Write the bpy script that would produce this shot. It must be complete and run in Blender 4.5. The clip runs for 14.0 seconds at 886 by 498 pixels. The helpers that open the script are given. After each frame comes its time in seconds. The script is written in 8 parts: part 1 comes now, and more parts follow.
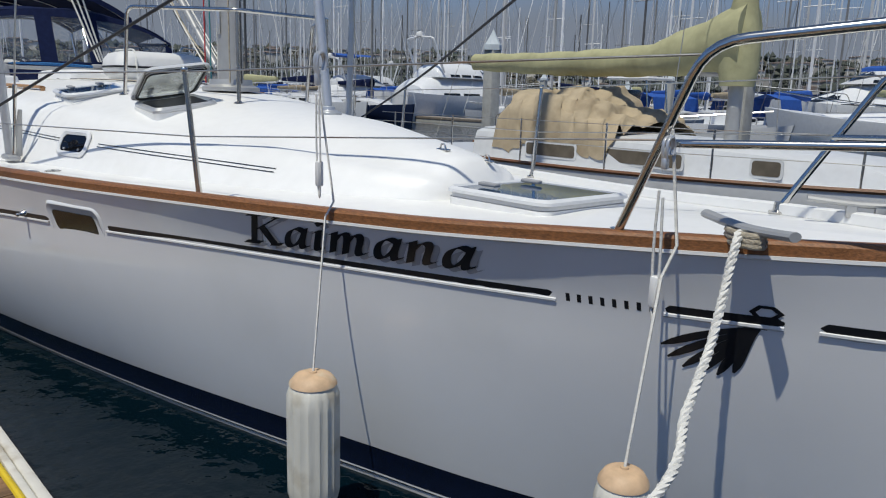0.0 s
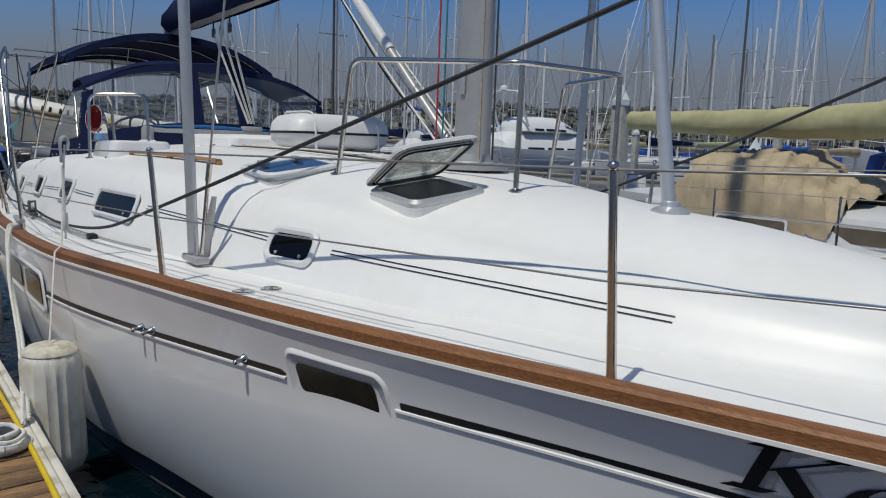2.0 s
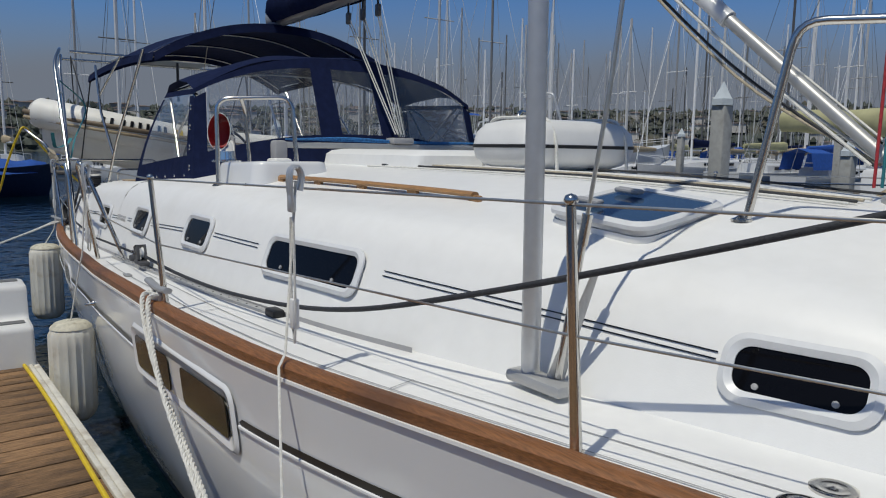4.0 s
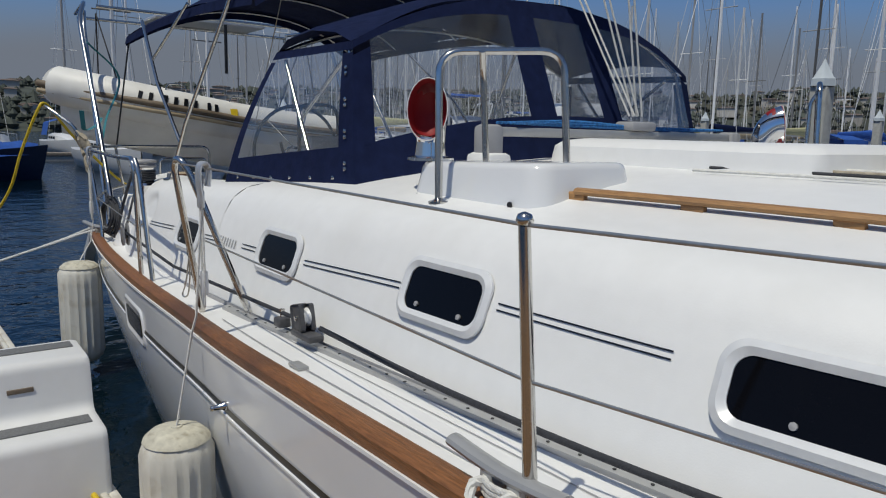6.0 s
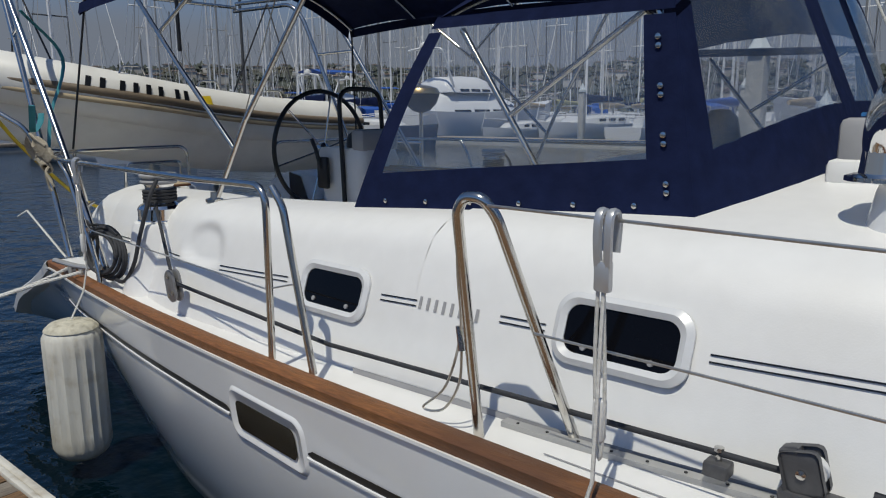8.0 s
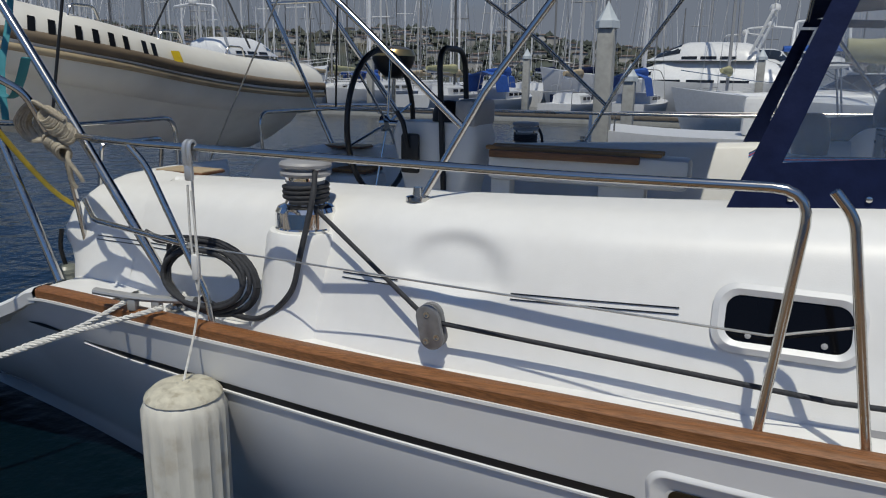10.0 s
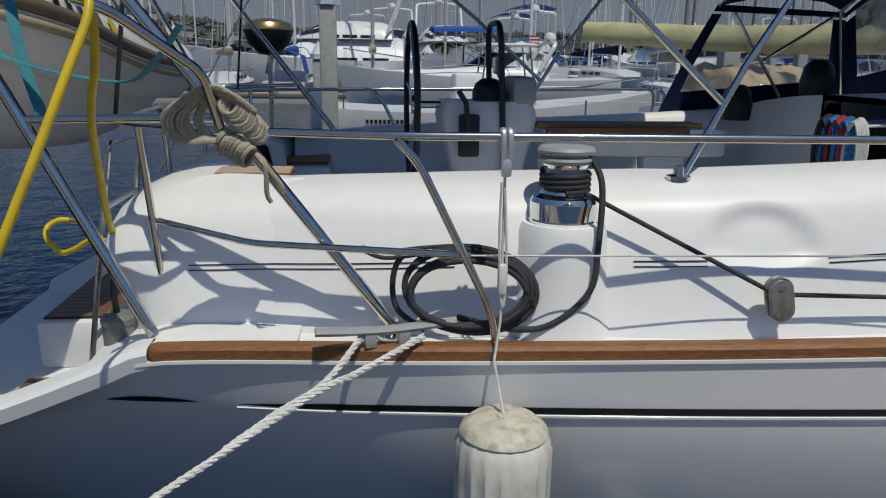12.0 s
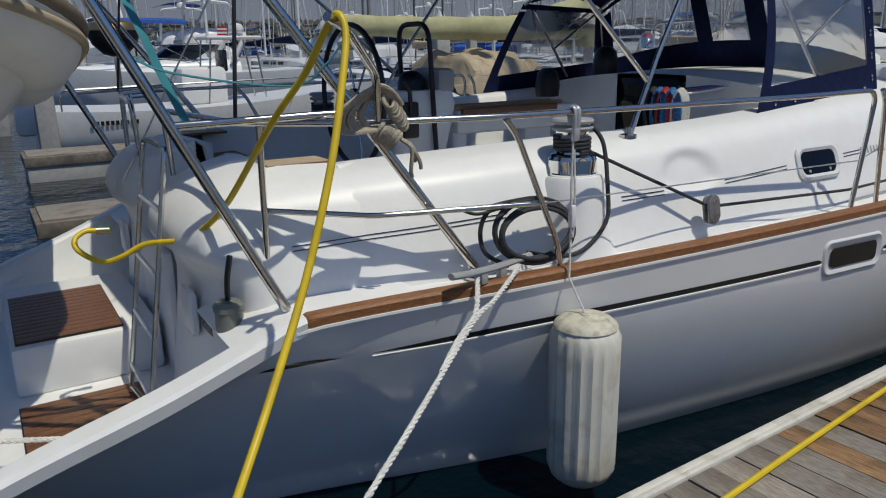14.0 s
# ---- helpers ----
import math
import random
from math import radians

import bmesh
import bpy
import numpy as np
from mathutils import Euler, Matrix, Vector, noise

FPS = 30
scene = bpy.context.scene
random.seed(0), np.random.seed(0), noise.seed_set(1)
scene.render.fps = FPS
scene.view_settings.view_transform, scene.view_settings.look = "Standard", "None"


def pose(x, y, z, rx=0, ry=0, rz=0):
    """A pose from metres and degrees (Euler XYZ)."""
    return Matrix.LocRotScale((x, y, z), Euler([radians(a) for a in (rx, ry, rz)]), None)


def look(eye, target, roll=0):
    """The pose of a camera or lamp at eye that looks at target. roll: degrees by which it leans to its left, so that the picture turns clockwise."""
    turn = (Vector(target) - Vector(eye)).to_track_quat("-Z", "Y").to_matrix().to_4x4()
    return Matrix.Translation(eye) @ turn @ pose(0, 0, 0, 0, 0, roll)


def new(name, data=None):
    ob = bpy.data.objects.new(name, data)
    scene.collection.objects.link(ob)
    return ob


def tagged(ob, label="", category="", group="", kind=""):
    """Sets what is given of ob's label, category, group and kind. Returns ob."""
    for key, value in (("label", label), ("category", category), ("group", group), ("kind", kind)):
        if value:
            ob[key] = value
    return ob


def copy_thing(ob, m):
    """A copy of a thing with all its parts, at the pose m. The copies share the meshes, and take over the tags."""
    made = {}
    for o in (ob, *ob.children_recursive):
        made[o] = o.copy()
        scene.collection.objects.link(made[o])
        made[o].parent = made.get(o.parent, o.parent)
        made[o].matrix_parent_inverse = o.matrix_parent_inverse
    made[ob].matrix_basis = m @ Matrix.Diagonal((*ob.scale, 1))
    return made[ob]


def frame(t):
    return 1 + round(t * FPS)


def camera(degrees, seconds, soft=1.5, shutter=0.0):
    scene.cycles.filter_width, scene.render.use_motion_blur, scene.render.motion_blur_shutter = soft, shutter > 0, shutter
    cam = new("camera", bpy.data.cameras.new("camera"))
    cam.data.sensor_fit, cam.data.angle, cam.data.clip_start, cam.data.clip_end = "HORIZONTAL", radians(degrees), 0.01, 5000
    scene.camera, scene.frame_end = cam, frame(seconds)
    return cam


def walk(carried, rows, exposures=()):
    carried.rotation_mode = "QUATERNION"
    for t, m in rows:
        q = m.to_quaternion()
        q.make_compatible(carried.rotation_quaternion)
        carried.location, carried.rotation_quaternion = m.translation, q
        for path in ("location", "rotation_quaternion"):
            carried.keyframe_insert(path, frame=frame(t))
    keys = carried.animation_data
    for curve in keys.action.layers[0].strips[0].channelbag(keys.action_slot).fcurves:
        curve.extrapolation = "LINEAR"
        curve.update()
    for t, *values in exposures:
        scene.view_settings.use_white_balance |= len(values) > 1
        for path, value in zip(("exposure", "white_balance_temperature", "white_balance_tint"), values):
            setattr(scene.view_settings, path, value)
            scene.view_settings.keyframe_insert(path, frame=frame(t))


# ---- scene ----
cam = camera(62.6, 14.0, 1.1)
PATH = [
    (0, (15.247, -2.614, 1.793), (13.779, -1.318, 1.385), 1.7),
    (0.5, (14.806, -2.64, 1.804), (13.313, -1.361, 1.436), 2.1),
    (1, (14.272, -2.675, 1.827), (12.749, -1.423, 1.494), 2.3),
    (1.5, (13.71, -2.691, 1.873), (12.153, -1.472, 1.572), 2.2),
    (2, (13.114, -2.71, 1.918), (11.521, -1.534, 1.64), 1.9),
    (2.5, (12.531, -2.781, 1.929), (10.918, -1.628, 1.671), 1.9),
    (3, (11.938, -2.82, 1.943), (10.322, -1.669, 1.692), 1.8),
    (3.5, (11.34, -2.911, 1.948), (9.726, -1.755, 1.701), 1.7),
    (4, (10.746, -2.956, 1.959), (9.134, -1.803, 1.693), 0.9),
    (4.2, (10.525, -2.981, 1.959), (8.914, -1.826, 1.691), 0.9),
    (6.3, (7.933, -3.026, 1.972), (6.361, -1.832, 1.649), 1.6),
    (6.5, (7.733, -3.076, 1.954), (6.179, -1.858, 1.635), 1.6),
    (7, (7.223, -3.231, 1.982), (5.744, -1.93, 1.637), 1.1),
    (7.5, (6.734, -3.305, 1.981), (5.331, -1.921, 1.64), 0.7),
    (8, (6.216, -3.447, 2.052), (4.9, -1.988, 1.678), -0.4),
    (8.2, (6.006, -3.501, 2.067), (4.733, -2.008, 1.682), -0.6),
    (10.3, (3.579, -3.917, 2.037), (2.931, -2.08, 1.582), 0.9),
    (10.5, (3.346, -3.911, 2.032), (2.77, -2.05, 1.579), 0.8),
    (11, (2.716, -3.94, 2.053), (2.383, -2.03, 1.564), 0.7),
    (11.5, (2.155, -4.025, 2.032), (2.084, -2.086, 1.545), 0.9),
    (12, (1.619, -3.996, 2.007), (1.842, -2.073, 1.506), 0.8),
    (12.5, (1.191, -3.981, 2.004), (1.661, -2.108, 1.486), -0.2),
    (13, (0.777, -4.04, 2.009), (1.474, -2.245, 1.472), -1.1),
    (13.5, (0.375, -4.097, 2.028), (1.269, -2.391, 1.488), -1.2),
    (14, (-0.049, -4.137, 2.049), (0.974, -2.502, 1.519), -0.9),
]
walk(cam, [(t, look(eye, target, roll)) for t, eye, target, roll in PATH], [(0, 0.36, 6850, 7), (2.2, 0.06, 6900, 7), (14, 0.10, 6950, 7)])

# ---- light ----
TO_SUN = Vector((0.135, -0.41, 0.90)).normalized()
sun_data = bpy.data.lights.new("sun", "SUN")
sun_data.energy, sun_data.angle, sun_data.color = 2.5, radians(0.53), (1.0, 0.98, 0.91)
sun = new("sun", sun_data)
sun.matrix_world = look(TO_SUN * 60, (0, 0, 0))

world = bpy.data.worlds.new("sky")
scene.world = world
world.use_nodes = True
wt = world.node_tree
wt.nodes.clear()
wn = wt.nodes.new
sky = wn("ShaderNodeTexSky")
sky.sky_type, sky.sun_disc = "NISHITA", False
sky.sun_elevation, sky.sun_rotation = math.asin(TO_SUN.z), math.atan2(TO_SUN.x, TO_SUN.y)
sky.dust_density, sky.ozone_density = 0.6, 2.0
coord, sep = wn("ShaderNodeTexCoord"), wn("ShaderNodeSeparateXYZ")
fog_noise = wn("ShaderNodeTexNoise")
fog_noise.inputs["Scale"].default_value, fog_noise.inputs["Detail"].default_value = 2.5, 4
rise = wn("ShaderNodeMath")
rise.operation = "MULTIPLY_ADD"
rise.inputs[1].default_value, rise.inputs[2].default_value = 0.10, -0.05
height = wn("ShaderNodeMath")
height.operation = "ADD"
bank = wn("ShaderNodeMapRange")
bank.interpolation_type = "SMOOTHSTEP"
for k, v in ((1, 0.09), (2, 0.205), (3, 1.0), (4, 0.0)):
    bank.inputs[k].default_value = v
dim, fog, mixed, back, wout = wn("ShaderNodeMix"), wn("ShaderNodeRGB"), wn("ShaderNodeMix"), wn("ShaderNodeBackground"), wn("ShaderNodeOutputWorld")
dim.data_type = mixed.data_type = "RGBA"
dim.blend_type, dim.inputs[0].default_value = "MULTIPLY", 1.0
fog.outputs[0].default_value = (1.30, 1.53, 2.02, 1)   # the marine layer low over the harbour
back.inputs[1].default_value = 0.11
wl = wt.links.new
wl(coord.outputs["Generated"], sep.inputs[0])
wl(coord.outputs["Generated"], fog_noise.inputs["Vector"])
wl(fog_noise.outputs[0], rise.inputs[0])
wl(rise.outputs[0], height.inputs[0])
wl(sep.outputs[2], height.inputs[1])
wl(height.outputs[0], bank.inputs[0])
overhead, tone = wn("ShaderNodeMapRange"), wn("ShaderNodeMix")
overhead.interpolation_type, tone.data_type = "SMOOTHSTEP", "RGBA"
for k, v in ((1, 0.28), (2, 0.65), (3, 0.0), (4, 1.0)):
    overhead.inputs[k].default_value = v
tone.inputs[6].default_value = (0.27, 0.44, 0.70, 1)
tone.inputs[7].default_value = (0.47, 0.53, 0.63, 1)   # high thin haze
wl(sep.outputs[2], overhead.inputs[0])
wl(overhead.outputs[0], tone.inputs[0])
wl(tone.outputs[2], dim.inputs[7])
wl(sky.outputs[0], dim.inputs[6])
wl(bank.outputs[0], mixed.inputs[0])
wl(dim.outputs[2], mixed.inputs[6])
wl(fog.outputs[0], mixed.inputs[7])
wl(mixed.outputs[2], back.inputs[0])
wl(back.outputs[0], wout.inputs[0])


# ---- materials ----
def material(name, colour, rough=0.5, metal=0.0, vary=0.12, scale=8.0, bump=0.0, bump_scale=60.0, stain=None, stain_scale=3.0,
             stain_amount=0.35, stretch=(1, 1, 1), coat=0.0, per_object=0.0, rough_vary=0.0):
    """A surface with grain and blotches at two scales, relief, and (per_object) a shift of its own for each piece."""
    m = bpy.data.materials.new(name)
    m.use_nodes = True
    t, n = m.node_tree, m.node_tree.nodes.new
    p = t.nodes["Principled BSDF"]
    p.inputs["Roughness"].default_value, p.inputs["Metallic"].default_value = rough, metal
    p.inputs["Coat Weight"].default_value = coat
    p.inputs["Coat Roughness"].default_value = 0.06
    tc, mp = n("ShaderNodeTexCoord"), n("ShaderNodeMapping")
    mp.inputs["Scale"].default_value = stretch
    t.links.new(tc.outputs["Object"], mp.inputs[0])
    fine, big = n("ShaderNodeTexNoise"), n("ShaderNodeTexNoise")
    fine.inputs["Scale"].default_value, fine.inputs["Detail"].default_value = scale, 6
    big.inputs["Scale"].default_value, big.inputs["Detail"].default_value = stain_scale, 5
    t.links.new(mp.outputs[0], fine.inputs["Vector"])
    t.links.new(tc.outputs["Object"], big.inputs["Vector"])
    ramp = n("ShaderNodeMapRange")
    for k, v in ((1, 0.25), (2, 0.75), (3, 1 - vary), (4, 1 + vary)):
        ramp.inputs[k].default_value = v
    t.links.new(fine.outputs[0], ramp.inputs[0])
    shade = n("ShaderNodeVectorMath")
    shade.operation = "SCALE"
    shade.inputs[0].default_value = colour
    t.links.new(ramp.outputs[0], shade.inputs["Scale"])
    out = shade.outputs[0]
    if stain:
        mask, mix = n("ShaderNodeMapRange"), n("ShaderNodeMix")
        mask.interpolation_type = "SMOOTHSTEP"
        for k, v in ((1, 0.5), (2, 0.72), (3, 0.0), (4, stain_amount)):
            mask.inputs[k].default_value = v
        t.links.new(big.outputs[0], mask.inputs[0])
        mix.data_type = "RGBA"
        mix.inputs[7].default_value = (*stain, 1)
        t.links.new(mask.outputs[0], mix.inputs[0])
        t.links.new(out, mix.inputs[6])
        out = mix.outputs[2]
    if per_object:
        info, shift, own = n("ShaderNodeObjectInfo"), n("ShaderNodeMapRange"), n("ShaderNodeVectorMath")
        own.operation = "SCALE"
        shift.inputs[3].default_value, shift.inputs[4].default_value = 1 - per_object, 1 + per_object
        t.links.new(info.outputs["Random"], shift.inputs[0])
        t.links.new(out, own.inputs[0])
        t.links.new(shift.outputs[0], own.inputs["Scale"])
        out = own.outputs[0]
    t.links.new(out, p.inputs["Base Color"])
    if rough_vary:
        rr = n("ShaderNodeMapRange")
        for k, v in ((1, 0.3), (2, 0.7), (3, max(0.02, rough - rough_vary)), (4, rough + rough_vary)):
            rr.inputs[k].default_value = v
        t.links.new(big.outputs[0], rr.inputs[0])
        t.links.new(rr.outputs[0], p.inputs["Roughness"])
    if bump:
        grain, relief = n("ShaderNodeTexNoise"), n("ShaderNodeBump")
        grain.inputs["Scale"].default_value, grain.inputs["Detail"].default_value = bump_scale, 4
        relief.inputs["Strength"].default_value, relief.inputs["Distance"].default_value = bump, 0.01
        t.links.new(mp.outputs[0], grain.inputs["Vector"])
        t.links.new(grain.outputs[0], relief.inputs["Height"])
        t.links.new(relief.outputs[0], p.inputs["Normal"])
    return m


GELCOAT = material("gelcoat", (0.74, 0.745, 0.75), 0.16, vary=0.02, scale=3, stain=(0.60, 0.61, 0.61), stain_scale=1.6, stain_amount=0.25, coat=0.4, rough_vary=0.05)
DECK = material("deck_gelcoat", (0.80, 0.80, 0.79), 0.42, vary=0.025, scale=14, bump=0.05, bump_scale=220, stain=(0.70, 0.69, 0.66), stain_scale=2.2, stain_amount=0.3)
NAVY_PAINT = material("boot_stripe", (0.006, 0.011, 0.03), 0.25, vary=0.2, scale=20)
BLACK_LINE = material("black_vinyl", (0.008, 0.009, 0.012), 0.3, vary=0.1)
LETTER_GREY = material("grey_vinyl", (0.36, 0.36, 0.37), 0.35, vary=0.05)
TEAK = material("oiled_teak", (0.225, 0.092, 0.032), 0.5, vary=0.45, scale=30, stretch=(0.5, 6, 6), bump=0.25, bump_scale=60, stain=(0.085, 0.038, 0.02), stain_scale=1.3, stain_amount=0.75)
TEAK_PALE = material("sun_bleached_teak", (0.36, 0.19, 0.075), 0.5, vary=0.3, scale=30, stretch=(0.5, 6, 6), bump=0.2, stain=(0.25, 0.13, 0.06), stain_amount=0.4)
TEAK_GREY = material("bleached_teak", (0.46, 0.36, 0.24), 0.65, vary=0.25, scale=30, stretch=(0.5, 6, 6), bump=0.2)
TEAK_DARK = material("wet_dark_teak", (0.17, 0.075, 0.034), 0.45, vary=0.4, scale=26, stretch=(0.6, 8, 8), bump=0.25)
STEEL = material("polished_stainless", (0.60, 0.585, 0.555), 0.16, 1.0, vary=0.06, scale=20, stain=(0.40, 0.30, 0.2), stain_scale=14, stain_amount=0.22)
WIRE = material("lifeline_wire", (0.55, 0.54, 0.50), 0.3, 0.8, vary=0.15, scale=40, stain=(0.45, 0.2, 0.05), stain_scale=2.5, stain_amount=0.5)
ALUMINIUM = material("anodised_aluminium", (0.44, 0.44, 0.435), 0.42, 0.4, vary=0.06, scale=12)
FRAME_GREY = material("brushed_frame", (0.58, 0.59, 0.60), 0.34, 0.55, vary=0.05, scale=30)
FRAME_PALE = material("pale_frame", (0.70, 0.71, 0.72), 0.3, 0.05, vary=0.04, scale=30)
NAVY = material("navy_canvas", (0.009, 0.015, 0.050), 0.8, vary=0.22, scale=16, bump=0.35, bump_scale=18, stain=(0.014, 0.018, 0.05), stain_scale=4)
NAVY.node_tree.nodes["Principled BSDF"].inputs["Specular IOR Level"].default_value = 0.08
OLIVE = material("khaki_canvas", (0.40, 0.385, 0.22), 0.85, vary=0.12, scale=8, bump=0.6, bump_scale=7, stain=(0.27, 0.26, 0.15), stain_scale=3, stain_amount=0.5)
TAN = material("tan_canvas", (0.42, 0.34, 0.23), 0.9, vary=0.14, scale=6, bump=0.7, bump_scale=6, stain=(0.24, 0.18, 0.11), stain_scale=2.5, stain_amount=0.6)
BLUE = material("blue_canvas", (0.015, 0.085, 0.36), 0.8, vary=0.2, scale=6, bump=0.5, bump_scale=6)
FENDER = material("fender_vinyl", (0.66, 0.64, 0.57), 0.45, vary=0.1, scale=18, stain=(0.42, 0.36, 0.26), stain_scale=9, stain_amount=0.55, stretch=(1, 1, 0.25), bump=0.15)
FENDER_END = material("fender_cap", (0.58, 0.40, 0.25), 0.6, vary=0.2, scale=22, stain=(0.62, 0.55, 0.42), stain_scale=12, stain_amount=0.7)
FENDER_OLD = material("stained_fender_cap", (0.55, 0.52, 0.42), 0.65, vary=0.2, scale=30, stain=(0.25, 0.21, 0.14), stain_scale=22, stain_amount=0.6)
ROPE_WHITE = material("white_nylon_rope", (0.68, 0.67, 0.63), 0.75, vary=0.15, scale=60, bump=0.4, bump_scale=180)
ROPE_TAN = material("weathered_rope", (0.40, 0.35, 0.27), 0.85, vary=0.25, scale=50, bump=0.5, bump_scale=150)
ROPE_BLACK = material("charcoal_rope", (0.030, 0.032, 0.038), 0.7, vary=0.3, scale=60, bump=0.4, bump_scale=160)
ROPE_BLUE = material("blue_rope", (0.03, 0.17, 0.42), 0.7, vary=0.6, scale=70)
ROPE_RED = material("red_rope", (0.42, 0.03, 0.04), 0.7, vary=0.3, scale=60)
TEAL = material("teal_webbing", (0.03, 0.20, 0.24), 0.8, vary=0.2)
YELLOW = material("yellow_rubber_hose", (0.66, 0.47, 0.02), 0.45, vary=0.1, scale=10, stain=(0.3, 0.2, 0.03), stain_scale=8, stain_amount=0.3)
PLASTIC = material("white_plastic", (0.72, 0.72, 0.71), 0.4, vary=0.04)
PLASTIC_GREY = material("grey_plastic", (0.34, 0.34, 0.35), 0.5, vary=0.08)
BLACK = material("black_plastic", (0.012, 0.012, 0.013), 0.45, vary=0.2)
CHROME = material("chrome", (0.80, 0.79, 0.77), 0.06, 1.0, vary=0.02)
BRASS = material("bronzed_brass", (0.42, 0.30, 0.14), 0.3, 0.9, vary=0.15)
RED = material("red_enamel", (0.24, 0.006, 0.010), 0.6, vary=0.06)
SMOKED = material("smoked_acrylic", (0.004, 0.004, 0.005), 0.03, vary=0.1)
SMOKED.node_tree.nodes["Principled BSDF"].inputs["Specular IOR Level"].default_value = 0.16
HULL_GLASS = material("bronze_acrylic", (0.024, 0.019, 0.012), 0.16, vary=0.3, scale=9)
HULL_GLASS.node_tree.nodes["Principled BSDF"].inputs["Specular IOR Level"].default_value = 0.3
HATCH_GLASS = material("blue_grey_acrylic", (0.035, 0.07, 0.13), 0.05, vary=0.1)
HATCH_GLASS.node_tree.nodes["Principled BSDF"].inputs["Specular IOR Level"].default_value = 0.35
DINGHY = material("grey_white_hypalon", (0.76, 0.75, 0.71), 0.5, vary=0.06, scale=6, stain=(0.52, 0.50, 0.46), stain_scale=3, stain_amount=0.4)
DINGHY_TAPE = material("brown_rub_strake", (0.17, 0.13, 0.09), 0.6, vary=0.15)
PLANK = material("weathered_planks", (0.255, 0.145, 0.070), 0.8, vary=0.65, scale=22, stretch=(7, 0.5, 6), bump=0.8, bump_scale=36, stain=(0.06, 0.038, 0.024), stain_scale=4, stain_amount=0.75, per_object=0.28)
DOCK_EDGE = material("dock_edging", (0.62, 0.60, 0.54), 0.6, vary=0.1, scale=10, stain=(0.30, 0.24, 0.16), stain_scale=7, stain_amount=0.6)
CONCRETE = material("pile_concrete", (0.36, 0.36, 0.34), 0.8, vary=0.12, scale=10, bump=0.3, stain=(0.22, 0.22, 0.2), stain_amount=0.5)
STEP_GRIP = material("grey_grip_strip", (0.16, 0.165, 0.17), 0.85, vary=0.2, scale=90, bump=0.4, bump_scale=260)
FAR_WHITE = material("far_hull_white", (0.66, 0.67, 0.68), 0.35, vary=0.06, per_object=0.14)
FAR_GLASS = material("far_window", (0.015, 0.018, 0.022), 0.12, vary=0.1)
BRONZE_GLASS = material("bronze_glass", (0.13, 0.11, 0.085), 0.1, vary=0.3, scale=5)
FAR_NAVY = material("far_hull_navy", (0.012, 0.02, 0.05), 0.25, vary=0.1)
FAR_SPAR = material("far_spar", (0.48, 0.48, 0.48), 0.45, 0.1, vary=0.05, per_object=0.85)
# scrub colour lightened and greyed to stand in for distance haze
HAZED_FOLIAGE = material("hazed_hillside_scrub", (0.060, 0.070, 0.058), 0.95, vary=0.5, scale=0.12, stain=(0.11, 0.09, 0.06), stain_scale=0.03, stain_amount=0.7)
HOUSE = material("far_stucco", (0.42, 0.40, 0.37), 0.85, vary=0.75, scale=0.06, per_object=0.35)
ROOF = material("far_roof_tile", (0.10, 0.075, 0.065), 0.9, vary=0.5, scale=0.05, per_object=0.35)
PLANK_GREY = material("bleached_planks", (0.30, 0.265, 0.225), 0.85, vary=0.4, scale=30, stretch=(6, 0.7, 6), bump=0.8, bump_scale=36, stain=(0.12, 0.085, 0.06), stain_scale=4, stain_amount=0.6, per_object=0.25)
OLD_TIMBER = material("old_dock_timber", (0.17, 0.145, 0.12), 0.9, vary=0.35, scale=14, bump=0.4, stain=(0.07, 0.06, 0.05), stain_amount=0.6)
CAP_BLUE = material("pale_pile_cap", (0.50, 0.55, 0.58), 0.55, vary=0.1, scale=6)
CANISTER = material("olive_plastic", (0.17, 0.18, 0.155), 0.35, vary=0.12, scale=12)
CAST_GREY = material("cast_grey_alloy", (0.24, 0.24, 0.245), 0.5, 0.3, vary=0.15, scale=40)
DARK_CAST = material("dark_cast_alloy", (0.085, 0.085, 0.09), 0.45, 0.2, vary=0.2, scale=40)


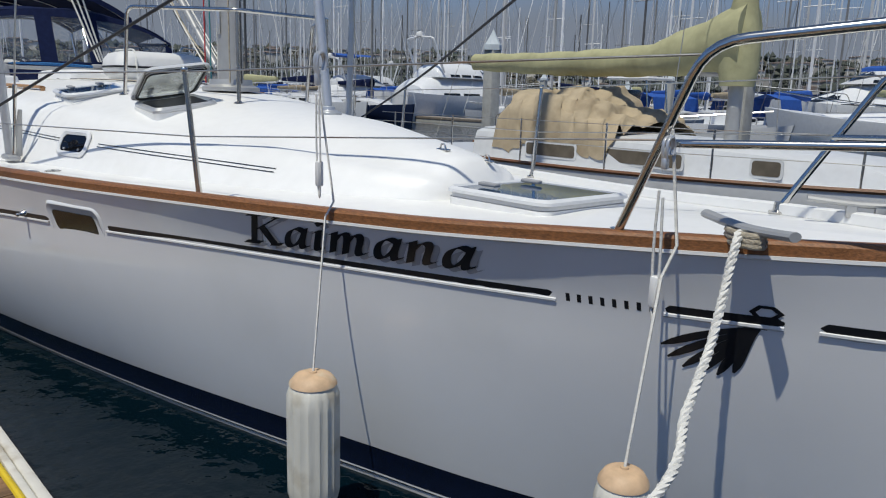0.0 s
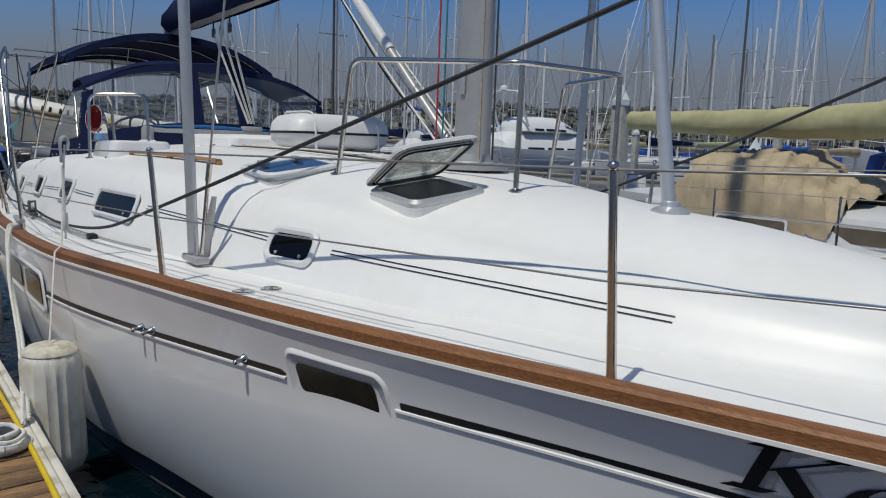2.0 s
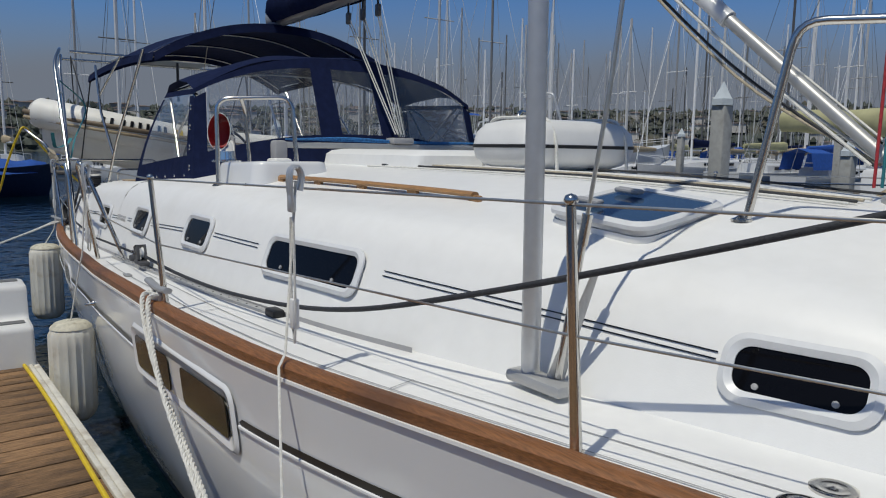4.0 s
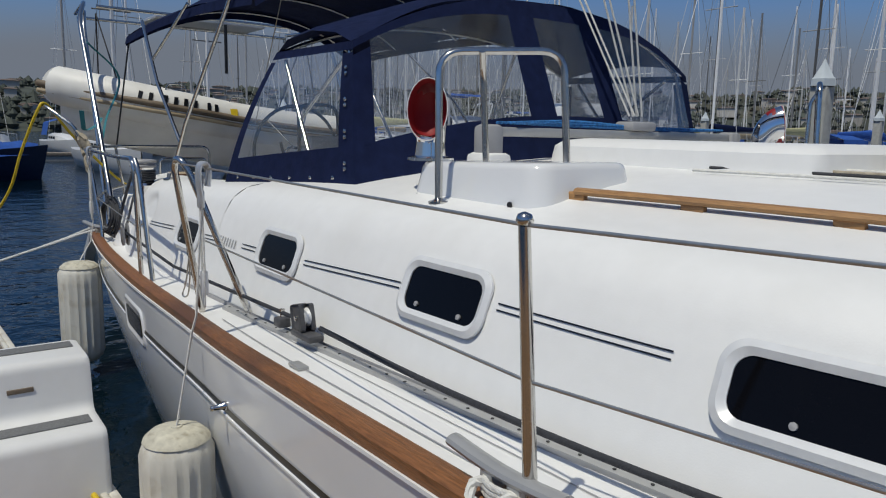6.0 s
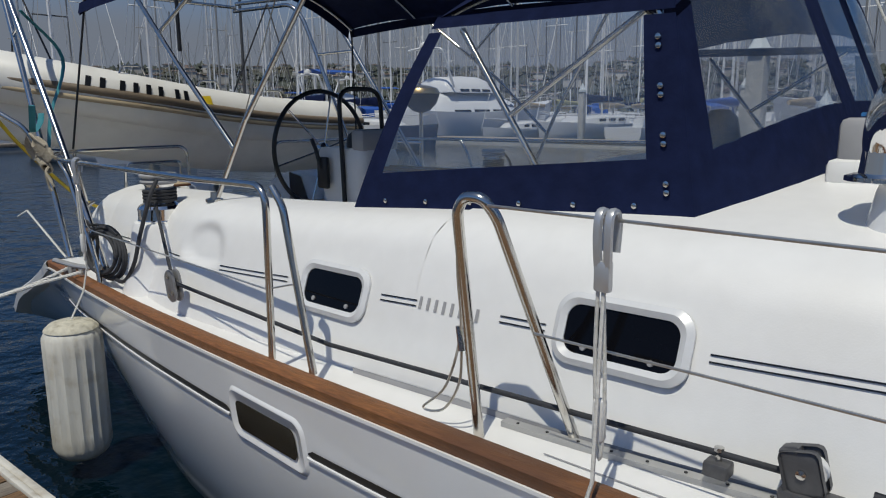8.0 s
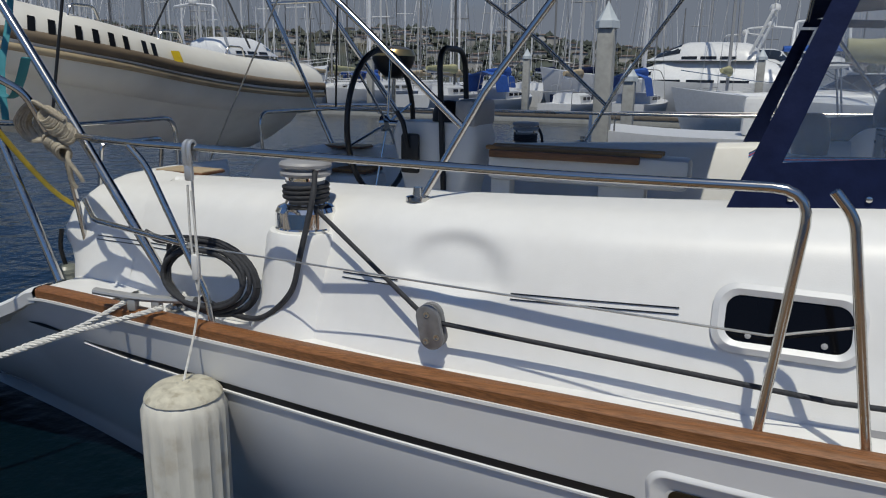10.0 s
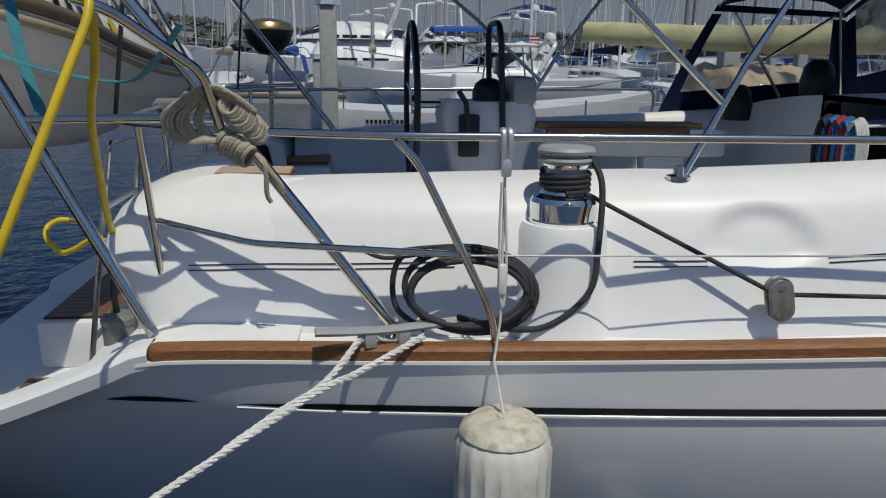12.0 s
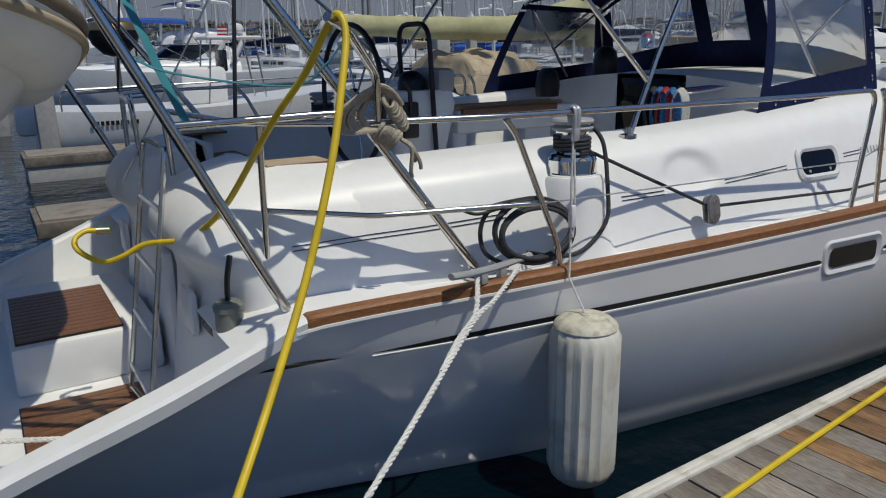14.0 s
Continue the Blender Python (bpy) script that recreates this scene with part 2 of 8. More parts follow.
def clear(name, tint, gloss=0.10, rough=0.05, haze=0.0):
    """Thin clear sheet: seen through, with a gloss and the haze of fine scratches."""
    m = bpy.data.materials.new(name)
    m.use_nodes = True
    t = m.node_tree
    t.nodes.clear()
    n = t.nodes.new
    thru, shine, mix, out = n("ShaderNodeBsdfTransparent"), n("ShaderNodeBsdfGlossy"), n("ShaderNodeMixShader"), n("ShaderNodeOutputMaterial")
    fres, amount = n("ShaderNodeFresnel"), n("ShaderNodeMath")
    fres.inputs[0].default_value = 1.45
    amount.operation, amount.inputs[1].default_value = "MULTIPLY_ADD", 0.9
    amount.inputs[2].default_value = gloss
    wob, relief = n("ShaderNodeTexNoise"), n("ShaderNodeBump")
    wob.inputs["Scale"].default_value, relief.inputs["Strength"].default_value, relief.inputs["Distance"].default_value = 3.5, 0.35, 0.03
    t.links.new(wob.outputs[0], relief.inputs["Height"])
    t.links.new(relief.outputs[0], shine.inputs["Normal"])
    thru.inputs[0].default_value = (*tint, 1)
    shine.inputs["Roughness"].default_value = rough
    t.links.new(fres.outputs[0], amount.inputs[0])
    t.links.new(amount.outputs[0], mix.inputs[0])
    t.links.new(thru.outputs[0], mix.inputs[1])
    t.links.new(shine.outputs[0], mix.inputs[2])
    lit, back, both, veil = n("ShaderNodeBsdfDiffuse"), n("ShaderNodeBsdfTranslucent"), n("ShaderNodeMixShader"), n("ShaderNodeMixShader")
    lit.inputs[0].default_value = back.inputs[0].default_value = (0.8, 0.82, 0.82, 1)
    smear, patch = n("ShaderNodeTexNoise"), n("ShaderNodeMapRange")
    smear.inputs["Scale"].default_value = 4.0
    for k, v in ((1, 0.3), (2, 0.7), (3, haze * 0.5), (4, haze * 1.5)):
        patch.inputs[k].default_value = v
    t.links.new(smear.outputs[0], patch.inputs[0])
    t.links.new(lit.outputs[0], both.inputs[1])
    t.links.new(back.outputs[0], both.inputs[2])
    t.links.new(patch.outputs[0], veil.inputs[0])
    t.links.new(mix.outputs[0], veil.inputs[1])
    t.links.new(both.outputs[0], veil.inputs[2])
    t.links.new(veil.outputs[0], out.inputs[0])
    return m


VINYL = clear("clear_vinyl", (0.96, 0.965, 0.97), 0.11, 0.12, 0.07)
PALE_ACRYLIC = clear("pale_acrylic", (0.94, 0.98, 0.98), 0.05, 0.03, 0.22)

WATER = bpy.data.materials.new("harbour_water")
WATER.use_nodes = True
_t = WATER.node_tree
_p = _t.nodes["Principled BSDF"]
_p.inputs["Base Color"].default_value = (0.0008, 0.0062, 0.0105, 1)
_p.inputs["Roughness"].default_value, _p.inputs["IOR"].default_value = 0.06, 1.33
_tc, _w1, _w2, _add, _b = (_t.nodes.new(k) for k in ("ShaderNodeTexCoord", "ShaderNodeTexNoise", "ShaderNodeTexNoise", "ShaderNodeMath", "ShaderNodeBump"))
_w1.inputs["Scale"].default_value, _w1.inputs["Detail"].default_value = 1.6, 3
_w2.inputs["Scale"].default_value, _w2.inputs["Detail"].default_value = 7.0, 3
_add.operation = "MULTIPLY_ADD"
_add.inputs[1].default_value = 0.3
_b.inputs["Strength"].default_value, _b.inputs["Distance"].default_value = 0.55, 0.10
_t.links.new(_tc.outputs["Object"], _w1.inputs["Vector"])
_t.links.new(_tc.outputs["Object"], _w2.inputs["Vector"])
_t.links.new(_w2.outputs[0], _add.inputs[0])
_t.links.new(_w1.outputs[0], _add.inputs[2])
_t.links.new(_add.outputs[0], _b.inputs["Height"])
_t.links.new(_b.outputs[0], _p.inputs["Normal"])


# ---- shapes ----
def mono(xs, ys):
    """A smooth curve through the points that never overshoots."""
    xs, ys = np.array(xs, float), np.array(ys, float)
    d = np.diff(ys) / np.diff(xs)
    m = np.zeros(len(xs))
    m[0], m[-1] = d[0], d[-1]
    for i in range(1, len(xs) - 1):
        m[i] = 0 if d[i - 1] * d[i] <= 0 else 2 * d[i - 1] * d[i] / (d[i - 1] + d[i])

    def f(x):
        x = min(max(x, xs[0]), xs[-1])
        i = min(int(np.searchsorted(xs, x, "right")) - 1, len(xs) - 2)
        h = xs[i + 1] - xs[i]
        s = (x - xs[i]) / h
        return float((2 * s**3 - 3 * s**2 + 1) * ys[i] + (s**3 - 2 * s**2 + s) * h * m[i] + (3 * s**2 - 2 * s**3) * ys[i + 1] + (s**3 - s**2) * h * m[i + 1])

    return f


def smooth(points, steps=6):
    """A rounded line through the points."""
    p = [Vector(q) for q in points]
    p = [2 * p[0] - p[1], *p, 2 * p[-1] - p[-2]]
    out = []
    for i in range(1, len(p) - 2):
        for k in range(steps):
            s = k / steps
            a, b, c, d = p[i - 1], p[i], p[i + 1], p[i + 2]
            out.append(0.5 * (2 * b + (c - a) * s + (2 * a - 5 * b + 4 * c - d) * s * s + (3 * b - a - 3 * c + d) * s**3))
    return out + [p[-2]]


def bent(points, radius=0.06, steps=5):
    """A straight-sided line whose corners are rounded like bent tube."""
    p = [Vector(q) for q in points]
    out = [p[0]]
    for a, b, c in zip(p, p[1:], p[2:]):
        r = min(radius, (a - b).length * 0.45, (c - b).length * 0.45)
        u, v = b + (a - b).normalized() * r, b + (c - b).normalized() * r
        out += [u.lerp(b, s / steps).lerp(b.lerp(v, s / steps), s / steps) for s in range(steps + 1)]
    return out + [p[-1]]


def sweep(bm, points, r, n=8, taper=None, caps=True, flat=1.0, twist=0.0):
    """A round bar along the points; taper: radius at the far end; flat: height over width."""
    p = [Vector(q) for q in points]
    rings, side = [], None
    for i, q in enumerate(p):
        ahead = (p[min(i + 1, len(p) - 1)] - p[max(i - 1, 0)]).normalized()
        if side is None:
            side = ahead.cross(Vector((0, 0, 1)) if abs(ahead.z) < 0.9 else Vector((1, 0, 0))).normalized()
        side = (side - ahead * side.dot(ahead)).normalized()
        up = side.cross(ahead)
        rad = r if taper is None else r + (taper - r) * i / (len(p) - 1)
        rings.append([bm.verts.new(q + rad * (math.cos(a + twist * i) * side + flat * math.sin(a + twist * i) * up)) for a in (2 * math.pi * k / n for k in range(n))])
    for a, b in zip(rings, rings[1:]):
        for k in range(n):
            bm.faces.new((a[k], a[(k + 1) % n], b[(k + 1) % n], b[k]))
    if caps:
        bm.faces.new(rings[0][::-1])
        bm.faces.new(rings[-1])
    return bm


def skin(bm, rows, closed=False):
    """Faces between rows of points."""
    made = [[bm.verts.new(q) for q in row] for row in rows]
    for a, b in zip(made, made[1:]):
        k = len(a)
        for i in range(k if closed else k - 1):
            j = (i + 1) % k
            try:
                bm.faces.new((a[i], b[i], b[j], a[j]))
            except ValueError:
                pass
    return made


def lathe(bm, profile, at=(0, 0, 0), n=20, turn=None):
    """Turned form from (radius, height) pairs."""
    m = Matrix.Translation(at) @ (turn or Matrix())
    rows = [[m @ Vector((r * math.cos(2 * math.pi * k / n), r * math.sin(2 * math.pi * k / n), z)) for k in range(n)] for r, z in profile]
    made = skin(bm, rows, closed=True)
    if profile[0][0] > 1e-4:
        bm.faces.new(made[0])
    if profile[-1][0] > 1e-4:
        bm.faces.new(made[-1][::-1])
    return bm


def block(bm, lo, hi, bevel=0.0, m=None, segments=2):
    """A box between two corners with rounded edges."""
    before = set(bm.verts)
    bmesh.ops.create_cube(bm, size=1)
    verts = [v for v in bm.verts if v not in before]
    for v in verts:
        v.co = Vector([lo[i] + (hi[i] - lo[i]) * (v.co[i] + 0.5) for i in range(3)])
    if bevel:
        edges = list({e for v in verts for e in v.link_edges})
        done = bmesh.ops.bevel(bm, geom=edges, offset=bevel, segments=segments, affect="EDGES", profile=0.5)
        verts = [v for v in bm.verts if v not in before]
    if m is not None:
        for v in verts:
            v.co = m @ v.co
    return bm


def rounded(w, h, r, n=5):
    """Outline of a rectangle with round corners, anticlockwise."""
    out = []
    for cx, cy, a0 in ((w / 2 - r, h / 2 - r, 0), (-w / 2 + r, h / 2 - r, 90), (-w / 2 + r, -h / 2 + r, 180), (w / 2 - r, -h / 2 + r, 270)):
        for k in range(n + 1):
            a = radians(a0 + 90 * k / n)
            out.append((cx + r * math.cos(a), cy + r * math.sin(a)))
    return out


def plate(bm, outline, m, depth, bevel=0.0):
    """A flat plate with the outline in the plane of m's first two axes, as thick as depth along the third."""
    rows = []
    for z, inset in ((0, 0), (depth - bevel, 0), (depth, bevel)) if bevel else ((0, 0), (depth, 0)):
        c = Vector((sum(p[0] for p in outline) / len(outline), sum(p[1] for p in outline) / len(outline)))
        rows.append([m @ Vector((p[0] - (p[0] - c.x) * inset / max(0.01, abs(p[0] - c.x)) * (abs(p[0] - c.x) > 0.01), p[1] - (p[1] - c.y) * inset / max(0.01, abs(p[1] - c.y)) * (abs(p[1] - c.y) > 0.01), z)) for p in outline])
    made = skin(bm, rows, closed=True)
    bm.faces.new(made[0])
    bm.faces.new(made[-1][::-1])
    return bm


def ring_plate(bm, outer, inner, m, depth, crown=0.0):
    """A frame between two outlines with the same number of points."""
    mid = [((a[0] + b[0]) / 2, (a[1] + b[1]) / 2) for a, b in zip(outer, inner)]
    rows = [[m @ Vector((*p, z)) for p in line] for line, z in ((outer, 0), (outer, depth * 0.6), (mid, depth + crown), (inner, depth * 0.6), (inner, -0.01))]
    skin(bm, rows, closed=True)
    return bm


def finish(name, bm, mat, angle=38):
    bmesh.ops.recalc_face_normals(bm, faces=bm.faces)
    me = bpy.data.meshes.new(name)
    bm.to_mesh(me)
    bm.free()
    for f in me.polygons:
        f.use_smooth = True
    me.set_sharp_from_angle(angle=radians(angle))
    me.materials.append(mat)
    return me


def thing(name, at, label, category, group="", kind=""):
    e = new(name)
    e.location = at
    e.empty_display_size = 0.1
    return tagged(e, label, category, group, kind)


def part(name, bm, mat, parent, label="", angle=38):
    """One mesh, built where it stands, as a child of its thing or part."""
    ob = new(name, finish(name, bm, mat, angle))
    ob.parent = parent
    if parent.parent is None:
        ob.matrix_parent_inverse = Matrix.Translation(-Vector(parent.location))
    return tagged(ob, label)


def whole(name, bm, mat, label, category, group="", kind="", angle=38):
    return tagged(new(name, finish(name, bm, mat, angle)), label, category, group, kind)


def tube(name, points, r, mat, parent, label="", n=8, bend=0.06, **k):
    return part(name, sweep(bmesh.new(), bent(points, bend) if bend else points, r, n, **k), mat, parent, label, 60)


def laid_rope(points, r, turns_per_m=14):
    """Three strands laid round one another along the points."""
    bm = bmesh.new()
    p = [Vector(q) for q in points]
    length = [0.0]
    for a, b in zip(p, p[1:]):
        length.append(length[-1] + (b - a).length)
    count = max(8, int(length[-1] * turns_per_m * 5))
    fine, ahead = [], []
    for k in range(count + 1):
        s = length[-1] * k / count
        i = min(max(int(np.searchsorted(length, s)) - 1, 0), len(p) - 2)
        fine.append(p[i].lerp(p[i + 1], (s - length[i]) / max(1e-6, length[i + 1] - length[i])))
        ahead.append((p[i + 1] - p[i]).normalized())
    for strand in range(3):
        line = []
        for k, (q, d) in enumerate(zip(fine, ahead)):
            u = d.cross(Vector((0, 0, 1)) if abs(d.z) < 0.95 else Vector((1, 0, 0))).normalized()
            v = d.cross(u)
            a = 2 * math.pi * (k / count * length[-1] * turns_per_m + strand / 3)
            line.append(q + 0.52 * r * (math.cos(a) * u + math.sin(a) * v))
        sweep(bm, line, r * 0.55, 5)
    return bm


# ---- water and shore ----
bm = bmesh.new()
skin(bm, [[(-700, -300, 0), (-700, 420, 0)], [(700, -300, 0), (700, 420, 0)]])
whole("water", bm, WATER, "dark green harbour water with small ripples", "water", kind="structure")

# ---- the yacht's form (x from stern to bow, centreline y = 0) ----
BEAM = mono([-0.6, -0.2, 0.9, 1.7, 3.0, 4.2, 5.0, 6.0, 7.3, 8.2, 9.6, 10.7, 11.85, 12.8, 13.83, 14.5, 15.0],
            [1.40, 1.48, 1.62, 1.76, 1.93, 2.03, 2.07, 2.12, 2.13, 2.09, 1.84, 1.59, 1.25, 0.97, 0.65, 0.36, 0.03])
SHEER = mono([-0.6, -0.18, 0.39, 0.73, 0.9, 2.1, 3.0, 4.2, 5.1, 6.0, 7.3, 9.6, 11.85, 13.0, 13.85, 15.0],
             [0.44, 0.65, 0.85, 0.99, 1.06, 1.105, 1.13, 1.16, 1.185, 1.215, 1.25, 1.285, 1.31, 1.335, 1.38, 1.44])
WATERLINE = mono([-0.6, 0.2, 0.98, 1.94, 2.76, 4.84, 7.0, 8.2, 9.55, 10.9, 11.85, 12.6, 13.2, 14.2, 15.0],
                 [0.84, 1.00, 1.19, 1.46, 1.65, 1.87, 1.92, 1.86, 1.60, 1.27, 1.0, 0.76, 0.57, 0.16, -0.12])
FULL = mono([-0.6, 0.8, 2.4, 5, 8, 10.5, 12.5, 15], [1.0, 1.0, 1.35, 1.6, 1.8, 1.7, 1.4, 1.15])
STRIPE = mono([0.5, 1.15, 1.9, 2.9, 3.9, 4.7, 5.6, 8.2, 9.2, 10.28, 11.1, 12.27, 13.0, 14.4],
              [0.83, 0.838, 0.858, 0.878, 0.885, 0.90, 0.935, 0.965, 0.98, 1.02, 1.042, 1.073, 1.092, 1.14])


TUCK = mono([-0.6, 0.8, 1.6, 3, 6, 9, 11, 13.5, 15], [0.07, 0.07, 0.045, 0.015, 0.012, 0.03, 0.06, 0.085, 0.03])


def hull_y(x, z):
    """The starboard topsides' distance from the centreline: a knuckle at the sheer stripe, fuller below."""
    b, w, top = BEAM(x), WATERLINE(x), SHEER(x) - 0.05
    if z < 0.1:
        return max(0.0, w) * max(0.0, 1 - ((0.1 - z) / 0.75) ** 2)
    knee = min(STRIPE(x), top - 0.04)
    bk = b - TUCK(x)
    if z > knee:
        return max(0.0, bk + (b - bk) * min(1.0, (z - knee) / (top - knee)))
    s = (z - 0.1) / (knee - 0.1)
    return max(0.0, w + (bk - w) * (1 - (1 - s) ** FULL(x)))


yacht = thing("sailing_yacht", (7.3, 0, 0), "long white sailing yacht with teak rails, moored beside the dock", "sailing yacht")
XS = [-0.6 + 15.6 * k / 150 for k in range(151)]

bm = bmesh.new()
rows = []
for x in XS:
    top = SHEER(x) - 0.05
    zs = [top - (top - 0.1) * k / 14 for k in range(15)] + [0.02, -0.1, -0.25, -0.45, -0.64]
    half = [(x, -hull_y(x, z), z) for z in zs]
    rows.append(half + [(x, -y, z) for x, y, z in reversed(half)])
skin(bm, rows)
hull = part("hull", bm, GELCOAT, yacht, "glossy white gelcoat hull", 50)

for side in (-1, 1):
    # boot stripe just above the water
    bm = bmesh.new()
    skin(bm, [[(x, side * (hull_y(x, z) + 0.004), z) for z in (0.185 - 0.135 * max(0.0, (9.2 - x) / 4.2), 0.14 - 0.10 * max(0.0, (9.2 - x) / 4.2), 0.10 - 0.06 * max(0.0, (9.2 - x) / 4.2), 0.03)] for x in XS if 5.2 < x < 14.3])
    part("boot_stripe", bm, NAVY_PAINT, hull, "navy boot stripe")
    bm = bmesh.new()
    skin(bm, [[(x, side * (hull_y(x, z) + 0.0045), z) for z in (0.046, 0.036)] for x in XS if 9.0 < x < 14.3])
    part("boot_line", bm, GELCOAT, hull)
    # moulded sheer stripe: a black groove over a white lip
    for a, b in ((1.18, 3.75), (4.30, 6.92), (8.24, 10.58), (11.12, 13.63), (13.99, 14.33), (14.42, 14.9)) if side < 0 else ((1.18, 14.5),):
        xs = [a + (b - a) * k / 90 for k in range(91)]
        grow = lambda x: min(1.0, (x - a) / (0.35 if a < 2 else 0.02) + 0.08, (b - x) / 0.03 + 0.3)
        bm = bmesh.new()
        skin(bm, [[(x, side * (hull_y(x, z) + 0.004), z) for z in (STRIPE(x) + 0.017 * grow(x), STRIPE(x) - 0.012 * grow(x))] for x in xs])
        part("sheer_stripe", bm, BLACK_LINE, hull, "black sheer stripe")
        bm = bmesh.new()
        skin(bm, [[(x, side * (hull_y(x, z) + o), z) for z, o in ((STRIPE(x) - 0.010, 0.003), (STRIPE(x) - 0.013, 0.010), (STRIPE(x) - 0.021, 0.010), (STRIPE(x) - 0.027, 0.002))] for x in xs])
        part("stripe_lip", bm, GELCOAT, hull)
    # short leaf-shaped mark aft of the stripe
    bm = bmesh.new()
    skin(bm, [[(x, side * (hull_y(x, z) + 0.004), z) for z in (0.838 + w, 0.838 - w * 0.4)] for x, w in ((0.72 + 0.33 * k / 14, 0.016 * math.sin(math.pi * (k / 14) ** 0.8) + 0.001) for k in range(15))])
    part("stripe_mark", bm, BLACK_LINE, hull)
    # white lip where the deck moulding turns over the hull
    bm = bmesh.new()
    skin(bm, [[(x, side * (BEAM(x) + o), SHEER(x) + z) for o, z in ((0.0, -0.062), (0.010, -0.058), (0.010, -0.047), (-0.02, -0.046), (-0.08, -0.05))] for x in XS if x > 0.82])
    part("gunwale_lip", bm, DECK, hull)
    # teak toe rail
    bm = bmesh.new()
    prof = ((0.004, -0.046), (0.006, -0.012), (-0.002, -0.002), (-0.018, 0.002), (-0.05, 0.002), (-0.062, -0.004), (-0.066, -0.046))
    xs = [0.92 + 13.95 * k / 140 for k in range(141)]
    made = skin(bm, [[(x, side * max(0.012, BEAM(x) + o + (-0.031 - o) * f), SHEER(x) + z + (-0.032 - z) * f) for o, z in prof] for x, f in [(0.890, 0.75), (0.898, 0.35), (0.908, 0.12)] + [(x, 0.0) for x in xs]])
    bm.faces.new(made[0])
    bm.faces.new(made[-1][::-1])
    part("toe_rail", bm, TEAK, yacht, "varnished teak toe rail, worn in places") if side < 0 else part("gunwale", bm, DECK, yacht, "white moulded gunwale")

# name on the topsides, following the hull
NIB = Vector((0.125 * math.cos(radians(33)), 0.125 * math.sin(radians(33))))
GLYPHS = {
    "K": (1.62, ((0.38, 0.0), (0.38, 1.46)), ((0.02, 0.0), (0.72, 0.03)), ((0.08, 1.43), (0.72, 1.46)), ((1.42, 1.44), (0.45, 0.66)), ((1.20, 1.42), (1.56, 1.46)), ((0.72, 0.86), (1.30, 0.02)), ((1.18, 0.0), (1.62, 0.06))),
    "a": (1.10, ((0.84, 0.86), (0.58, 0.97), (0.30, 0.78), (0.20, 0.42), (0.27, 0.10), (0.48, 0.06), (0.74, 0.42), (0.86, 0.78)), ((0.88, 1.0), (0.80, 0.26), (0.88, 0.04), (1.10, 0.16))),
    "i": (0.66, ((0.12, 0.84), (0.34, 0.98)), ((0.34, 0.98), (0.30, 0.22), (0.38, 0.04), (0.60, 0.16)), ((0.27, 1.40), (0.40, 1.24))),
    "m": (1.66, ((0.08, 0.84), (0.28, 0.98)), ((0.28, 1.0), (0.26, 0.0)), ((0.28, 0.55), (0.46, 0.88), (0.64, 0.97), (0.75, 0.80), (0.74, 0.0)), ((0.77, 0.55), (0.94, 0.88), (1.12, 0.97), (1.24, 0.80), (1.20, 0.22), (1.29, 0.04), (1.52, 0.16))),
    "n": (1.20, ((0.08, 0.84), (0.28, 0.98)), ((0.28, 1.0), (0.26, 0.0)), ((0.28, 0.55), (0.48, 0.88), (0.70, 0.97), (0.82, 0.80), (0.78, 0.22), (0.87, 0.04), (1.10, 0.16))),
}


def lettering(text, name, x0, z0, wide, high, slope, mat, proud, label):
    """Broad-nib italic letters laid on the starboard topsides, a stroke at a time."""
    pen = 0.0
    for letter in text:
        bm = bmesh.new()
        for k, stroke in enumerate(GLYPHS[letter][1:]):
            line = smooth([(x, z, 0) for x, z in stroke], 8)
            rows = []
            for i, q in enumerate(line):
                d = line[min(i + 1, len(line) - 1)] - line[max(i - 1, 0)]
                off = Vector((-d.y, d.x)).normalized() * 0.024
                n2 = NIB if NIB.dot(off) > 0 else -NIB
                row = []
                for sgn in (-1, -0.33, 0.33, 1):
                    u, w = q.x + sgn * (n2.x + off.x), q.y + sgn * (n2.y + off.y)
                    x = x0 + (pen + u + 0.36 * w) * wide
                    z = z0 + slope * (x - x0) + w * high
                    row.append((x, -(hull_y(x, z) + proud + 0.0003 * k), z))
                rows.append(row)
            skin(bm, rows)
        part(name, bm, mat, hull, label)
        pen += GLYPHS[letter][0]


lettering("Kaimana", "name_shadow", 12.178, 1.104, 0.1385, 0.095, 0.036, LETTER_GREY, 0.003, "grey drop shadow of the boat name")
lettering("Kaimana", "boat_name", 12.158, 1.115, 0.1385, 0.095, 0.036, BLACK_LINE, 0.0065, "black italic letter of the boat name")

# maker's mark as plain bars, and the leaf emblem with its cut stone
for k in range(8):
    bm = bmesh.new()
    x = 13.665 + 0.040 * k
    z = STRIPE(x)
    skin(bm, [[(xx, -(hull_y(xx, zz) + 0.004), zz) for zz in (z + 0.014, z - 0.016)] for xx in (x, x + 0.014)])
    part("maker_bar", bm, BLACK_LINE, hull)
bm = bmesh.new()
skin(bm, [[(x, -(hull_y(x, z) + 0.0045), z) for z in (1.128, 1.108)] for x in (14.262, 14.285)])
emblem = part("leaf_emblem", bm, BLACK_LINE, hull, "black leaf emblem with a cut stone")
tips = ((13.98, 1.0), (14.0, 0.958), (14.045, 0.93), (14.095, 0.918), (14.148, 0.922), (14.195, 0.94))
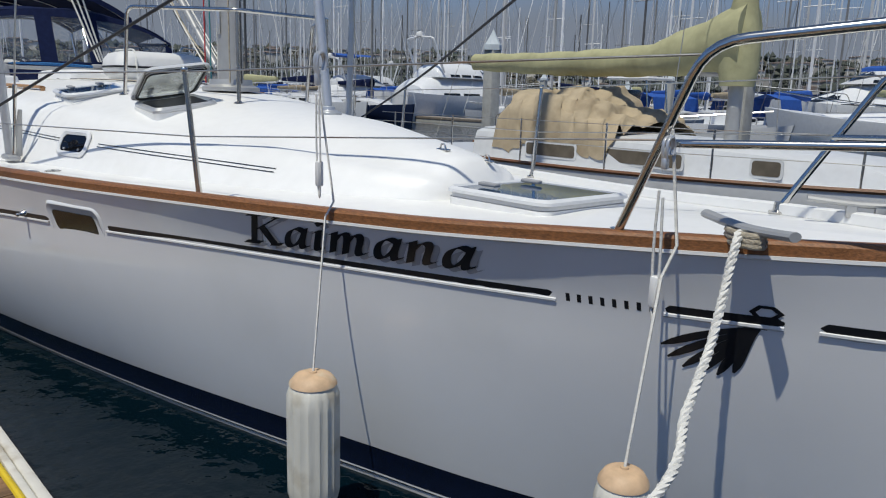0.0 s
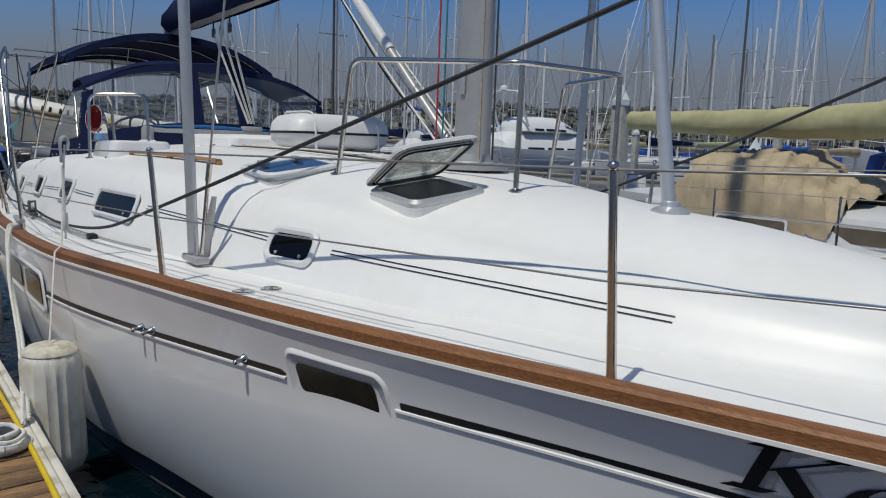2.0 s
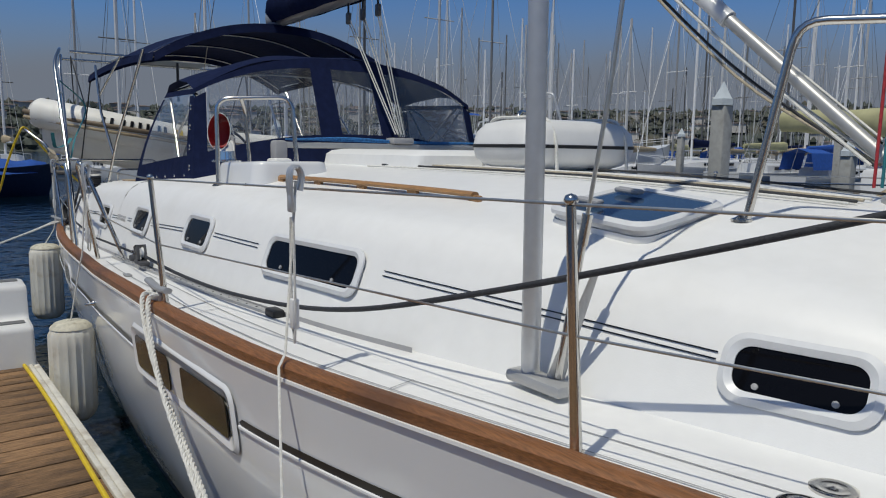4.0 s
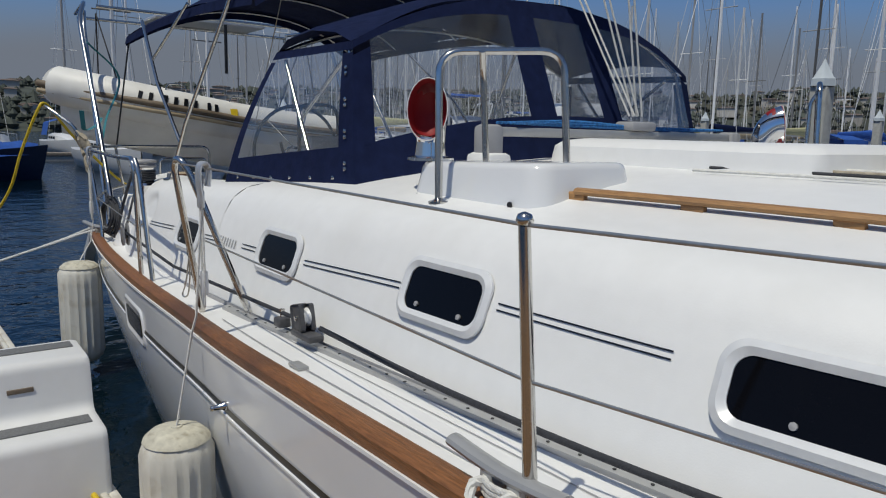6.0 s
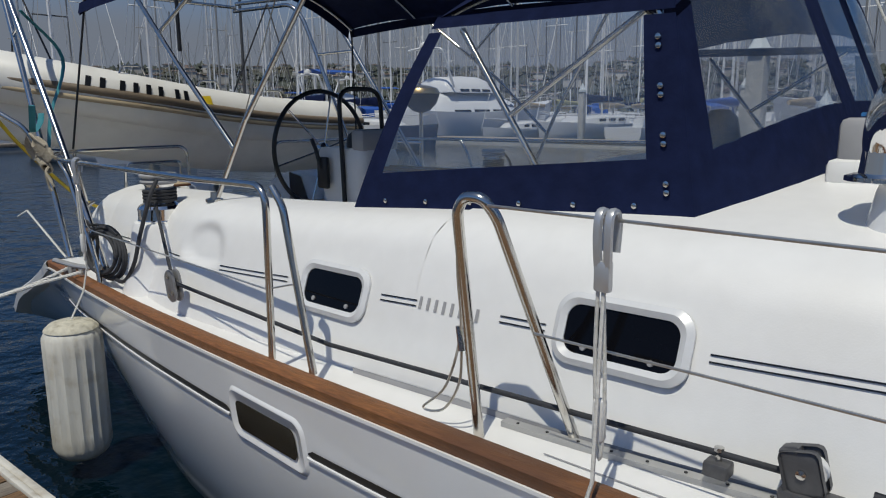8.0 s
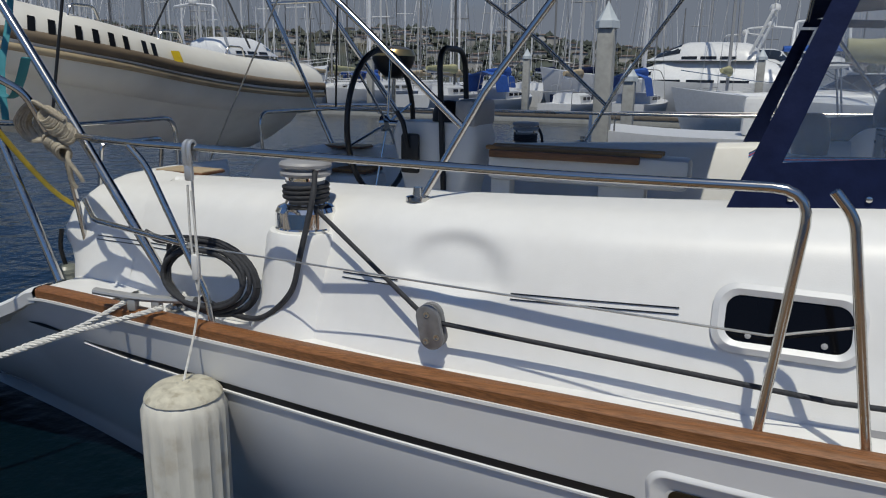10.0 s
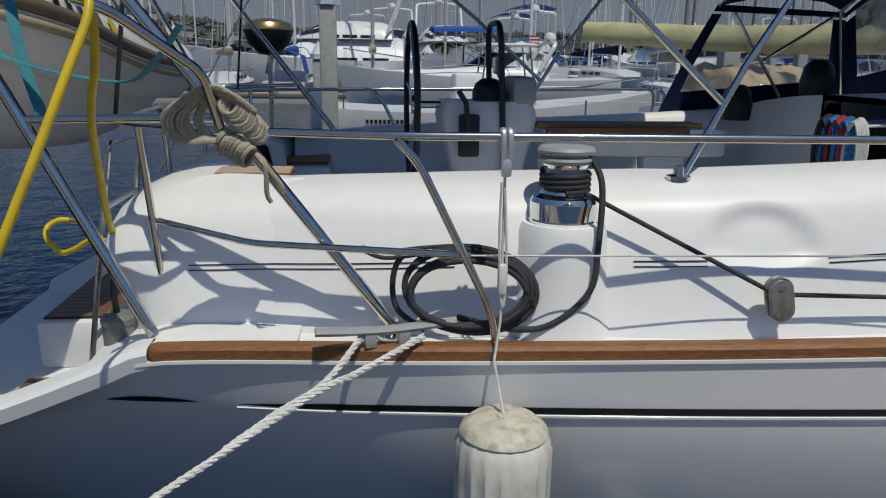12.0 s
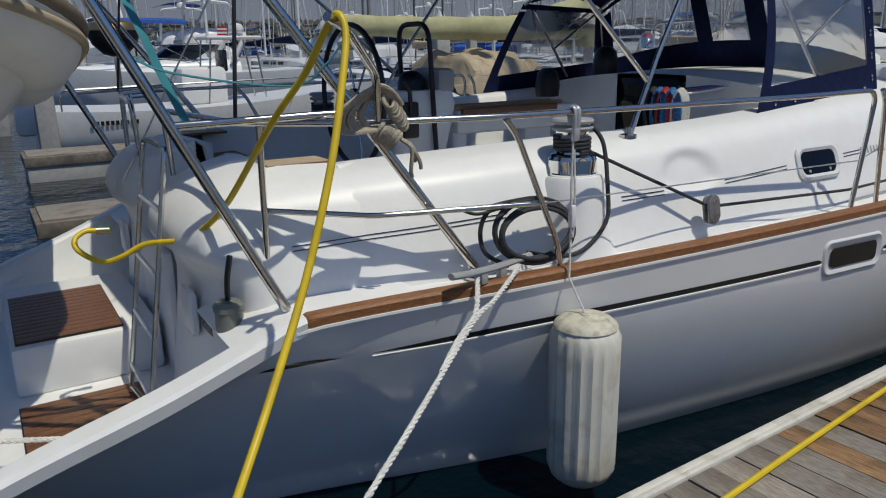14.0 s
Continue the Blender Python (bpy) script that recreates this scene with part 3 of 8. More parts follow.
for k, (tx, tz) in enumerate(tips):
    ax, az = 14.275 - 0.004 * k, 1.118 - 0.006 * k
    bm, line = bmesh.new(), []
    for i in range(9):
        q = i / 8
        w = 0.003 + 0.018 * q * (1 - q ** 5)
        x, z = ax + (tx - ax) * q, az + (tz - az) * q + 0.008 * math.sin(math.pi * q)
        d = Vector((tx - ax, tz - az)).normalized()
        line.append([(x - d.y * o, z + d.x * o) for o in (w, -w)])
    skin(bm, [[(x, -(hull_y(x, z) + 0.004), z) for x, z in r] for r in line])
    part("leaf_blade", bm, BLACK_LINE, emblem)
gem = [(14.235, 1.165), (14.262, 1.19), (14.305, 1.19), (14.33, 1.168), (14.275, 1.122)]
bm = bmesh.new()
for k in range(5):
    a, b, c = gem[k], gem[(k + 1) % 5], (14.281, 1.165)
    tri = [(c[0] + (p[0] - c[0]) * f, c[1] + (p[1] - c[1]) * f) for p, f in ((a, 0.62), (b, 0.62), (b, 1.0), (a, 1.0))]
    bm.faces.new([bm.verts.new((x, -(hull_y(x, z) + 0.004), z)) for x, z in tri])
part("stone_outline", bm, BLACK_LINE, emblem)


def on_hull(x, z, lift=0.0):
    """A frame on the starboard topsides: first axis forward, second up the side, third outward."""
    e = 0.03
    o = Vector((x, -hull_y(x, z), z))
    u = (Vector((x + e, -hull_y(x + e, z), z)) - o).normalized()
    v = (Vector((x, -hull_y(x, z + e), z + e)) - o).normalized()
    nrm = u.cross(v).normalized()
    if nrm.y > 0:
        nrm = -nrm
    v = nrm.cross(u)
    return Matrix((u, v, nrm)).transposed().to_4x4(), o + nrm * lift


def framed(mat3, at):
    m = mat3.copy()
    m.translation = at
    return m


def slant(outline, k):
    return [(x + k * y, y) for x, y in outline]


def hull_window(x0, x1, z0, z1, panes):
    m, at = on_hull((x0 + x1) / 2, (z0 + z1) / 2, 0.001)
    m = framed(m, at)
    w, h = x1 - x0, z1 - z0
    frame_ob = part("hull_window", (lambda b: (skin(b, [[m @ Vector((*p, z)) for p in slant(rounded(w + o, h + o, r), -0.12)] for o, r, z in ((0.03, 0.06, -0.004), (0.012, 0.055, 0.004), (0.0, 0.05, 0.008), (-0.006, 0.048, 0.008), (-0.014, 0.044, 0.006), (-0.072, 0.030, 0.0005), (-0.085, 0.026, -0.003))], closed=True), b)[1])(bmesh.new()), GELCOAT, yacht, "moulded white hull window surround", 60)
    for c, pw in panes:
        k = m @ Matrix.Translation((c, 0, 0.0035))
        part("pane", plate(bmesh.new(), slant(rounded(pw, h - 0.075, 0.028), -0.12), k, 0.004), HULL_GLASS, frame_ob, "dark bronze acrylic pane")


hull_window(10.60, 11.10, 0.945, 1.14, ((0, 0.40),))
hull_window(6.94, 8.22, 0.84, 1.075, ((-0.335, 0.50), (0.335, 0.50)))
hull_window(3.77, 4.28, 0.80, 0.99, ((0, 0.41),))

# bolts of the chainplates on the sheer stripe
for x in (9.50, 9.60, 10.33, 5.72):
    z = STRIPE(x) + 0.02
    m, at = on_hull(x, z)
    bm = lathe(bmesh.new(), ((0.018, 0), (0.018, 0.012), (0.012, 0.02), (0.009, 0.05), (0.012, 0.052), (0.008, 0.06)), n=10, turn=framed(m, at))
    part("hull_bolt", bm, STEEL, yacht)

# ---- deck and deckhouse ----
BASE = mono([0.78, 1.0, 1.7, 2.3, 3.0, 3.6, 4.2, 5.1, 6.0, 7.0, 8.0, 9.0, 9.5, 10.0, 10.7, 11.4, 12.0, 12.3, 12.5, 12.58, 12.62],
            [1.26, 1.36, 1.56, 1.66, 1.78, 1.80, 1.80, 1.80, 1.775, 1.735, 1.645, 1.46, 1.365, 1.265, 1.09, 0.87, 0.66, 0.52, 0.37, 0.24, 0.03])
ROOFLINE = mono([0.78, 1.0, 1.3, 1.9, 2.9, 3.7, 4.5, 5.4, 6.0, 8.3, 9.3, 9.9, 10.5, 11.1, 11.45, 11.85, 12.15, 12.48, 12.58, 12.62],
                [1.36, 1.49, 1.53, 1.565, 1.605, 1.64, 1.685, 1.715, 1.72, 1.70, 1.66, 1.625, 1.567, 1.515, 1.50, 1.467, 1.443, 1.410, 1.345, 1.285])


def deck_z(x):
    return SHEER(x) - 0.048


def house_half(x, cockpit):
    """Half a cross-section of the deckhouse, from the side deck to the centreline."""
    b, d, t = BASE(x), deck_z(x), ROOFLINE(x)
    h = t - d
    k = min(1.0, b / 1.0)
    pts = [(b, d - 0.03), (b - 0.012, d + 0.02), (b - 0.055 * k, d + 0.25 * h), (b - 0.10 * k, d + 0.5 * h), (b - 0.15 * k, d + 0.72 * h), (b - 0.20 * k, d + 0.87 * h), (b - 0.28 * k, d + 0.965 * h), (b - 0.38 * k, t)]
    if cockpit:
        pts += [(b - 0.52, t + 0.005), (b - 0.56, t - 0.03), (b - 0.60, 1.20), (0.52, 1.18), (0.48, 0.86), (0.25, 0.86), (0, 0.86)]
    else:
        i = b - 0.38 * k
        c = 0.15 * min(1.0, h / 0.25)
        pts += [(i * f, t + c * g) for f, g in ((0.85, 0.30), (0.7, 0.54), (0.55, 0.73), (0.4, 0.87), (0.25, 0.96), (0.12, 0.99), (0, 1.0))]
    return pts


def house_y(x, z):
    """The deckhouse side's distance from the centreline at a height."""
    pts = house_half(x, False)[1:8]
    return float(np.interp(z, [p[1] for p in pts], [p[0] for p in pts]))


def roof_z(x, y):
    pts = house_half(x, False)[7:]
    return float(np.interp(abs(y), [p[0] for p in reversed(pts)], [p[1] for p in reversed(pts)]))


def house_rows(xs, cockpit):
    rows = []
    for x in xs:
        half = house_half(x, cockpit)
        rows.append([(x, -y, z) for y, z in half] + [(x, y, z) for y, z in reversed(half[:-1])])
    return rows


bm = bmesh.new()
skin(bm, house_rows([4.50 + (12.45 - 4.50) * k / 70 for k in range(71)] + [12.49, 12.52, 12.55, 12.58, 12.60, 12.62], False))
part("coachroof", bm, DECK, yacht, "white moulded coachroof", 45)
bm = bmesh.new()
rows = []
for i in range(111):
    x = 1.20 + (4.504 - 1.20) * i / 110
    half = house_half(x, True)
    side = [(p.x, p.y) for p in smooth([(y, z, 0) for y, z in half[:9]], 6)]
    bowl = []
    for y, z in side:
        # scooped pocket in the coaming, flat at its foot
        d = math.hypot((x - 3.03) / 0.235, (z - 1.375) / (0.175 if z > 1.375 else 0.06))
        f = max(0.0, 1 - d)
        bowl.append((y - 0.034 * min(1.0, f * 2.2) ** 2 * (3 - 2 * min(1.0, f * 2.2)), z))
    full = bowl + half[9:]
    rows.append([(x, -y, z) for y, z in full] + [(x, y, z) for y, z in reversed((side + half[9:])[:-1])])
skin(bm, rows)
part("cockpit_coaming", bm, DECK, yacht, "white cockpit coaming and seats", 45)
# bulkhead with the companionway between cockpit and cabin
bm = bmesh.new()
top = [(y, z) for y, z in house_half(4.5, False)[7:]]
for s in (-1, 1):
    skin(bm, [[(4.50, s * y, z) for y, z in top if y > 0.3], [(4.50, s * y, 0.86) for y, z in top if y > 0.3]])
skin(bm, [[(4.50, -0.42, 1.15), (4.50, 0.42, 1.15)], [(4.50, -0.42, 0.86), (4.50, 0.42, 0.86)]])
bulk = part("bulkhead", bm, DECK, yacht)
part("companionway_board", block(bmesh.new(), (4.505, -0.36, 1.1), (4.53, 0.36, 1.80), 0.006), SMOKED, bulk, "dark acrylic washboard")

bm = bmesh.new()
for s in (-1, 1):
    xs = [0.80 + 14.1 * k / 120 for k in range(121)]
    rows = []
    for x in xs:
        out, inn = max(0.01, BEAM(x) - 0.05), max(0.0, (BASE(x) - 0.06) if x < 12.45 else 0.0)
        inn = min(inn, out - 0.005)
        rows.append([(x, s * (out + (inn - out) * k / 6), deck_z(x) + (0.025 * (k / 6) if x > 11 else 0.012 * k / 6)) for k in range(7)])
    skin(bm, rows)
part("deck", bm, DECK, yacht, "white side decks and foredeck")

# fine grooves along the side deck
for inset in (0.155, 0.265):
    bm = bmesh.new()
    xs = [5.2 + 6.6 * k / 60 for k in range(61)]
    skin(bm, [[(x, -(BEAM(x) - inset - w), deck_z(x) + 0.0085) for w in (0, 0.006)] for x in xs if BEAM(x) - inset - 0.03 > BASE(x)])
    part("deck_groove", bm, PLASTIC_GREY, yacht)
for x in (7.45, 8.9, 10.2):
    bm = bmesh.new()
    skin(bm, [[(xx, -(BEAM(x) - 0.155), deck_z(x) + 0.009), (xx - 0.03, -(BEAM(x) - 0.265), deck_z(x) + 0.0105)] for xx in (x, x + 0.006)])
    part("deck_groove", bm, PLASTIC_GREY, yacht)

# twin pinstripes on the deckhouse side
def pinstripe(a, b, z0, z1):
    for dz in (0.012, -0.006):
        bm = bmesh.new()
        xs = [a + (b - a) * k / 24 for k in range(25)]
        rows = []
        for x in xs:
            z = z0 + (z1 - z0) * (x - a) / (b - a) + dz
            rows.append([(x, -((house_y(x, zz) if x >= 1.3 else house_y(1.3, zz) - 0.13 + float(np.interp(x, (0.70, 1.05, 1.3), (0.0, 0.075, 0.131)))) + 0.004), zz) for zz in (z + 0.0021, z - 0.0021)])
        skin(bm, rows)
        part("pinstripe", bm, BLACK_LINE, yacht)


for a, b, z0, z1 in ((0.98, 1.95, 1.245, 1.30), (2.57, 2.82, 1.32, 1.33), (3.25, 3.78, 1.345, 1.37), (4.34, 4.52, 1.39, 1.398), (4.88, 5.05, 1.41, 1.415), (5.54, 6.22, 1.43, 1.455), (6.70, 7.28, 1.475, 1.475), (8.30, 9.63, 1.475, 1.425), (10.12, 11.68, 1.415, 1.376)):
    pinstripe(a, b, z0, z1)
for k in range(8):
    bm = bmesh.new()
    x = 4.53 + 0.036 * k
    skin(bm, [[(xx, -(house_y(xx, zz) + 0.003), zz) for zz in (1.425, 1.385)] for xx in (x, x + 0.013)])
    part("maker_bar", bm, PLASTIC_GREY, yacht)


def on_house(x, z):
    e = 0.04
    p = lambda xx, zz: Vector((xx, -house_y(xx, zz), zz))
    u = (p(x + e, z) - p(x - e, z)).normalized()
    v = (p(x, z + e) - p(x, z - e)).normalized()
    nrm = u.cross(v).normalized()
    if nrm.y > 0:
        nrm = -nrm
    return framed(Matrix((u, nrm.cross(u), nrm)).transposed().to_4x4(), p(x, z) + nrm * 0.002)


def port_light(x, z, w, h):
    m = on_house(x, z)
    fr = part("port_light", ring_plate(bmesh.new(), rounded(w + 0.074, h + 0.070, 0.066, 7), rounded(w, h, 0.042, 7), m, 0.014, 0.004), FRAME_PALE, yacht, "rounded aluminium framed port light")
    part("pane", plate(bmesh.new(), rounded(w + 0.01, h + 0.01, 0.035), m @ Matrix.Translation((0, 0, 0.001)), 0.003), SMOKED, fr, "dark tinted pane")
    for s in (-0.3, 0.3):
        part("latch", lathe(bmesh.new(), ((0.009, 0), (0.009, 0.006), (0, 0.008)), n=8, turn=m @ Matrix.Translation((s * w, -h * 0.36, 0.004))), PLASTIC_GREY, fr)


for x, z, w, h in ((4.075, 1.375, 0.33, 0.135), (5.29, 1.435, 0.34, 0.14), (6.45, 1.465, 0.36, 0.145), (7.79, 1.455, 0.72, 0.14), (9.835, 1.41, 0.315, 0.12)):
    port_light(x, z, w, h)

# ---- stern ----
for s in (-1, 1):
    # thick white cap that slopes down along the open transom
    bm = bmesh.new()
    xs = [-0.6 + 1.5 * k / 24 for k in range(25)]
    made = skin(bm, [[(x, s * (BEAM(x) + o), SHEER(x) + z) for o, z in ((0.004, -0.075), (0.014, -0.02), (0.0, -0.004), (-0.03, 0.0), (-0.10, 0.0), (-0.118, -0.02), (-0.126, -0.12))] for x in xs], closed=True)
    bm.faces.new(made[0])
    part("quarter_moulding", bm, DECK, yacht, "sloping white moulded quarter")
    # inner face of the open stern
    bm = bmesh.new()
    skin(bm, [[(x, s * min(BEAM(x) - 0.12, hull_y(x, z) - 0.02), z) for z in (SHEER(x) - 0.02, SHEER(x) - 0.2, 0.30)] for x in xs])
    part("stern_side", bm, DECK, yacht)
    # bulbous end of the coaming, tucking under to the transom either side of the passage
    bm = bmesh.new()
    rows = []
    for z, aft in ((1.30, 1.16), (1.50, 1.14), (1.545, 1.03), (1.538, 0.92), (1.51, 0.80), (1.46, 0.69), (1.40, 0.62), (1.33, 0.575), (1.26, 0.555), (1.21, 0.57), (1.17, 0.615), (1.11, 0.655), (1.03, 0.67), (0.9, 0.66), (0.6, 0.62), (0.36, 0.58)):
        out = min(house_y(1.3, z), hull_y(0.9, z) - 0.06 if z < 0.98 else 9.0) - 0.13
        lip = 0.12 if z == 1.30 else 0.08 if z == 1.50 else 0.0
        line = smooth([(1.02 + lip, 0.34 + lip, z), (min(aft + 0.12, 1.0 + lip), 0.345 + lip, z), (aft + 0.02, 0.42 + lip, z), (aft, 0.60, z), (aft + 0.01, 0.85, z), (aft + 0.05, (out + 0.85) / 2 + 0.03, z), (aft + 0.14, out - lip, z), (max(aft + 0.36, 1.05), out + 0.075 - lip, z), (1.3, out + 0.132 - lip, z)], 5)
        rows.append([(p.x, s * p.y, p.z) for p in line])
    skin(bm, rows)
    part("transom_bulkhead", bm, DECK, yacht, "white bulbous transom moulding", 70)
    part("transom_locker", block(bmesh.new(), (0.618, s * 0.84 - 0.09, 0.80), (0.66, s * 0.84 + 0.09, 1.02), 0.03), DECK, yacht)
    bm = bmesh.new()
    skin(bm, [[(x, s * 0.95, SHEER(x) - 0.012), (x, s * (BEAM(x) - 0.012), SHEER(x) - 0.012)] for x in (0.64, 0.7, 0.8, 0.9, 1.0, 1.1, 1.25, 1.4)])
    part("quarter_deck", bm, DECK, yacht)
    # aft helm seat behind the wheel, and the pale teak set into the coaming's end
    insert = part("coaming_inlay", block(bmesh.new(), (1.02, s * 0.84 - 0.09, 1.530), (1.335, s * 0.84 + 0.09, 1.545), 0.004), TEAK_DARK, yacht, "bleached slatted teak inlay")
    for k in range(5):
        part("slat", block(bmesh.new(), (1.025, s * 0.84 - 0.087 + 0.035 * k, 1.540), (1.33, s * 0.84 - 0.055 + 0.035 * k, 1.550), 0.002), TEAK_GREY, insert)
    part("helm_seat", block(bmesh.new(), (0.95, s * 0.90 - 0.30, 0.9), (1.45, s * 0.90 + 0.30, 1.36), 0.05), DECK, yacht)
    slats = part("seat_grating", block(bmesh.new(), (1.0, s * 0.90 - 0.26, 1.365), (1.42, s * 0.90 + 0.26, 1.38), 0.004), TEAK_DARK, yacht, "teak seat grating")
    for k in range(7):
        part("slat", block(bmesh.new(), (1.0, s * 0.90 - 0.26 + 0.075 * k, 1.381), (1.42, s * 0.90 - 0.20 + 0.075 * k, 1.392), 0.003), TEAK_PALE, slats)
bm = bmesh.new()
made = skin(bm, [[(x, y, z) for y, z in ((-hull_y(x, 0.2) + 0.03, 0.2), (-hull_y(x, 0.375) + 0.02, 0.375), (hull_y(x, 0.375) - 0.02, 0.375), (hull_y(x, 0.2) - 0.03, 0.2))] for x in (-0.62, -0.3, 0.0, 0.33, 0.66)])
bm.faces.new(made[0])
part("swim_platform", bm, DECK, yacht, "white swim platform")
part("platform_step", block(bmesh.new(), (-0.10, -0.16, 0.37), (0.62, 1.02, 0.64), 0.03), DECK, yacht)
for lo, hi in (((-0.10, -0.80, 0.376), (0.46, -0.30, 0.388)), ((-0.07, -0.12, 0.641), (0.44, 0.72, 0.653))):
    mat_ob = part("teak_pad", block(bmesh.new(), lo, hi, 0.003), BLACK, yacht, "dark teak step pad")
    n = int((hi[1] - lo[1]) / 0.062)
    for k in range(n):
        y = lo[1] + 0.004 + (hi[1] - lo[1] - 0.008) * k / n
        part("plank", block(bmesh.new(), (lo[0] + 0.006, y, hi[2] - 0.004), (hi[0] - 0.006, y + (hi[1] - lo[1]) / n - 0.006, hi[2] + 0.004), 0.001), TEAK_DARK, mat_ob)
# plain wall panel added to close the dark gap of the lower passage
part("transom_wall", block(bmesh.new(), (0.645, -0.345, 0.36), (0.685, 0.345, 1.06), 0.012), DECK, yacht, "white moulded transom wall")
# folded swim ladder
ladder = part("swim_ladder", sweep(bmesh.new(), bent([(0.395, -0.42, 0.40), (0.60, -0.42, 1.66), (0.60, -0.88, 1.66), (0.395, -0.90, 0.40)], 0.05), 0.0125, 8), STEEL, yacht, "folded stainless swim ladder")
tube("ladder_foot", [(0.40, -0.42, 0.42), (0.43, -0.62, 0.40), (0.40, -0.90, 0.42)], 0.0125, STEEL, ladder, bend=0.1)
for z in (0.54, 0.82, 1.10, 1.39):
    x = 0.395 + 0.205 * (z - 0.40) / 1.26
    part("rung", sweep(bmesh.new(), [(x, -0.43, z), (x, -0.88, z)], 0.013, 8), PLASTIC, ladder)
bm = lathe(bmesh.new(), ((0.050, 0), (0.058, 0.02), (0.058, 0.10), (0.063, 0.105), (0.063, 0.125), (0.05, 0.14), (0.02, 0.145), (0, 0.145)), (0.70, -1.27, 0.925), 16)
bag = whole("canister", bm, CANISTER, "small olive-grey lidded canister hung on the transom", "canister")
sweep_pts = smooth([(0.70, -1.27, 1.06), (0.70, -1.29, 1.16), (0.72, -1.29, 1.26)])
part("strap", sweep(bmesh.new(), sweep_pts, 0.012, 6), BLACK, bag)
for k in range(8):
    bm = bmesh.new()
    m = Matrix.Translation((0.652, -1.00 - 0.022 * k, 0.90))
    block(bm, (-0.004, -0.007, -0.018), (0.0, 0.007, 0.018), 0, m)
    part("maker_bar", bm, BLACK_LINE, yacht)

# ---- rails and wires ----
RAIL_R = 0.0135


def stanchion(x, y, z, lean=0.05):
    bm = sweep(bmesh.new(), [(x, y, z), (x, y - lean, z + 0.60)], 0.0155, 10, taper=0.0115)
    lathe(bm, ((0.0, -0.012), (0.013, -0.008), (0.017, 0.0), (0.013, 0.011), (0.0, 0.016)), (x, y - lean, z + 0.61), 10)
    st = part("stanchion", bm, STEEL, yacht, "tapered stainless stanchion with ball top", 60)
    part("stanchion_base", lathe(bmesh.new(), ((0.036, 0), (0.036, 0.008), (0.02, 0.014), (0.018, 0.035), (0, 0.035)), (x, y, z - 0.005), 12), STEEL, st)


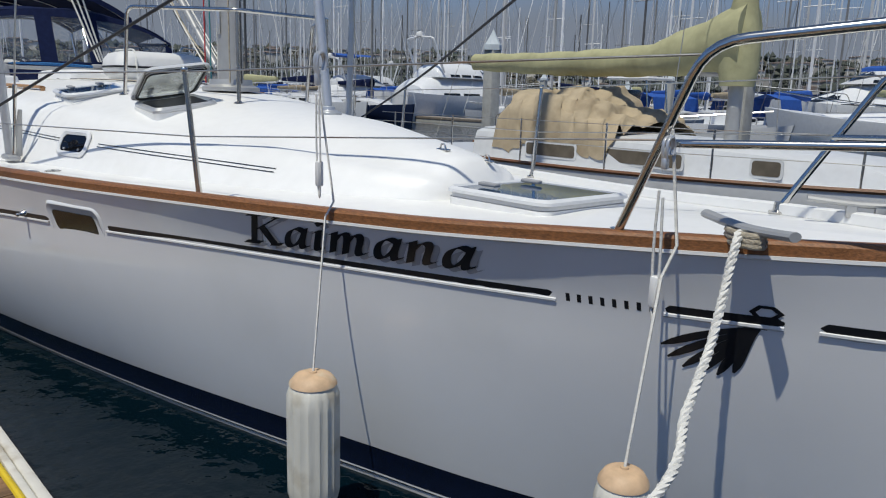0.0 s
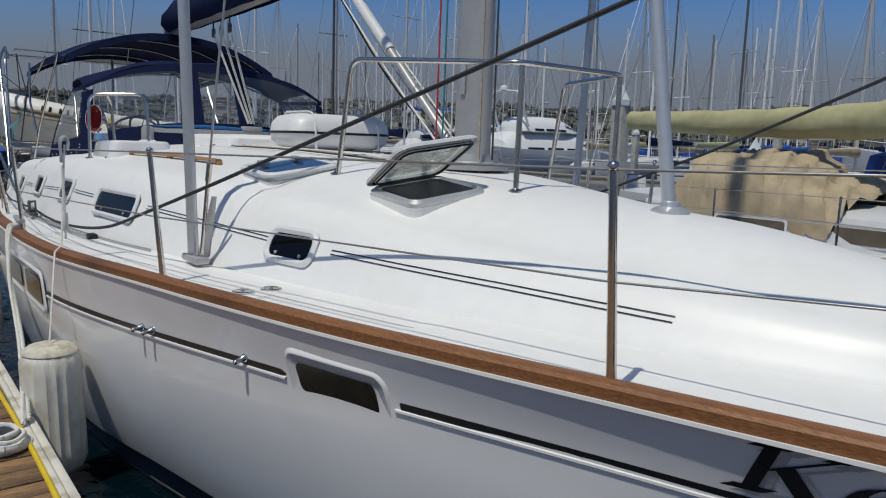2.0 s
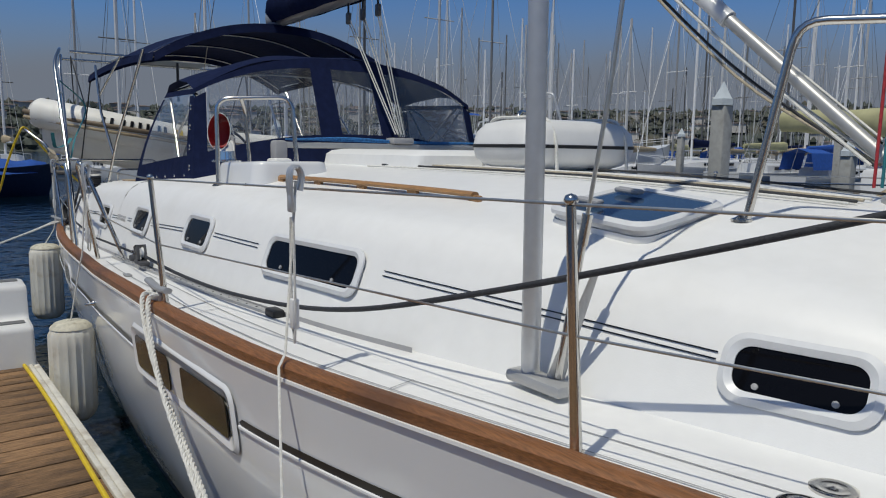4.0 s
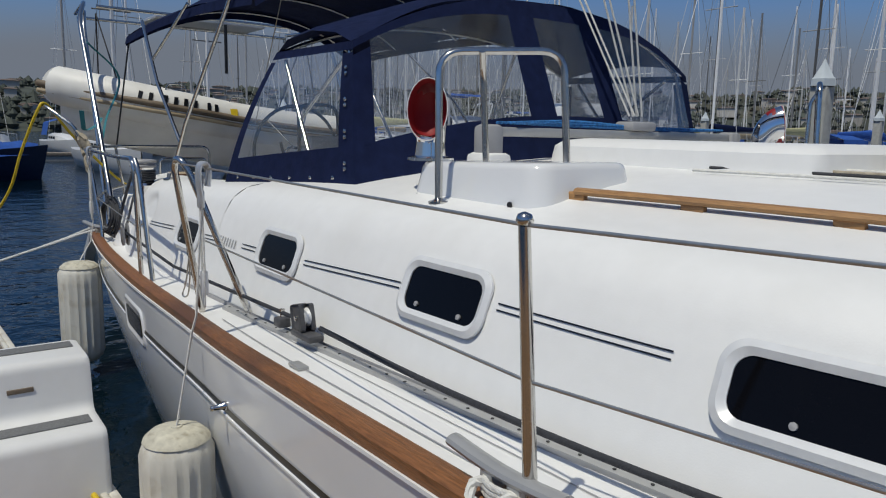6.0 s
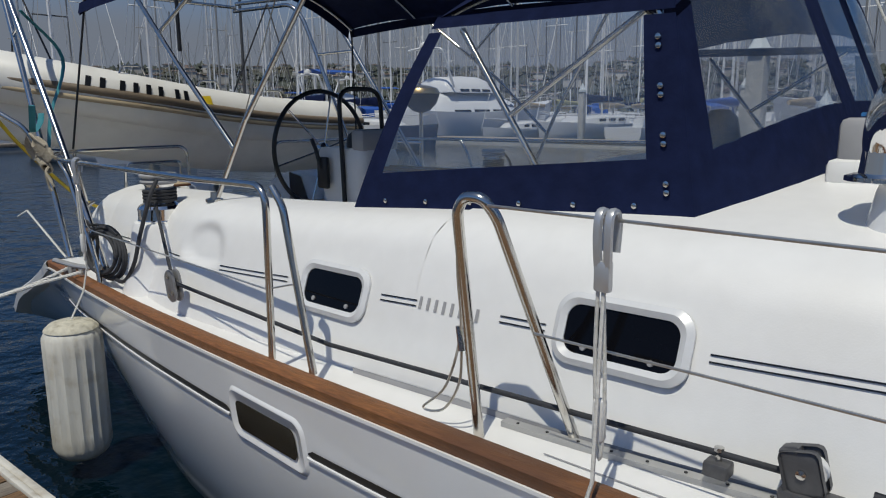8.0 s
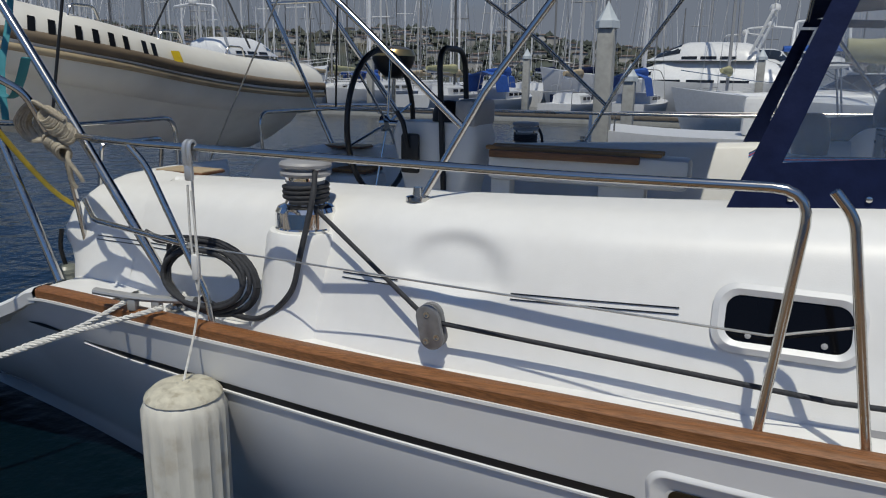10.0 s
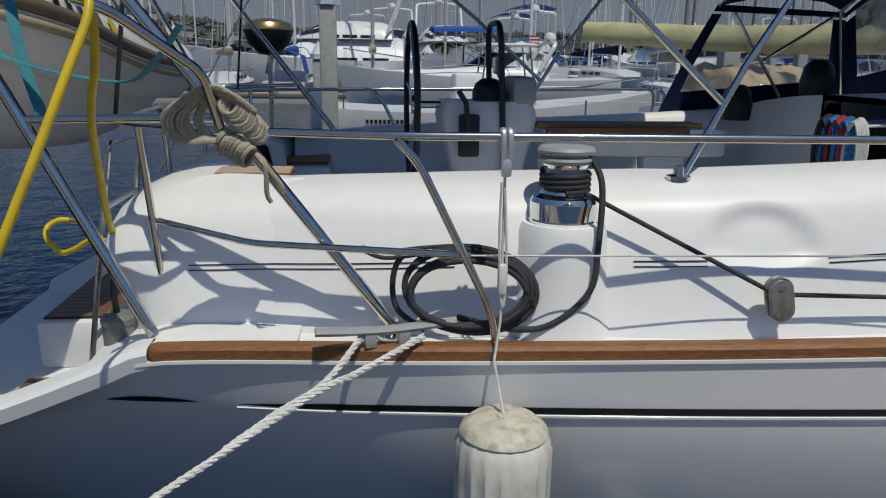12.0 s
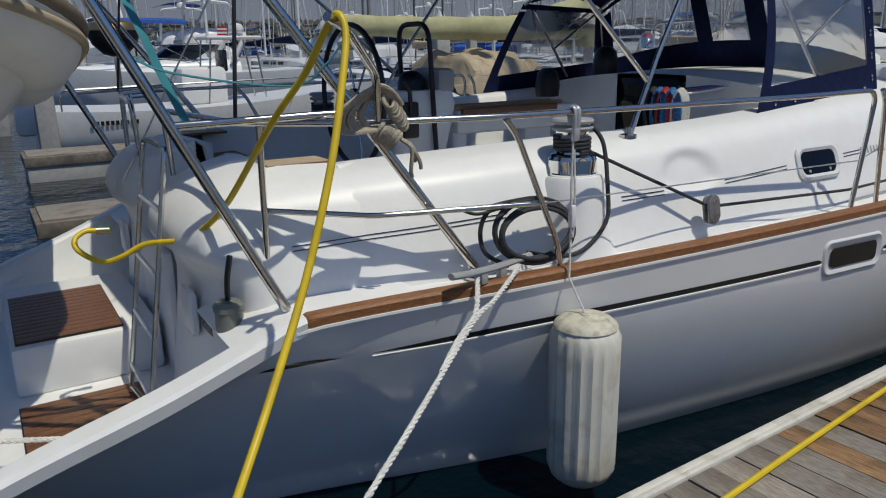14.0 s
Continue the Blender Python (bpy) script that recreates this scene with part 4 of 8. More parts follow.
POSTS = [(x, BEAM(x) - off, deck_z(x) + 0.01) for x, off in ((7.31, 0.06), (9.62, 0.075), (11.85, 0.06))]
for side in (-1, 1):
    for x, y, z in POSTS:
        stanchion(x, side * y, z, -0.05 * side)
    up = [(x, side * (y + 0.05), z + 0.602) for x, y, z in POSTS]
    low = [(x, side * (y + 0.026), z + 0.305) for x, y, z in POSTS]
    gate_f, gate_a = (5.09, side * 2.045, 1.82), (4.11, side * 2.0, 1.80)
    pul_u, pul_l = (14.16, side * 0.70, 1.93), (14.0, side * 0.645, 1.685)
    tube("upper_lifeline", [gate_f, *up, pul_u], 0.0042, WIRE, yacht, n=6, bend=0)
    tube("lower_lifeline", [(5.21, side * 1.99, 1.50), *low, pul_l], 0.0036, WIRE, yacht, n=6, bend=0)
    tube("gate_wire", [gate_f, (4.6, side * 2.01, 1.77), gate_a], 0.004, WIRE, yacht, n=6, bend=0) if side > 0 else None
    # gate hoops
    tube("gate_hoop", [(5.225, side * 1.805, 1.15), (5.11, side * 2.02, 1.79), (5.085, side * 2.045, 1.838), (5.03, side * 2.05, 1.838), (5.005, side * 2.05, 1.80), (4.99, side * 1.94, 1.14)], RAIL_R * 1.12, STEEL, yacht, "bent stainless gate hoop", 10, 0.05)
    tube("gate_hoop", [(4.27, side * 1.965, 1.155), (4.17, side * 1.99, 1.74), (4.12, side * 1.995, 1.80)], RAIL_R, STEEL, yacht, n=10)
    # gate wire unhooked and hanging from the hoop
    tube("hanging_gate_wire", smooth([(5.005, side * 2.055, 1.80), (4.99, side * 2.03, 1.62), (4.96, side * 1.985, 1.45), (4.90, side * 1.98, 1.28), (4.80, side * 1.97, 1.185), (4.88, side * 1.97, 1.20), (4.95, side * 1.98, 1.30), (4.965, side * 1.985, 1.42)]), 0.004, WIRE, yacht, n=6, bend=0)
    part("pelican_hook", sweep(bmesh.new(), [(4.955, side * 1.985, 1.47), (4.965, side * 1.985, 1.40)], 0.010, 8), STEEL, yacht)
    # pushpit: top rail, its diagonal leg, middle rail and aft posts
    tube("pushpit_rail", [(4.02, side * 1.96, 1.155), (4.075, side * 1.99, 1.80), (3.5, side * 1.95, 1.79), (1.75, side * 1.785, 1.785), (1.15, side * 1.62, 1.785), (0.78, side * 1.30, 1.785), (0.70, side * 0.42, 1.785), (0.72, side * 0.42, 1.47)], RAIL_R, STEEL, yacht, "stainless stern rail", 10, 0.09)
    tube("pushpit_leg", [(1.73, side * 1.782, 1.775), (1.80, side * 1.77, 1.70), (2.04, side * 1.755, 1.21), (2.06, side * 1.755, 1.10)], RAIL_R, STEEL, yacht, n=10)
    tube("middle_rail", [(1.97, side * 1.757, 1.40), (1.25, side * 1.55, 1.40), (0.88, side * 1.27, 1.42)], RAIL_R * 0.9, STEEL, yacht, n=10)
    tube("pushpit_post", [(0.88, side * 1.26, 1.06), (0.86, side * 1.36, 1.78)], RAIL_R, STEEL, yacht, n=10, bend=0)
    tube("lower_stern_wire", [(1.97, side * 1.757, 1.40), (4.02, side * 1.97, 1.42), (4.21, side * 1.97, 1.47)], 0.0036, WIRE, yacht, n=6, bend=0)
    # stern arch that carries the dinghy
    tube("arch_leg", [(1.72, side * 1.575, 1.11), (1.05, side * 1.54, 2.0), (0.28, side * 1.51, 3.0), (0.02, side * 1.40, 3.20), (-1.1, side * 1.28, 3.22)], 0.021, STEEL, yacht, "stainless arch tube", 12, 0.25)
    tube("arch_leg", [(0.88, side * 1.46, 1.05), (0.42, side * 1.43, 2.0), (-0.08, side * 1.40, 3.0), (-0.22, side * 1.36, 3.14), (-1.1, side * 1.25, 3.14)], 0.021, STEEL, yacht, "stainless arch tube", 12, 0.2)
    tube("arch_brace", [(0.53, side * 1.435, 1.80), (1.19, side * 1.55, 1.82)], 0.015, STEEL, yacht, n=10, bend=0)
    tube("arch_brace", [(0.10, side * 1.41, 2.62), (0.55, side * 1.52, 2.64)], 0.013, STEEL, yacht, n=10, bend=0)
    # bow pulpit
    tube("pulpit_rail", [(13.83, side * 0.60, 1.35), (14.17, side * 0.72, 1.96), (14.7, side * 0.50, 2.02), (15.15, side * 0.18, 2.04), (15.2, 0, 2.04)], 0.0155, STEEL, yacht, "stainless bow pulpit", 12, 0.10)
    tube("pulpit_middle_rail", [(14.0, side * 0.655, 1.675), (14.6, side * 0.46, 1.70), (15.05, side * 0.15, 1.72), (15.08, 0, 1.72)], 0.0135, STEEL, yacht, n=10)
    tube("pulpit_leg", [(14.62, side * 0.24, 1.40), (14.85, side * 0.37, 2.025)], 0.0145, STEEL, yacht, n=10, bend=0)
    part("pulpit_foot", lathe(bmesh.new(), ((0.04, 0), (0.04, 0.008), (0.022, 0.014), (0.018, 0.05), (0, 0.05)), (13.83, side * 0.60, 1.335), 12), STEEL, yacht)
    part("arch_foot", lathe(bmesh.new(), ((0.05, 0), (0.05, 0.01), (0.026, 0.016), (0.024, 0.05), (0, 0.05)), (1.72, side * 1.575, 1.06), 14), STEEL, yacht)
    # horn cleats
    def cleat(x, y, z, length, turn_z):
        m = pose(x, y, z, 0, 0, turn_z)
        bm = sweep(bmesh.new(), [m @ Vector(p) for p in smooth([(-length / 2, 0, 0.068), (-length / 4, 0, 0.060), (0, 0, 0.056), (length / 4, 0, 0.060), (length / 2, 0, 0.068)])], 0.021, 10, flat=0.7)
        for k in (-0.12, 0.12):
            block(bm, (k * length - 0.02, -0.016, 0), (k * length + 0.02, 0.016, 0.055), 0.006, m)
        part("mooring_cleat", bm, ALUMINIUM, yacht, "aluminium horn cleat")
    cleat(14.22, side * 0.485, 1.375, 0.42, side * 27)
    cleat(7.25, side * 2.09, 1.25, 0.34, 0)
    cleat(1.70, side * 1.735, 1.09, 0.47, -side * 9)

# ---- mast and rig ----
bm = bmesh.new()
rows = [[(9.70 + 0.135 * math.cos(a) * f, 0.085 * math.sin(a) * f, z) for a in (2 * math.pi * k / 24 for k in range(24))] for z, f in ((1.75, 1.0), (9, 1.0), (17, 0.8))]
made = skin(bm, rows, closed=True)
bm.faces.new(made[-1][::-1])
mast = part("mast", bm, ALUMINIUM, yacht, "grey aluminium mast", 60)
part("mast_collar", lathe(bmesh.new(), ((0.22, 0), (0.22, 0.03), (0.17, 0.05), (0.16, 0.09), (0, 0.09)), (9.70, 0, 1.79), 24), ALUMINIUM, mast)
bm = block(bmesh.new(), (9.685, -0.10, 2.22), (9.73, -0.086, 2.40), 0.006)
part("mast_fitting", bm, FRAME_GREY, mast)
tube("mast_track", [(9.555, 0, 1.9), (9.555, 0, 12)], 0.018, FRAME_GREY, mast, n=6, bend=0)
for k, (dx, dy, mat_k, r) in enumerate(((-0.20, -0.06, ROPE_RED, 0.006), (-0.17, 0.03, ROPE_WHITE, 0.006), (-0.19, -0.02, TEAL, 0.006), (0.16, -0.04, ROPE_TAN, 0.007), (0.17, 0.05, ROPE_BLACK, 0.006))):
    tube("halyard", [(9.70 + dx * 1.1, dy - 0.05, 1.85), (9.70 + dx * 0.8, dy, 12)], r, mat_k, mast, n=6, bend=0)
bm = bmesh.new()
rows = [[(x, 0.075 * math.cos(a), z + 0.105 * math.sin(a)) for a in (2 * math.pi * k / 14 for k in range(14))] for x, z in ((9.55, 3.30), (3.62, 3.24))]
made = skin(bm, rows, closed=True)
bm.faces.new(made[-1][::-1])
boom = part("boom", bm, ALUMINIUM, yacht, "aluminium boom")
bm = bmesh.new()
rows = []
for k in range(26):
    x = 9.45 - 5.6 * k / 25
    h = 0.42 - 0.10 * k / 25 + 0.03 * math.sin(k * 1.9)
    rows.append([(x, w * (1 + 0.12 * math.sin(k * 2.3 + i)), 3.17 + z * h) for i, (w, z) in enumerate(((-0.09, 0), (-0.15, 0.25), (-0.15, 0.6), (-0.07, 0.95), (0, 1.05), (0.07, 0.95), (0.15, 0.6), (0.15, 0.25), (0.09, 0)))])
made = skin(bm, rows)
bm.faces.new(made[-1][::-1])
part("sail_cover", bm, NAVY, boom, "dark navy sail cover")
vang = tube("boom_vang", [(9.46, 0, 1.96), (8.72, 0, 2.59)], 0.028, ALUMINIUM, yacht, "aluminium rigid vang", 12, 0)
tube("vang_sleeve", [(8.76, 0, 2.555), (8.0, 0, 3.20)], 0.040, FRAME_PALE, vang, "pale outer sleeve", 12, 0)
for k, (dy, drop, mat_k) in enumerate(((-0.06, 0.13, ROPE_WHITE), (0.05, 0.17, ROPE_WHITE), (-0.03, 0.20, ROPE_BLACK), (0.02, 0.25, ROPE_TAN))):
    tube("vang_tackle", smooth([(9.44, dy, 1.93), (8.8, dy, 2.56 - drop), (8.05, dy, 3.17 - drop * 0.7)]), 0.007, mat_k, vang, n=6, bend=0)
# control lines led aft over the coachroof
for k, (y, mat_k) in enumerate(((-0.16, ROPE_WHITE), (-0.22, ROPE_TAN), (-0.27, ROPE_BLACK), (-0.33, ROPE_WHITE), (0.2, ROPE_BLACK))):
    tube("control_line", [(x, y * (1 + (9.5 - x) * 0.28), roof_z(x, abs(y) * (1 + (9.5 - x) * 0.28)) + 0.014) for x in (9.5, 8.9, 8.3, 7.7, 7.1, 6.6)], 0.0065, mat_k, yacht, "line led aft along the coachroof", 6, 0)
for dz in (0.06, 0.10):
    tube("vang_line", [(9.46, 0.05, 1.90 + dz), (8.1, 0.03, 3.0 + dz)], 0.006, ROPE_WHITE, yacht, n=6, bend=0)
for side in (-1, 1):
    # shroud in its grey sleeve, and the inner shroud with turnbuckle
    tube("shroud", [(9.14, side * 1.47, 1.28), (9.17, side * 1.52, 3.0), (9.25, side * 1.42, 9.0)], 0.030, FRAME_GREY, yacht, "upper shroud in a grey sleeve", 12, 0)
    tube("lower_shroud", [(9.25, side * 1.46, 1.30), (9.305, side * 1.44, 1.70)], 0.012, STEEL, yacht, "stainless turnbuckle of the lower shroud", 10, 0)
    tube("turnbuckle_body", [(9.318, side * 1.435, 1.79), (9.305, side * 1.44, 1.70)], 0.016, STEEL, yacht, n=10, bend=0)
    tube("lower_shroud_wire", [(9.305, side * 1.44, 1.70), (9.36, side * 1.42, 2.1), (9.62, side * 0.85, 8.0)], 0.0065, WIRE, yacht, n=6, bend=0)
    part("chainplate", block(bmesh.new(), (9.07, side * 1.475 - 0.042, 1.255), (9.31, side * 1.475 + 0.042, 1.295), 0.016), ALUMINIUM, yacht, "grey cast chainplate cover")
    part("shroud_foot", sweep(bmesh.new(), [(9.22, side * 1.44, 1.29), (9.34, side * 1.42, 1.62)], 0.035, 10, taper=0.014, flat=0.5), ALUMINIUM, yacht)
stay = tube("inner_forestay", [(11.13, 0.0, 1.58), (10.98, 0.0, 2.50), (9.86, 0.0, 9.3)], 0.031, FRAME_GREY, yacht, "inner forestay in a grey sleeve", 12, 0)
part("stay_foot", lathe(bmesh.new(), ((0.085, 0), (0.085, 0.012), (0.07, 0.022), (0.045, 0.03), (0.04, 0.05), (0.033, 0.055)), (11.12, 0.0, roof_z(11.12, 0.0) - 0.004), 18), FRAME_GREY, stay, "grey round stay foot")
tube("backstay", [(0.55, 0.0, 1.4), (9.5, 0.0, 16.8)], 0.005, WIRE, yacht, n=6, bend=0)
# furled headsail's sheet down to the car on the track
tube("jib_sheet", smooth([(14.4, -0.28, 3.28), (12.0, -0.90, 2.47), (10.0, -1.43, 1.82), (9.0, -1.66, 1.52), (8.3, -1.74, 1.36), (7.5, -1.80, 1.285), (6.7, -1.83, 1.262), (5.95, -1.83, 1.265)]), 0.0095, ROPE_BLACK, yacht, "charcoal jib sheet", 8, 0)
tube("jib_sheet", smooth([(14.4, 0.28, 3.28), (12.0, 0.90, 2.47), (10.0, 1.43, 1.82), (8.0, 1.80, 1.30), (5.95, 1.83, 1.265)]), 0.0095, ROPE_BLACK, yacht, n=8, bend=0)
bm = bmesh.new()
sweep(bm, [(14.85, 0, 1.9), (14.4, 0, 3.2), (12.5, 0, 8.5)], 0.07, 10)
part("furled_headsail", bm, NAVY, yacht, "furled headsail")

# guard rails round the mast
guard = tube("mast_guard", [(9.33, -0.70, 1.66), (9.47, -0.69, 2.38), (10.44, -0.30, 2.33), (10.44, 0.43, 2.33), (9.70, 0.74, 2.34), (9.58, 0.75, 1.68)], 0.0145, STEEL, yacht, "stainless mast guard rail", 10, 0.08)
for x, y, t in ((10.41, -0.28, 2.32), (10.42, 0.42, 2.32)):
    tube("guard_post", [(x, y, 1.62), (x + 0.01, y, t)], 0.0145, STEEL, guard, n=10, bend=0)
for x, y in ((9.33, -0.70), (10.41, -0.28), (10.42, 0.42), (9.58, 0.75)):
    part("guard_foot", lathe(bmesh.new(), ((0.036, 0), (0.036, 0.008), (0.02, 0.014), (0, 0.03)), (x, y, roof_z(x, y) - 0.003), 12), STEEL, guard)

# ---- hatches ----
def hatch(cx, cy, z, w, d, tilt=(0.0, 0.0), opened=0.0):
    """A deck hatch; opened: degrees by which the lid stands up, hinged at its aft edge."""
    m = pose(cx, cy, z, tilt[0], tilt[1], 0)
    body = part("deck_hatch", ring_plate(bmesh.new(), rounded(w, d, 0.06), rounded(w - 0.08, d - 0.08, 0.04), m, 0.03, 0.004), FRAME_GREY, yacht, "aluminium framed deck hatch, lid raised" if opened else "aluminium framed deck hatch, closed")
    part("hatch_base", plate(bmesh.new(), rounded(w + 0.01, d + 0.01, 0.06), m @ Matrix.Translation((0, 0, -0.045)), 0.043), DECK, body, "white moulded base")
    if opened:
        # flat black plate put in for the unlit opening below the lid
        part("hatch_shade_plate", plate(bmesh.new(), rounded(w - 0.09, d - 0.09, 0.04), m @ Matrix.Translation((0, 0, 0.022)), 0.004), BLACK, body)
        lid = m @ Matrix.Translation((-w / 2, 0, 0.035)) @ pose(0, 0, 0, 0, -opened, 0) @ Matrix.Translation((w / 2, 0, 0))
    else:
        lid = m @ Matrix.Translation((0, 0, 0.022))
    part("hatch_lid", ring_plate(bmesh.new(), rounded(w + 0.03, d + 0.03, 0.07), rounded(w - 0.04, d - 0.04, 0.05), lid, 0.024, 0.003), FRAME_PALE, body)
    if opened:
        part("hatch_gasket", ring_plate(bmesh.new(), rounded(w - 0.02, d - 0.02, 0.055), rounded(w - 0.05, d - 0.05, 0.05), lid @ Matrix.Translation((0, 0, -0.008)), 0.008), BLACK, body, "black rubber gasket")
    part("hatch_pane", plate(bmesh.new(), rounded(w - 0.03, d - 0.03, 0.045), lid @ Matrix.Translation((0, 0, 0.012)), 0.006), PALE_ACRYLIC if opened else HATCH_GLASS, body, "tinted acrylic pane")
    for s in (-0.25, 0.25):
        part("hatch_handle", block(bmesh.new(), (-0.06, -0.02, 0), (0.06, 0.02, 0.018), 0.008, lid @ Matrix.Translation((-w * 0.28, s * d, 0.026))), BLACK if opened else PLASTIC_GREY, body)


hatch(12.95, 0.0, 1.333, 0.62, 0.60)
hatch(10.12, -0.61, 1.682, 0.43, 0.45, (8.5, 6), 33)
hatch(8.99, -0.84, 1.738, 0.44, 0.44, (8.5, 4.5))

# ---- coachroof fittings ----
def handrail(side):
    pts = [(6.55 + 1.72 * k / 8, side * (1.17 - 0.15 * k / 8), 0) for k in range(9)]
    bm = sweep(bmesh.new(), [(x, y, roof_z(x, y) + 0.026) for x, y, _ in pts], 0.024, 8, flat=0.55)
    rail = part("handrail", bm, TEAK_PALE, yacht, "teak grab rail on the coachroof")
    for x, y, _ in pts[::2]:
        part("handrail_post", block(bmesh.new(), (x - 0.04, y - 0.012, roof_z(x, y) - 0.01), (x + 0.04, y + 0.012, roof_z(x, y) + 0.024), 0.006), TEAK_PALE, rail)


handrail(-1)
handrail(1)
for side in (-1, 1):
    # dorade box, cowl ventilator and its guard
    y0, y1 = sorted((side * 1.335, side * 0.80))
    bm = bmesh.new()
    rows = []
    for z, inset, r in ((1.66, -0.012, 0.09), (1.72, 0.0, 0.09), (1.845, 0.022, 0.085), (1.861, 0.027, 0.085), (1.869, 0.037, 0.08), (1.872, 0.052, 0.075)):
        rows.append([((5.755 + 6.53) / 2 + px, (y0 + y1) / 2 + py, z + 0.03 * px) for px, py in rounded(0.775 - 2 * inset, 0.535 - 2 * inset, r, 6)])
    made = skin(bm, rows, closed=True)
    bm.faces.new(made[-1][::-1])
    box = part("dorade_box", bm, GELCOAT, yacht, "white moulded dorade box")
    for x in (5.84, 6.40):
        # black disc set on the box for the shade inside a drain hole
        part("drain_shade_disc", lathe(bmesh.new(), ((0.012, 0.0), (0.012, 0.004), (0.0, 0.004)), turn=pose(x, side * 1.339, 1.722 if x < 6 else 1.735, 90 if side < 0 else -90), n=12), BLACK, box)
    part("box_seam", (lambda b: (skin(b, [[(6.1425 + px, (y0 + y1) / 2 + py, z) for px, py in rounded(0.785, 0.545, 0.092, 6)] for z in (1.655, 1.70)], closed=True), b)[1])(bmesh.new()), DECK, box)
    cx, cy = 5.80, side * 1.25
    cowl = part("cowl_ventilator", lathe(bmesh.new(), ((0.098, 0), (0.098, 0.012), (0.080, 0.018), (0.066, 0.020), (0.062, 0.06), (0.060, 0.085)), (cx, cy, 1.862), 20), CHROME, yacht, "chrome cowl ventilator with red mouth")
    face = Vector((0.72, -0.69 if side < 0 else 0.69, 0.10)).normalized()
    sidev = face.cross(Vector((0, 0, 1))).normalized()
    upv = sidev.cross(face)
    c0 = Vector((cx, cy, 1.935))
    rings = []
    for s in range(9):
        f = s / 8
        centre = c0 + Vector((0, 0, 0.12 * math.sin(f * math.pi / 2))) + face * (0.10 * (1 - math.cos(f * math.pi / 2)))
        ax_up = Vector((0, 0, 1)).lerp(face, f).normalized()
        u2 = sidev
        v2 = u2.cross(ax_up)
        ra, rb = 0.060 + 0.020 * f, 0.060 + 0.062 * f
        rings.append([centre + ra * math.cos(a) * u2 + rb * math.sin(a) * v2 for a in (2 * math.pi * k / 24 for k in range(24))])
    part("cowl", (lambda b: (skin(b, rings, closed=True), b)[1])(bmesh.new()), CHROME, cowl, "chrome cowl", 70)
    mid = sum((Vector(q) for q in rings[-1]), Vector()) / 24
    rows = [[mid + (q - mid) * f - face * d for q in rings[-1]] for f, d in ((1.02, -0.006), (0.97, 0.004), (0.88, 0.05), (0.70, 0.085), (0.02, 0.10))]
    part("cowl_rim", sweep(bmesh.new(), [mid + (q - mid) * 1.01 + face * 0.006 for q in rings[-1]] + [mid + (rings[-1][0] - mid) * 1.01 + face * 0.006], 0.0022, 6, caps=False), PLASTIC, cowl, "pale rolled rim")
    part("cowl_mouth", (lambda b: (skin(b, rows, closed=True), b)[1])(bmesh.new()), RED, cowl, "red enamelled mouth", 70)
    tube("cowl_guard", [(6.07, side * 1.40, 1.69), (6.04, side * 1.39, 2.27), (6.26, side * 0.97, 2.29), (6.29, side * 0.95, 1.80)], 0.0145, STEEL, yacht, "stainless guard hoop", 10, 0.09)
    tube("cowl_guard", [(6.10, side * 1.20, 1.86), (6.09, side * 1.22, 2.20), (6.13, side * 1.26, 2.275)], 0.0125, STEEL, yacht, n=10)
    part("guard_foot", lathe(bmesh.new(), ((0.04, 0), (0.04, 0.006), (0.02, 0.012), (0, 0.03)), (6.07, side * 1.40, roof_z(6.07, 1.40) - 0.004), 12), STEEL, yacht)
    # genoa track and its car
    bm = bmesh.new()
    xs = [5.0 + 2.7 * k / 40 for k in range(41)]
    skin(bm, [[(x, side * (BASE(x) + o), deck_z(x) + z) for o, z in ((0.018, 0.008), (0.018, 0.024), (0.052, 0.024), (0.052, 0.008))] for x in xs])
    track = part("genoa_track", bm, ALUMINIUM, yacht, "grey aluminium genoa track")
    for k in range(26):
        x = 5.05 + 0.10 * k
        # no hole is cut: a black disc gives its shaded inside
        part("track_shade_disc", lathe(bmesh.new(), ((0.005, 0), (0.005, 0.002), (0, 0.002)), (x, side * (BASE(x) + 0.035), deck_z(x) + 0.0245), 6), BLACK, track)
    part("track_end", block(bmesh.new(), (7.68, side * (BASE(7.7) + 0.035) - 0.03, deck_z(7.7) + 0.004), (7.78, side * (BASE(7.7) + 0.035) + 0.03, deck_z(7.7) + 0.045), 0.012), BLACK, track)
    bm = block(bmesh.new(), (5.77, side * 1.835 - 0.032, 1.205), (5.93, side * 1.835 + 0.032, 1.232), 0.008)
    lean = pose(5.83, side * 1.835, 1.225, 0, -14, 0)
    for o in (-0.026, 0.016):
        block(bm, (-0.042, o, 0), (0.042, o + 0.010, 0.105), 0.014, lean)
    block(bm, (-0.042, -0.026, 0.088), (0.0, 0.026, 0.108), 0.008, lean)
    car = part("genoa_car", bm, DARK_CAST, yacht, "dark alloy genoa lead block")
    part("sheave", lathe(bmesh.new(), ((0.0, -0.013), (0.036, -0.013), (0.028, 0), (0.036, 0.013), (0, 0.013)), turn=lean @ pose(0.012, 0, 0.055, 90), n=16), PLASTIC, car)
    part("car_pin", lathe(bmesh.new(), ((0.011, 0), (0.011, 0.006), (0, 0.008)), turn=lean @ pose(0, side * 0.026, 0.055, -90 * side), n=10), STEEL, car)
    stop = part("track_stop", block(bmesh.new(), (5.60, side * 1.835 - 0.026, 1.20), (5.66, side * 1.835 + 0.026, 1.238), 0.008), DARK_CAST, yacht)
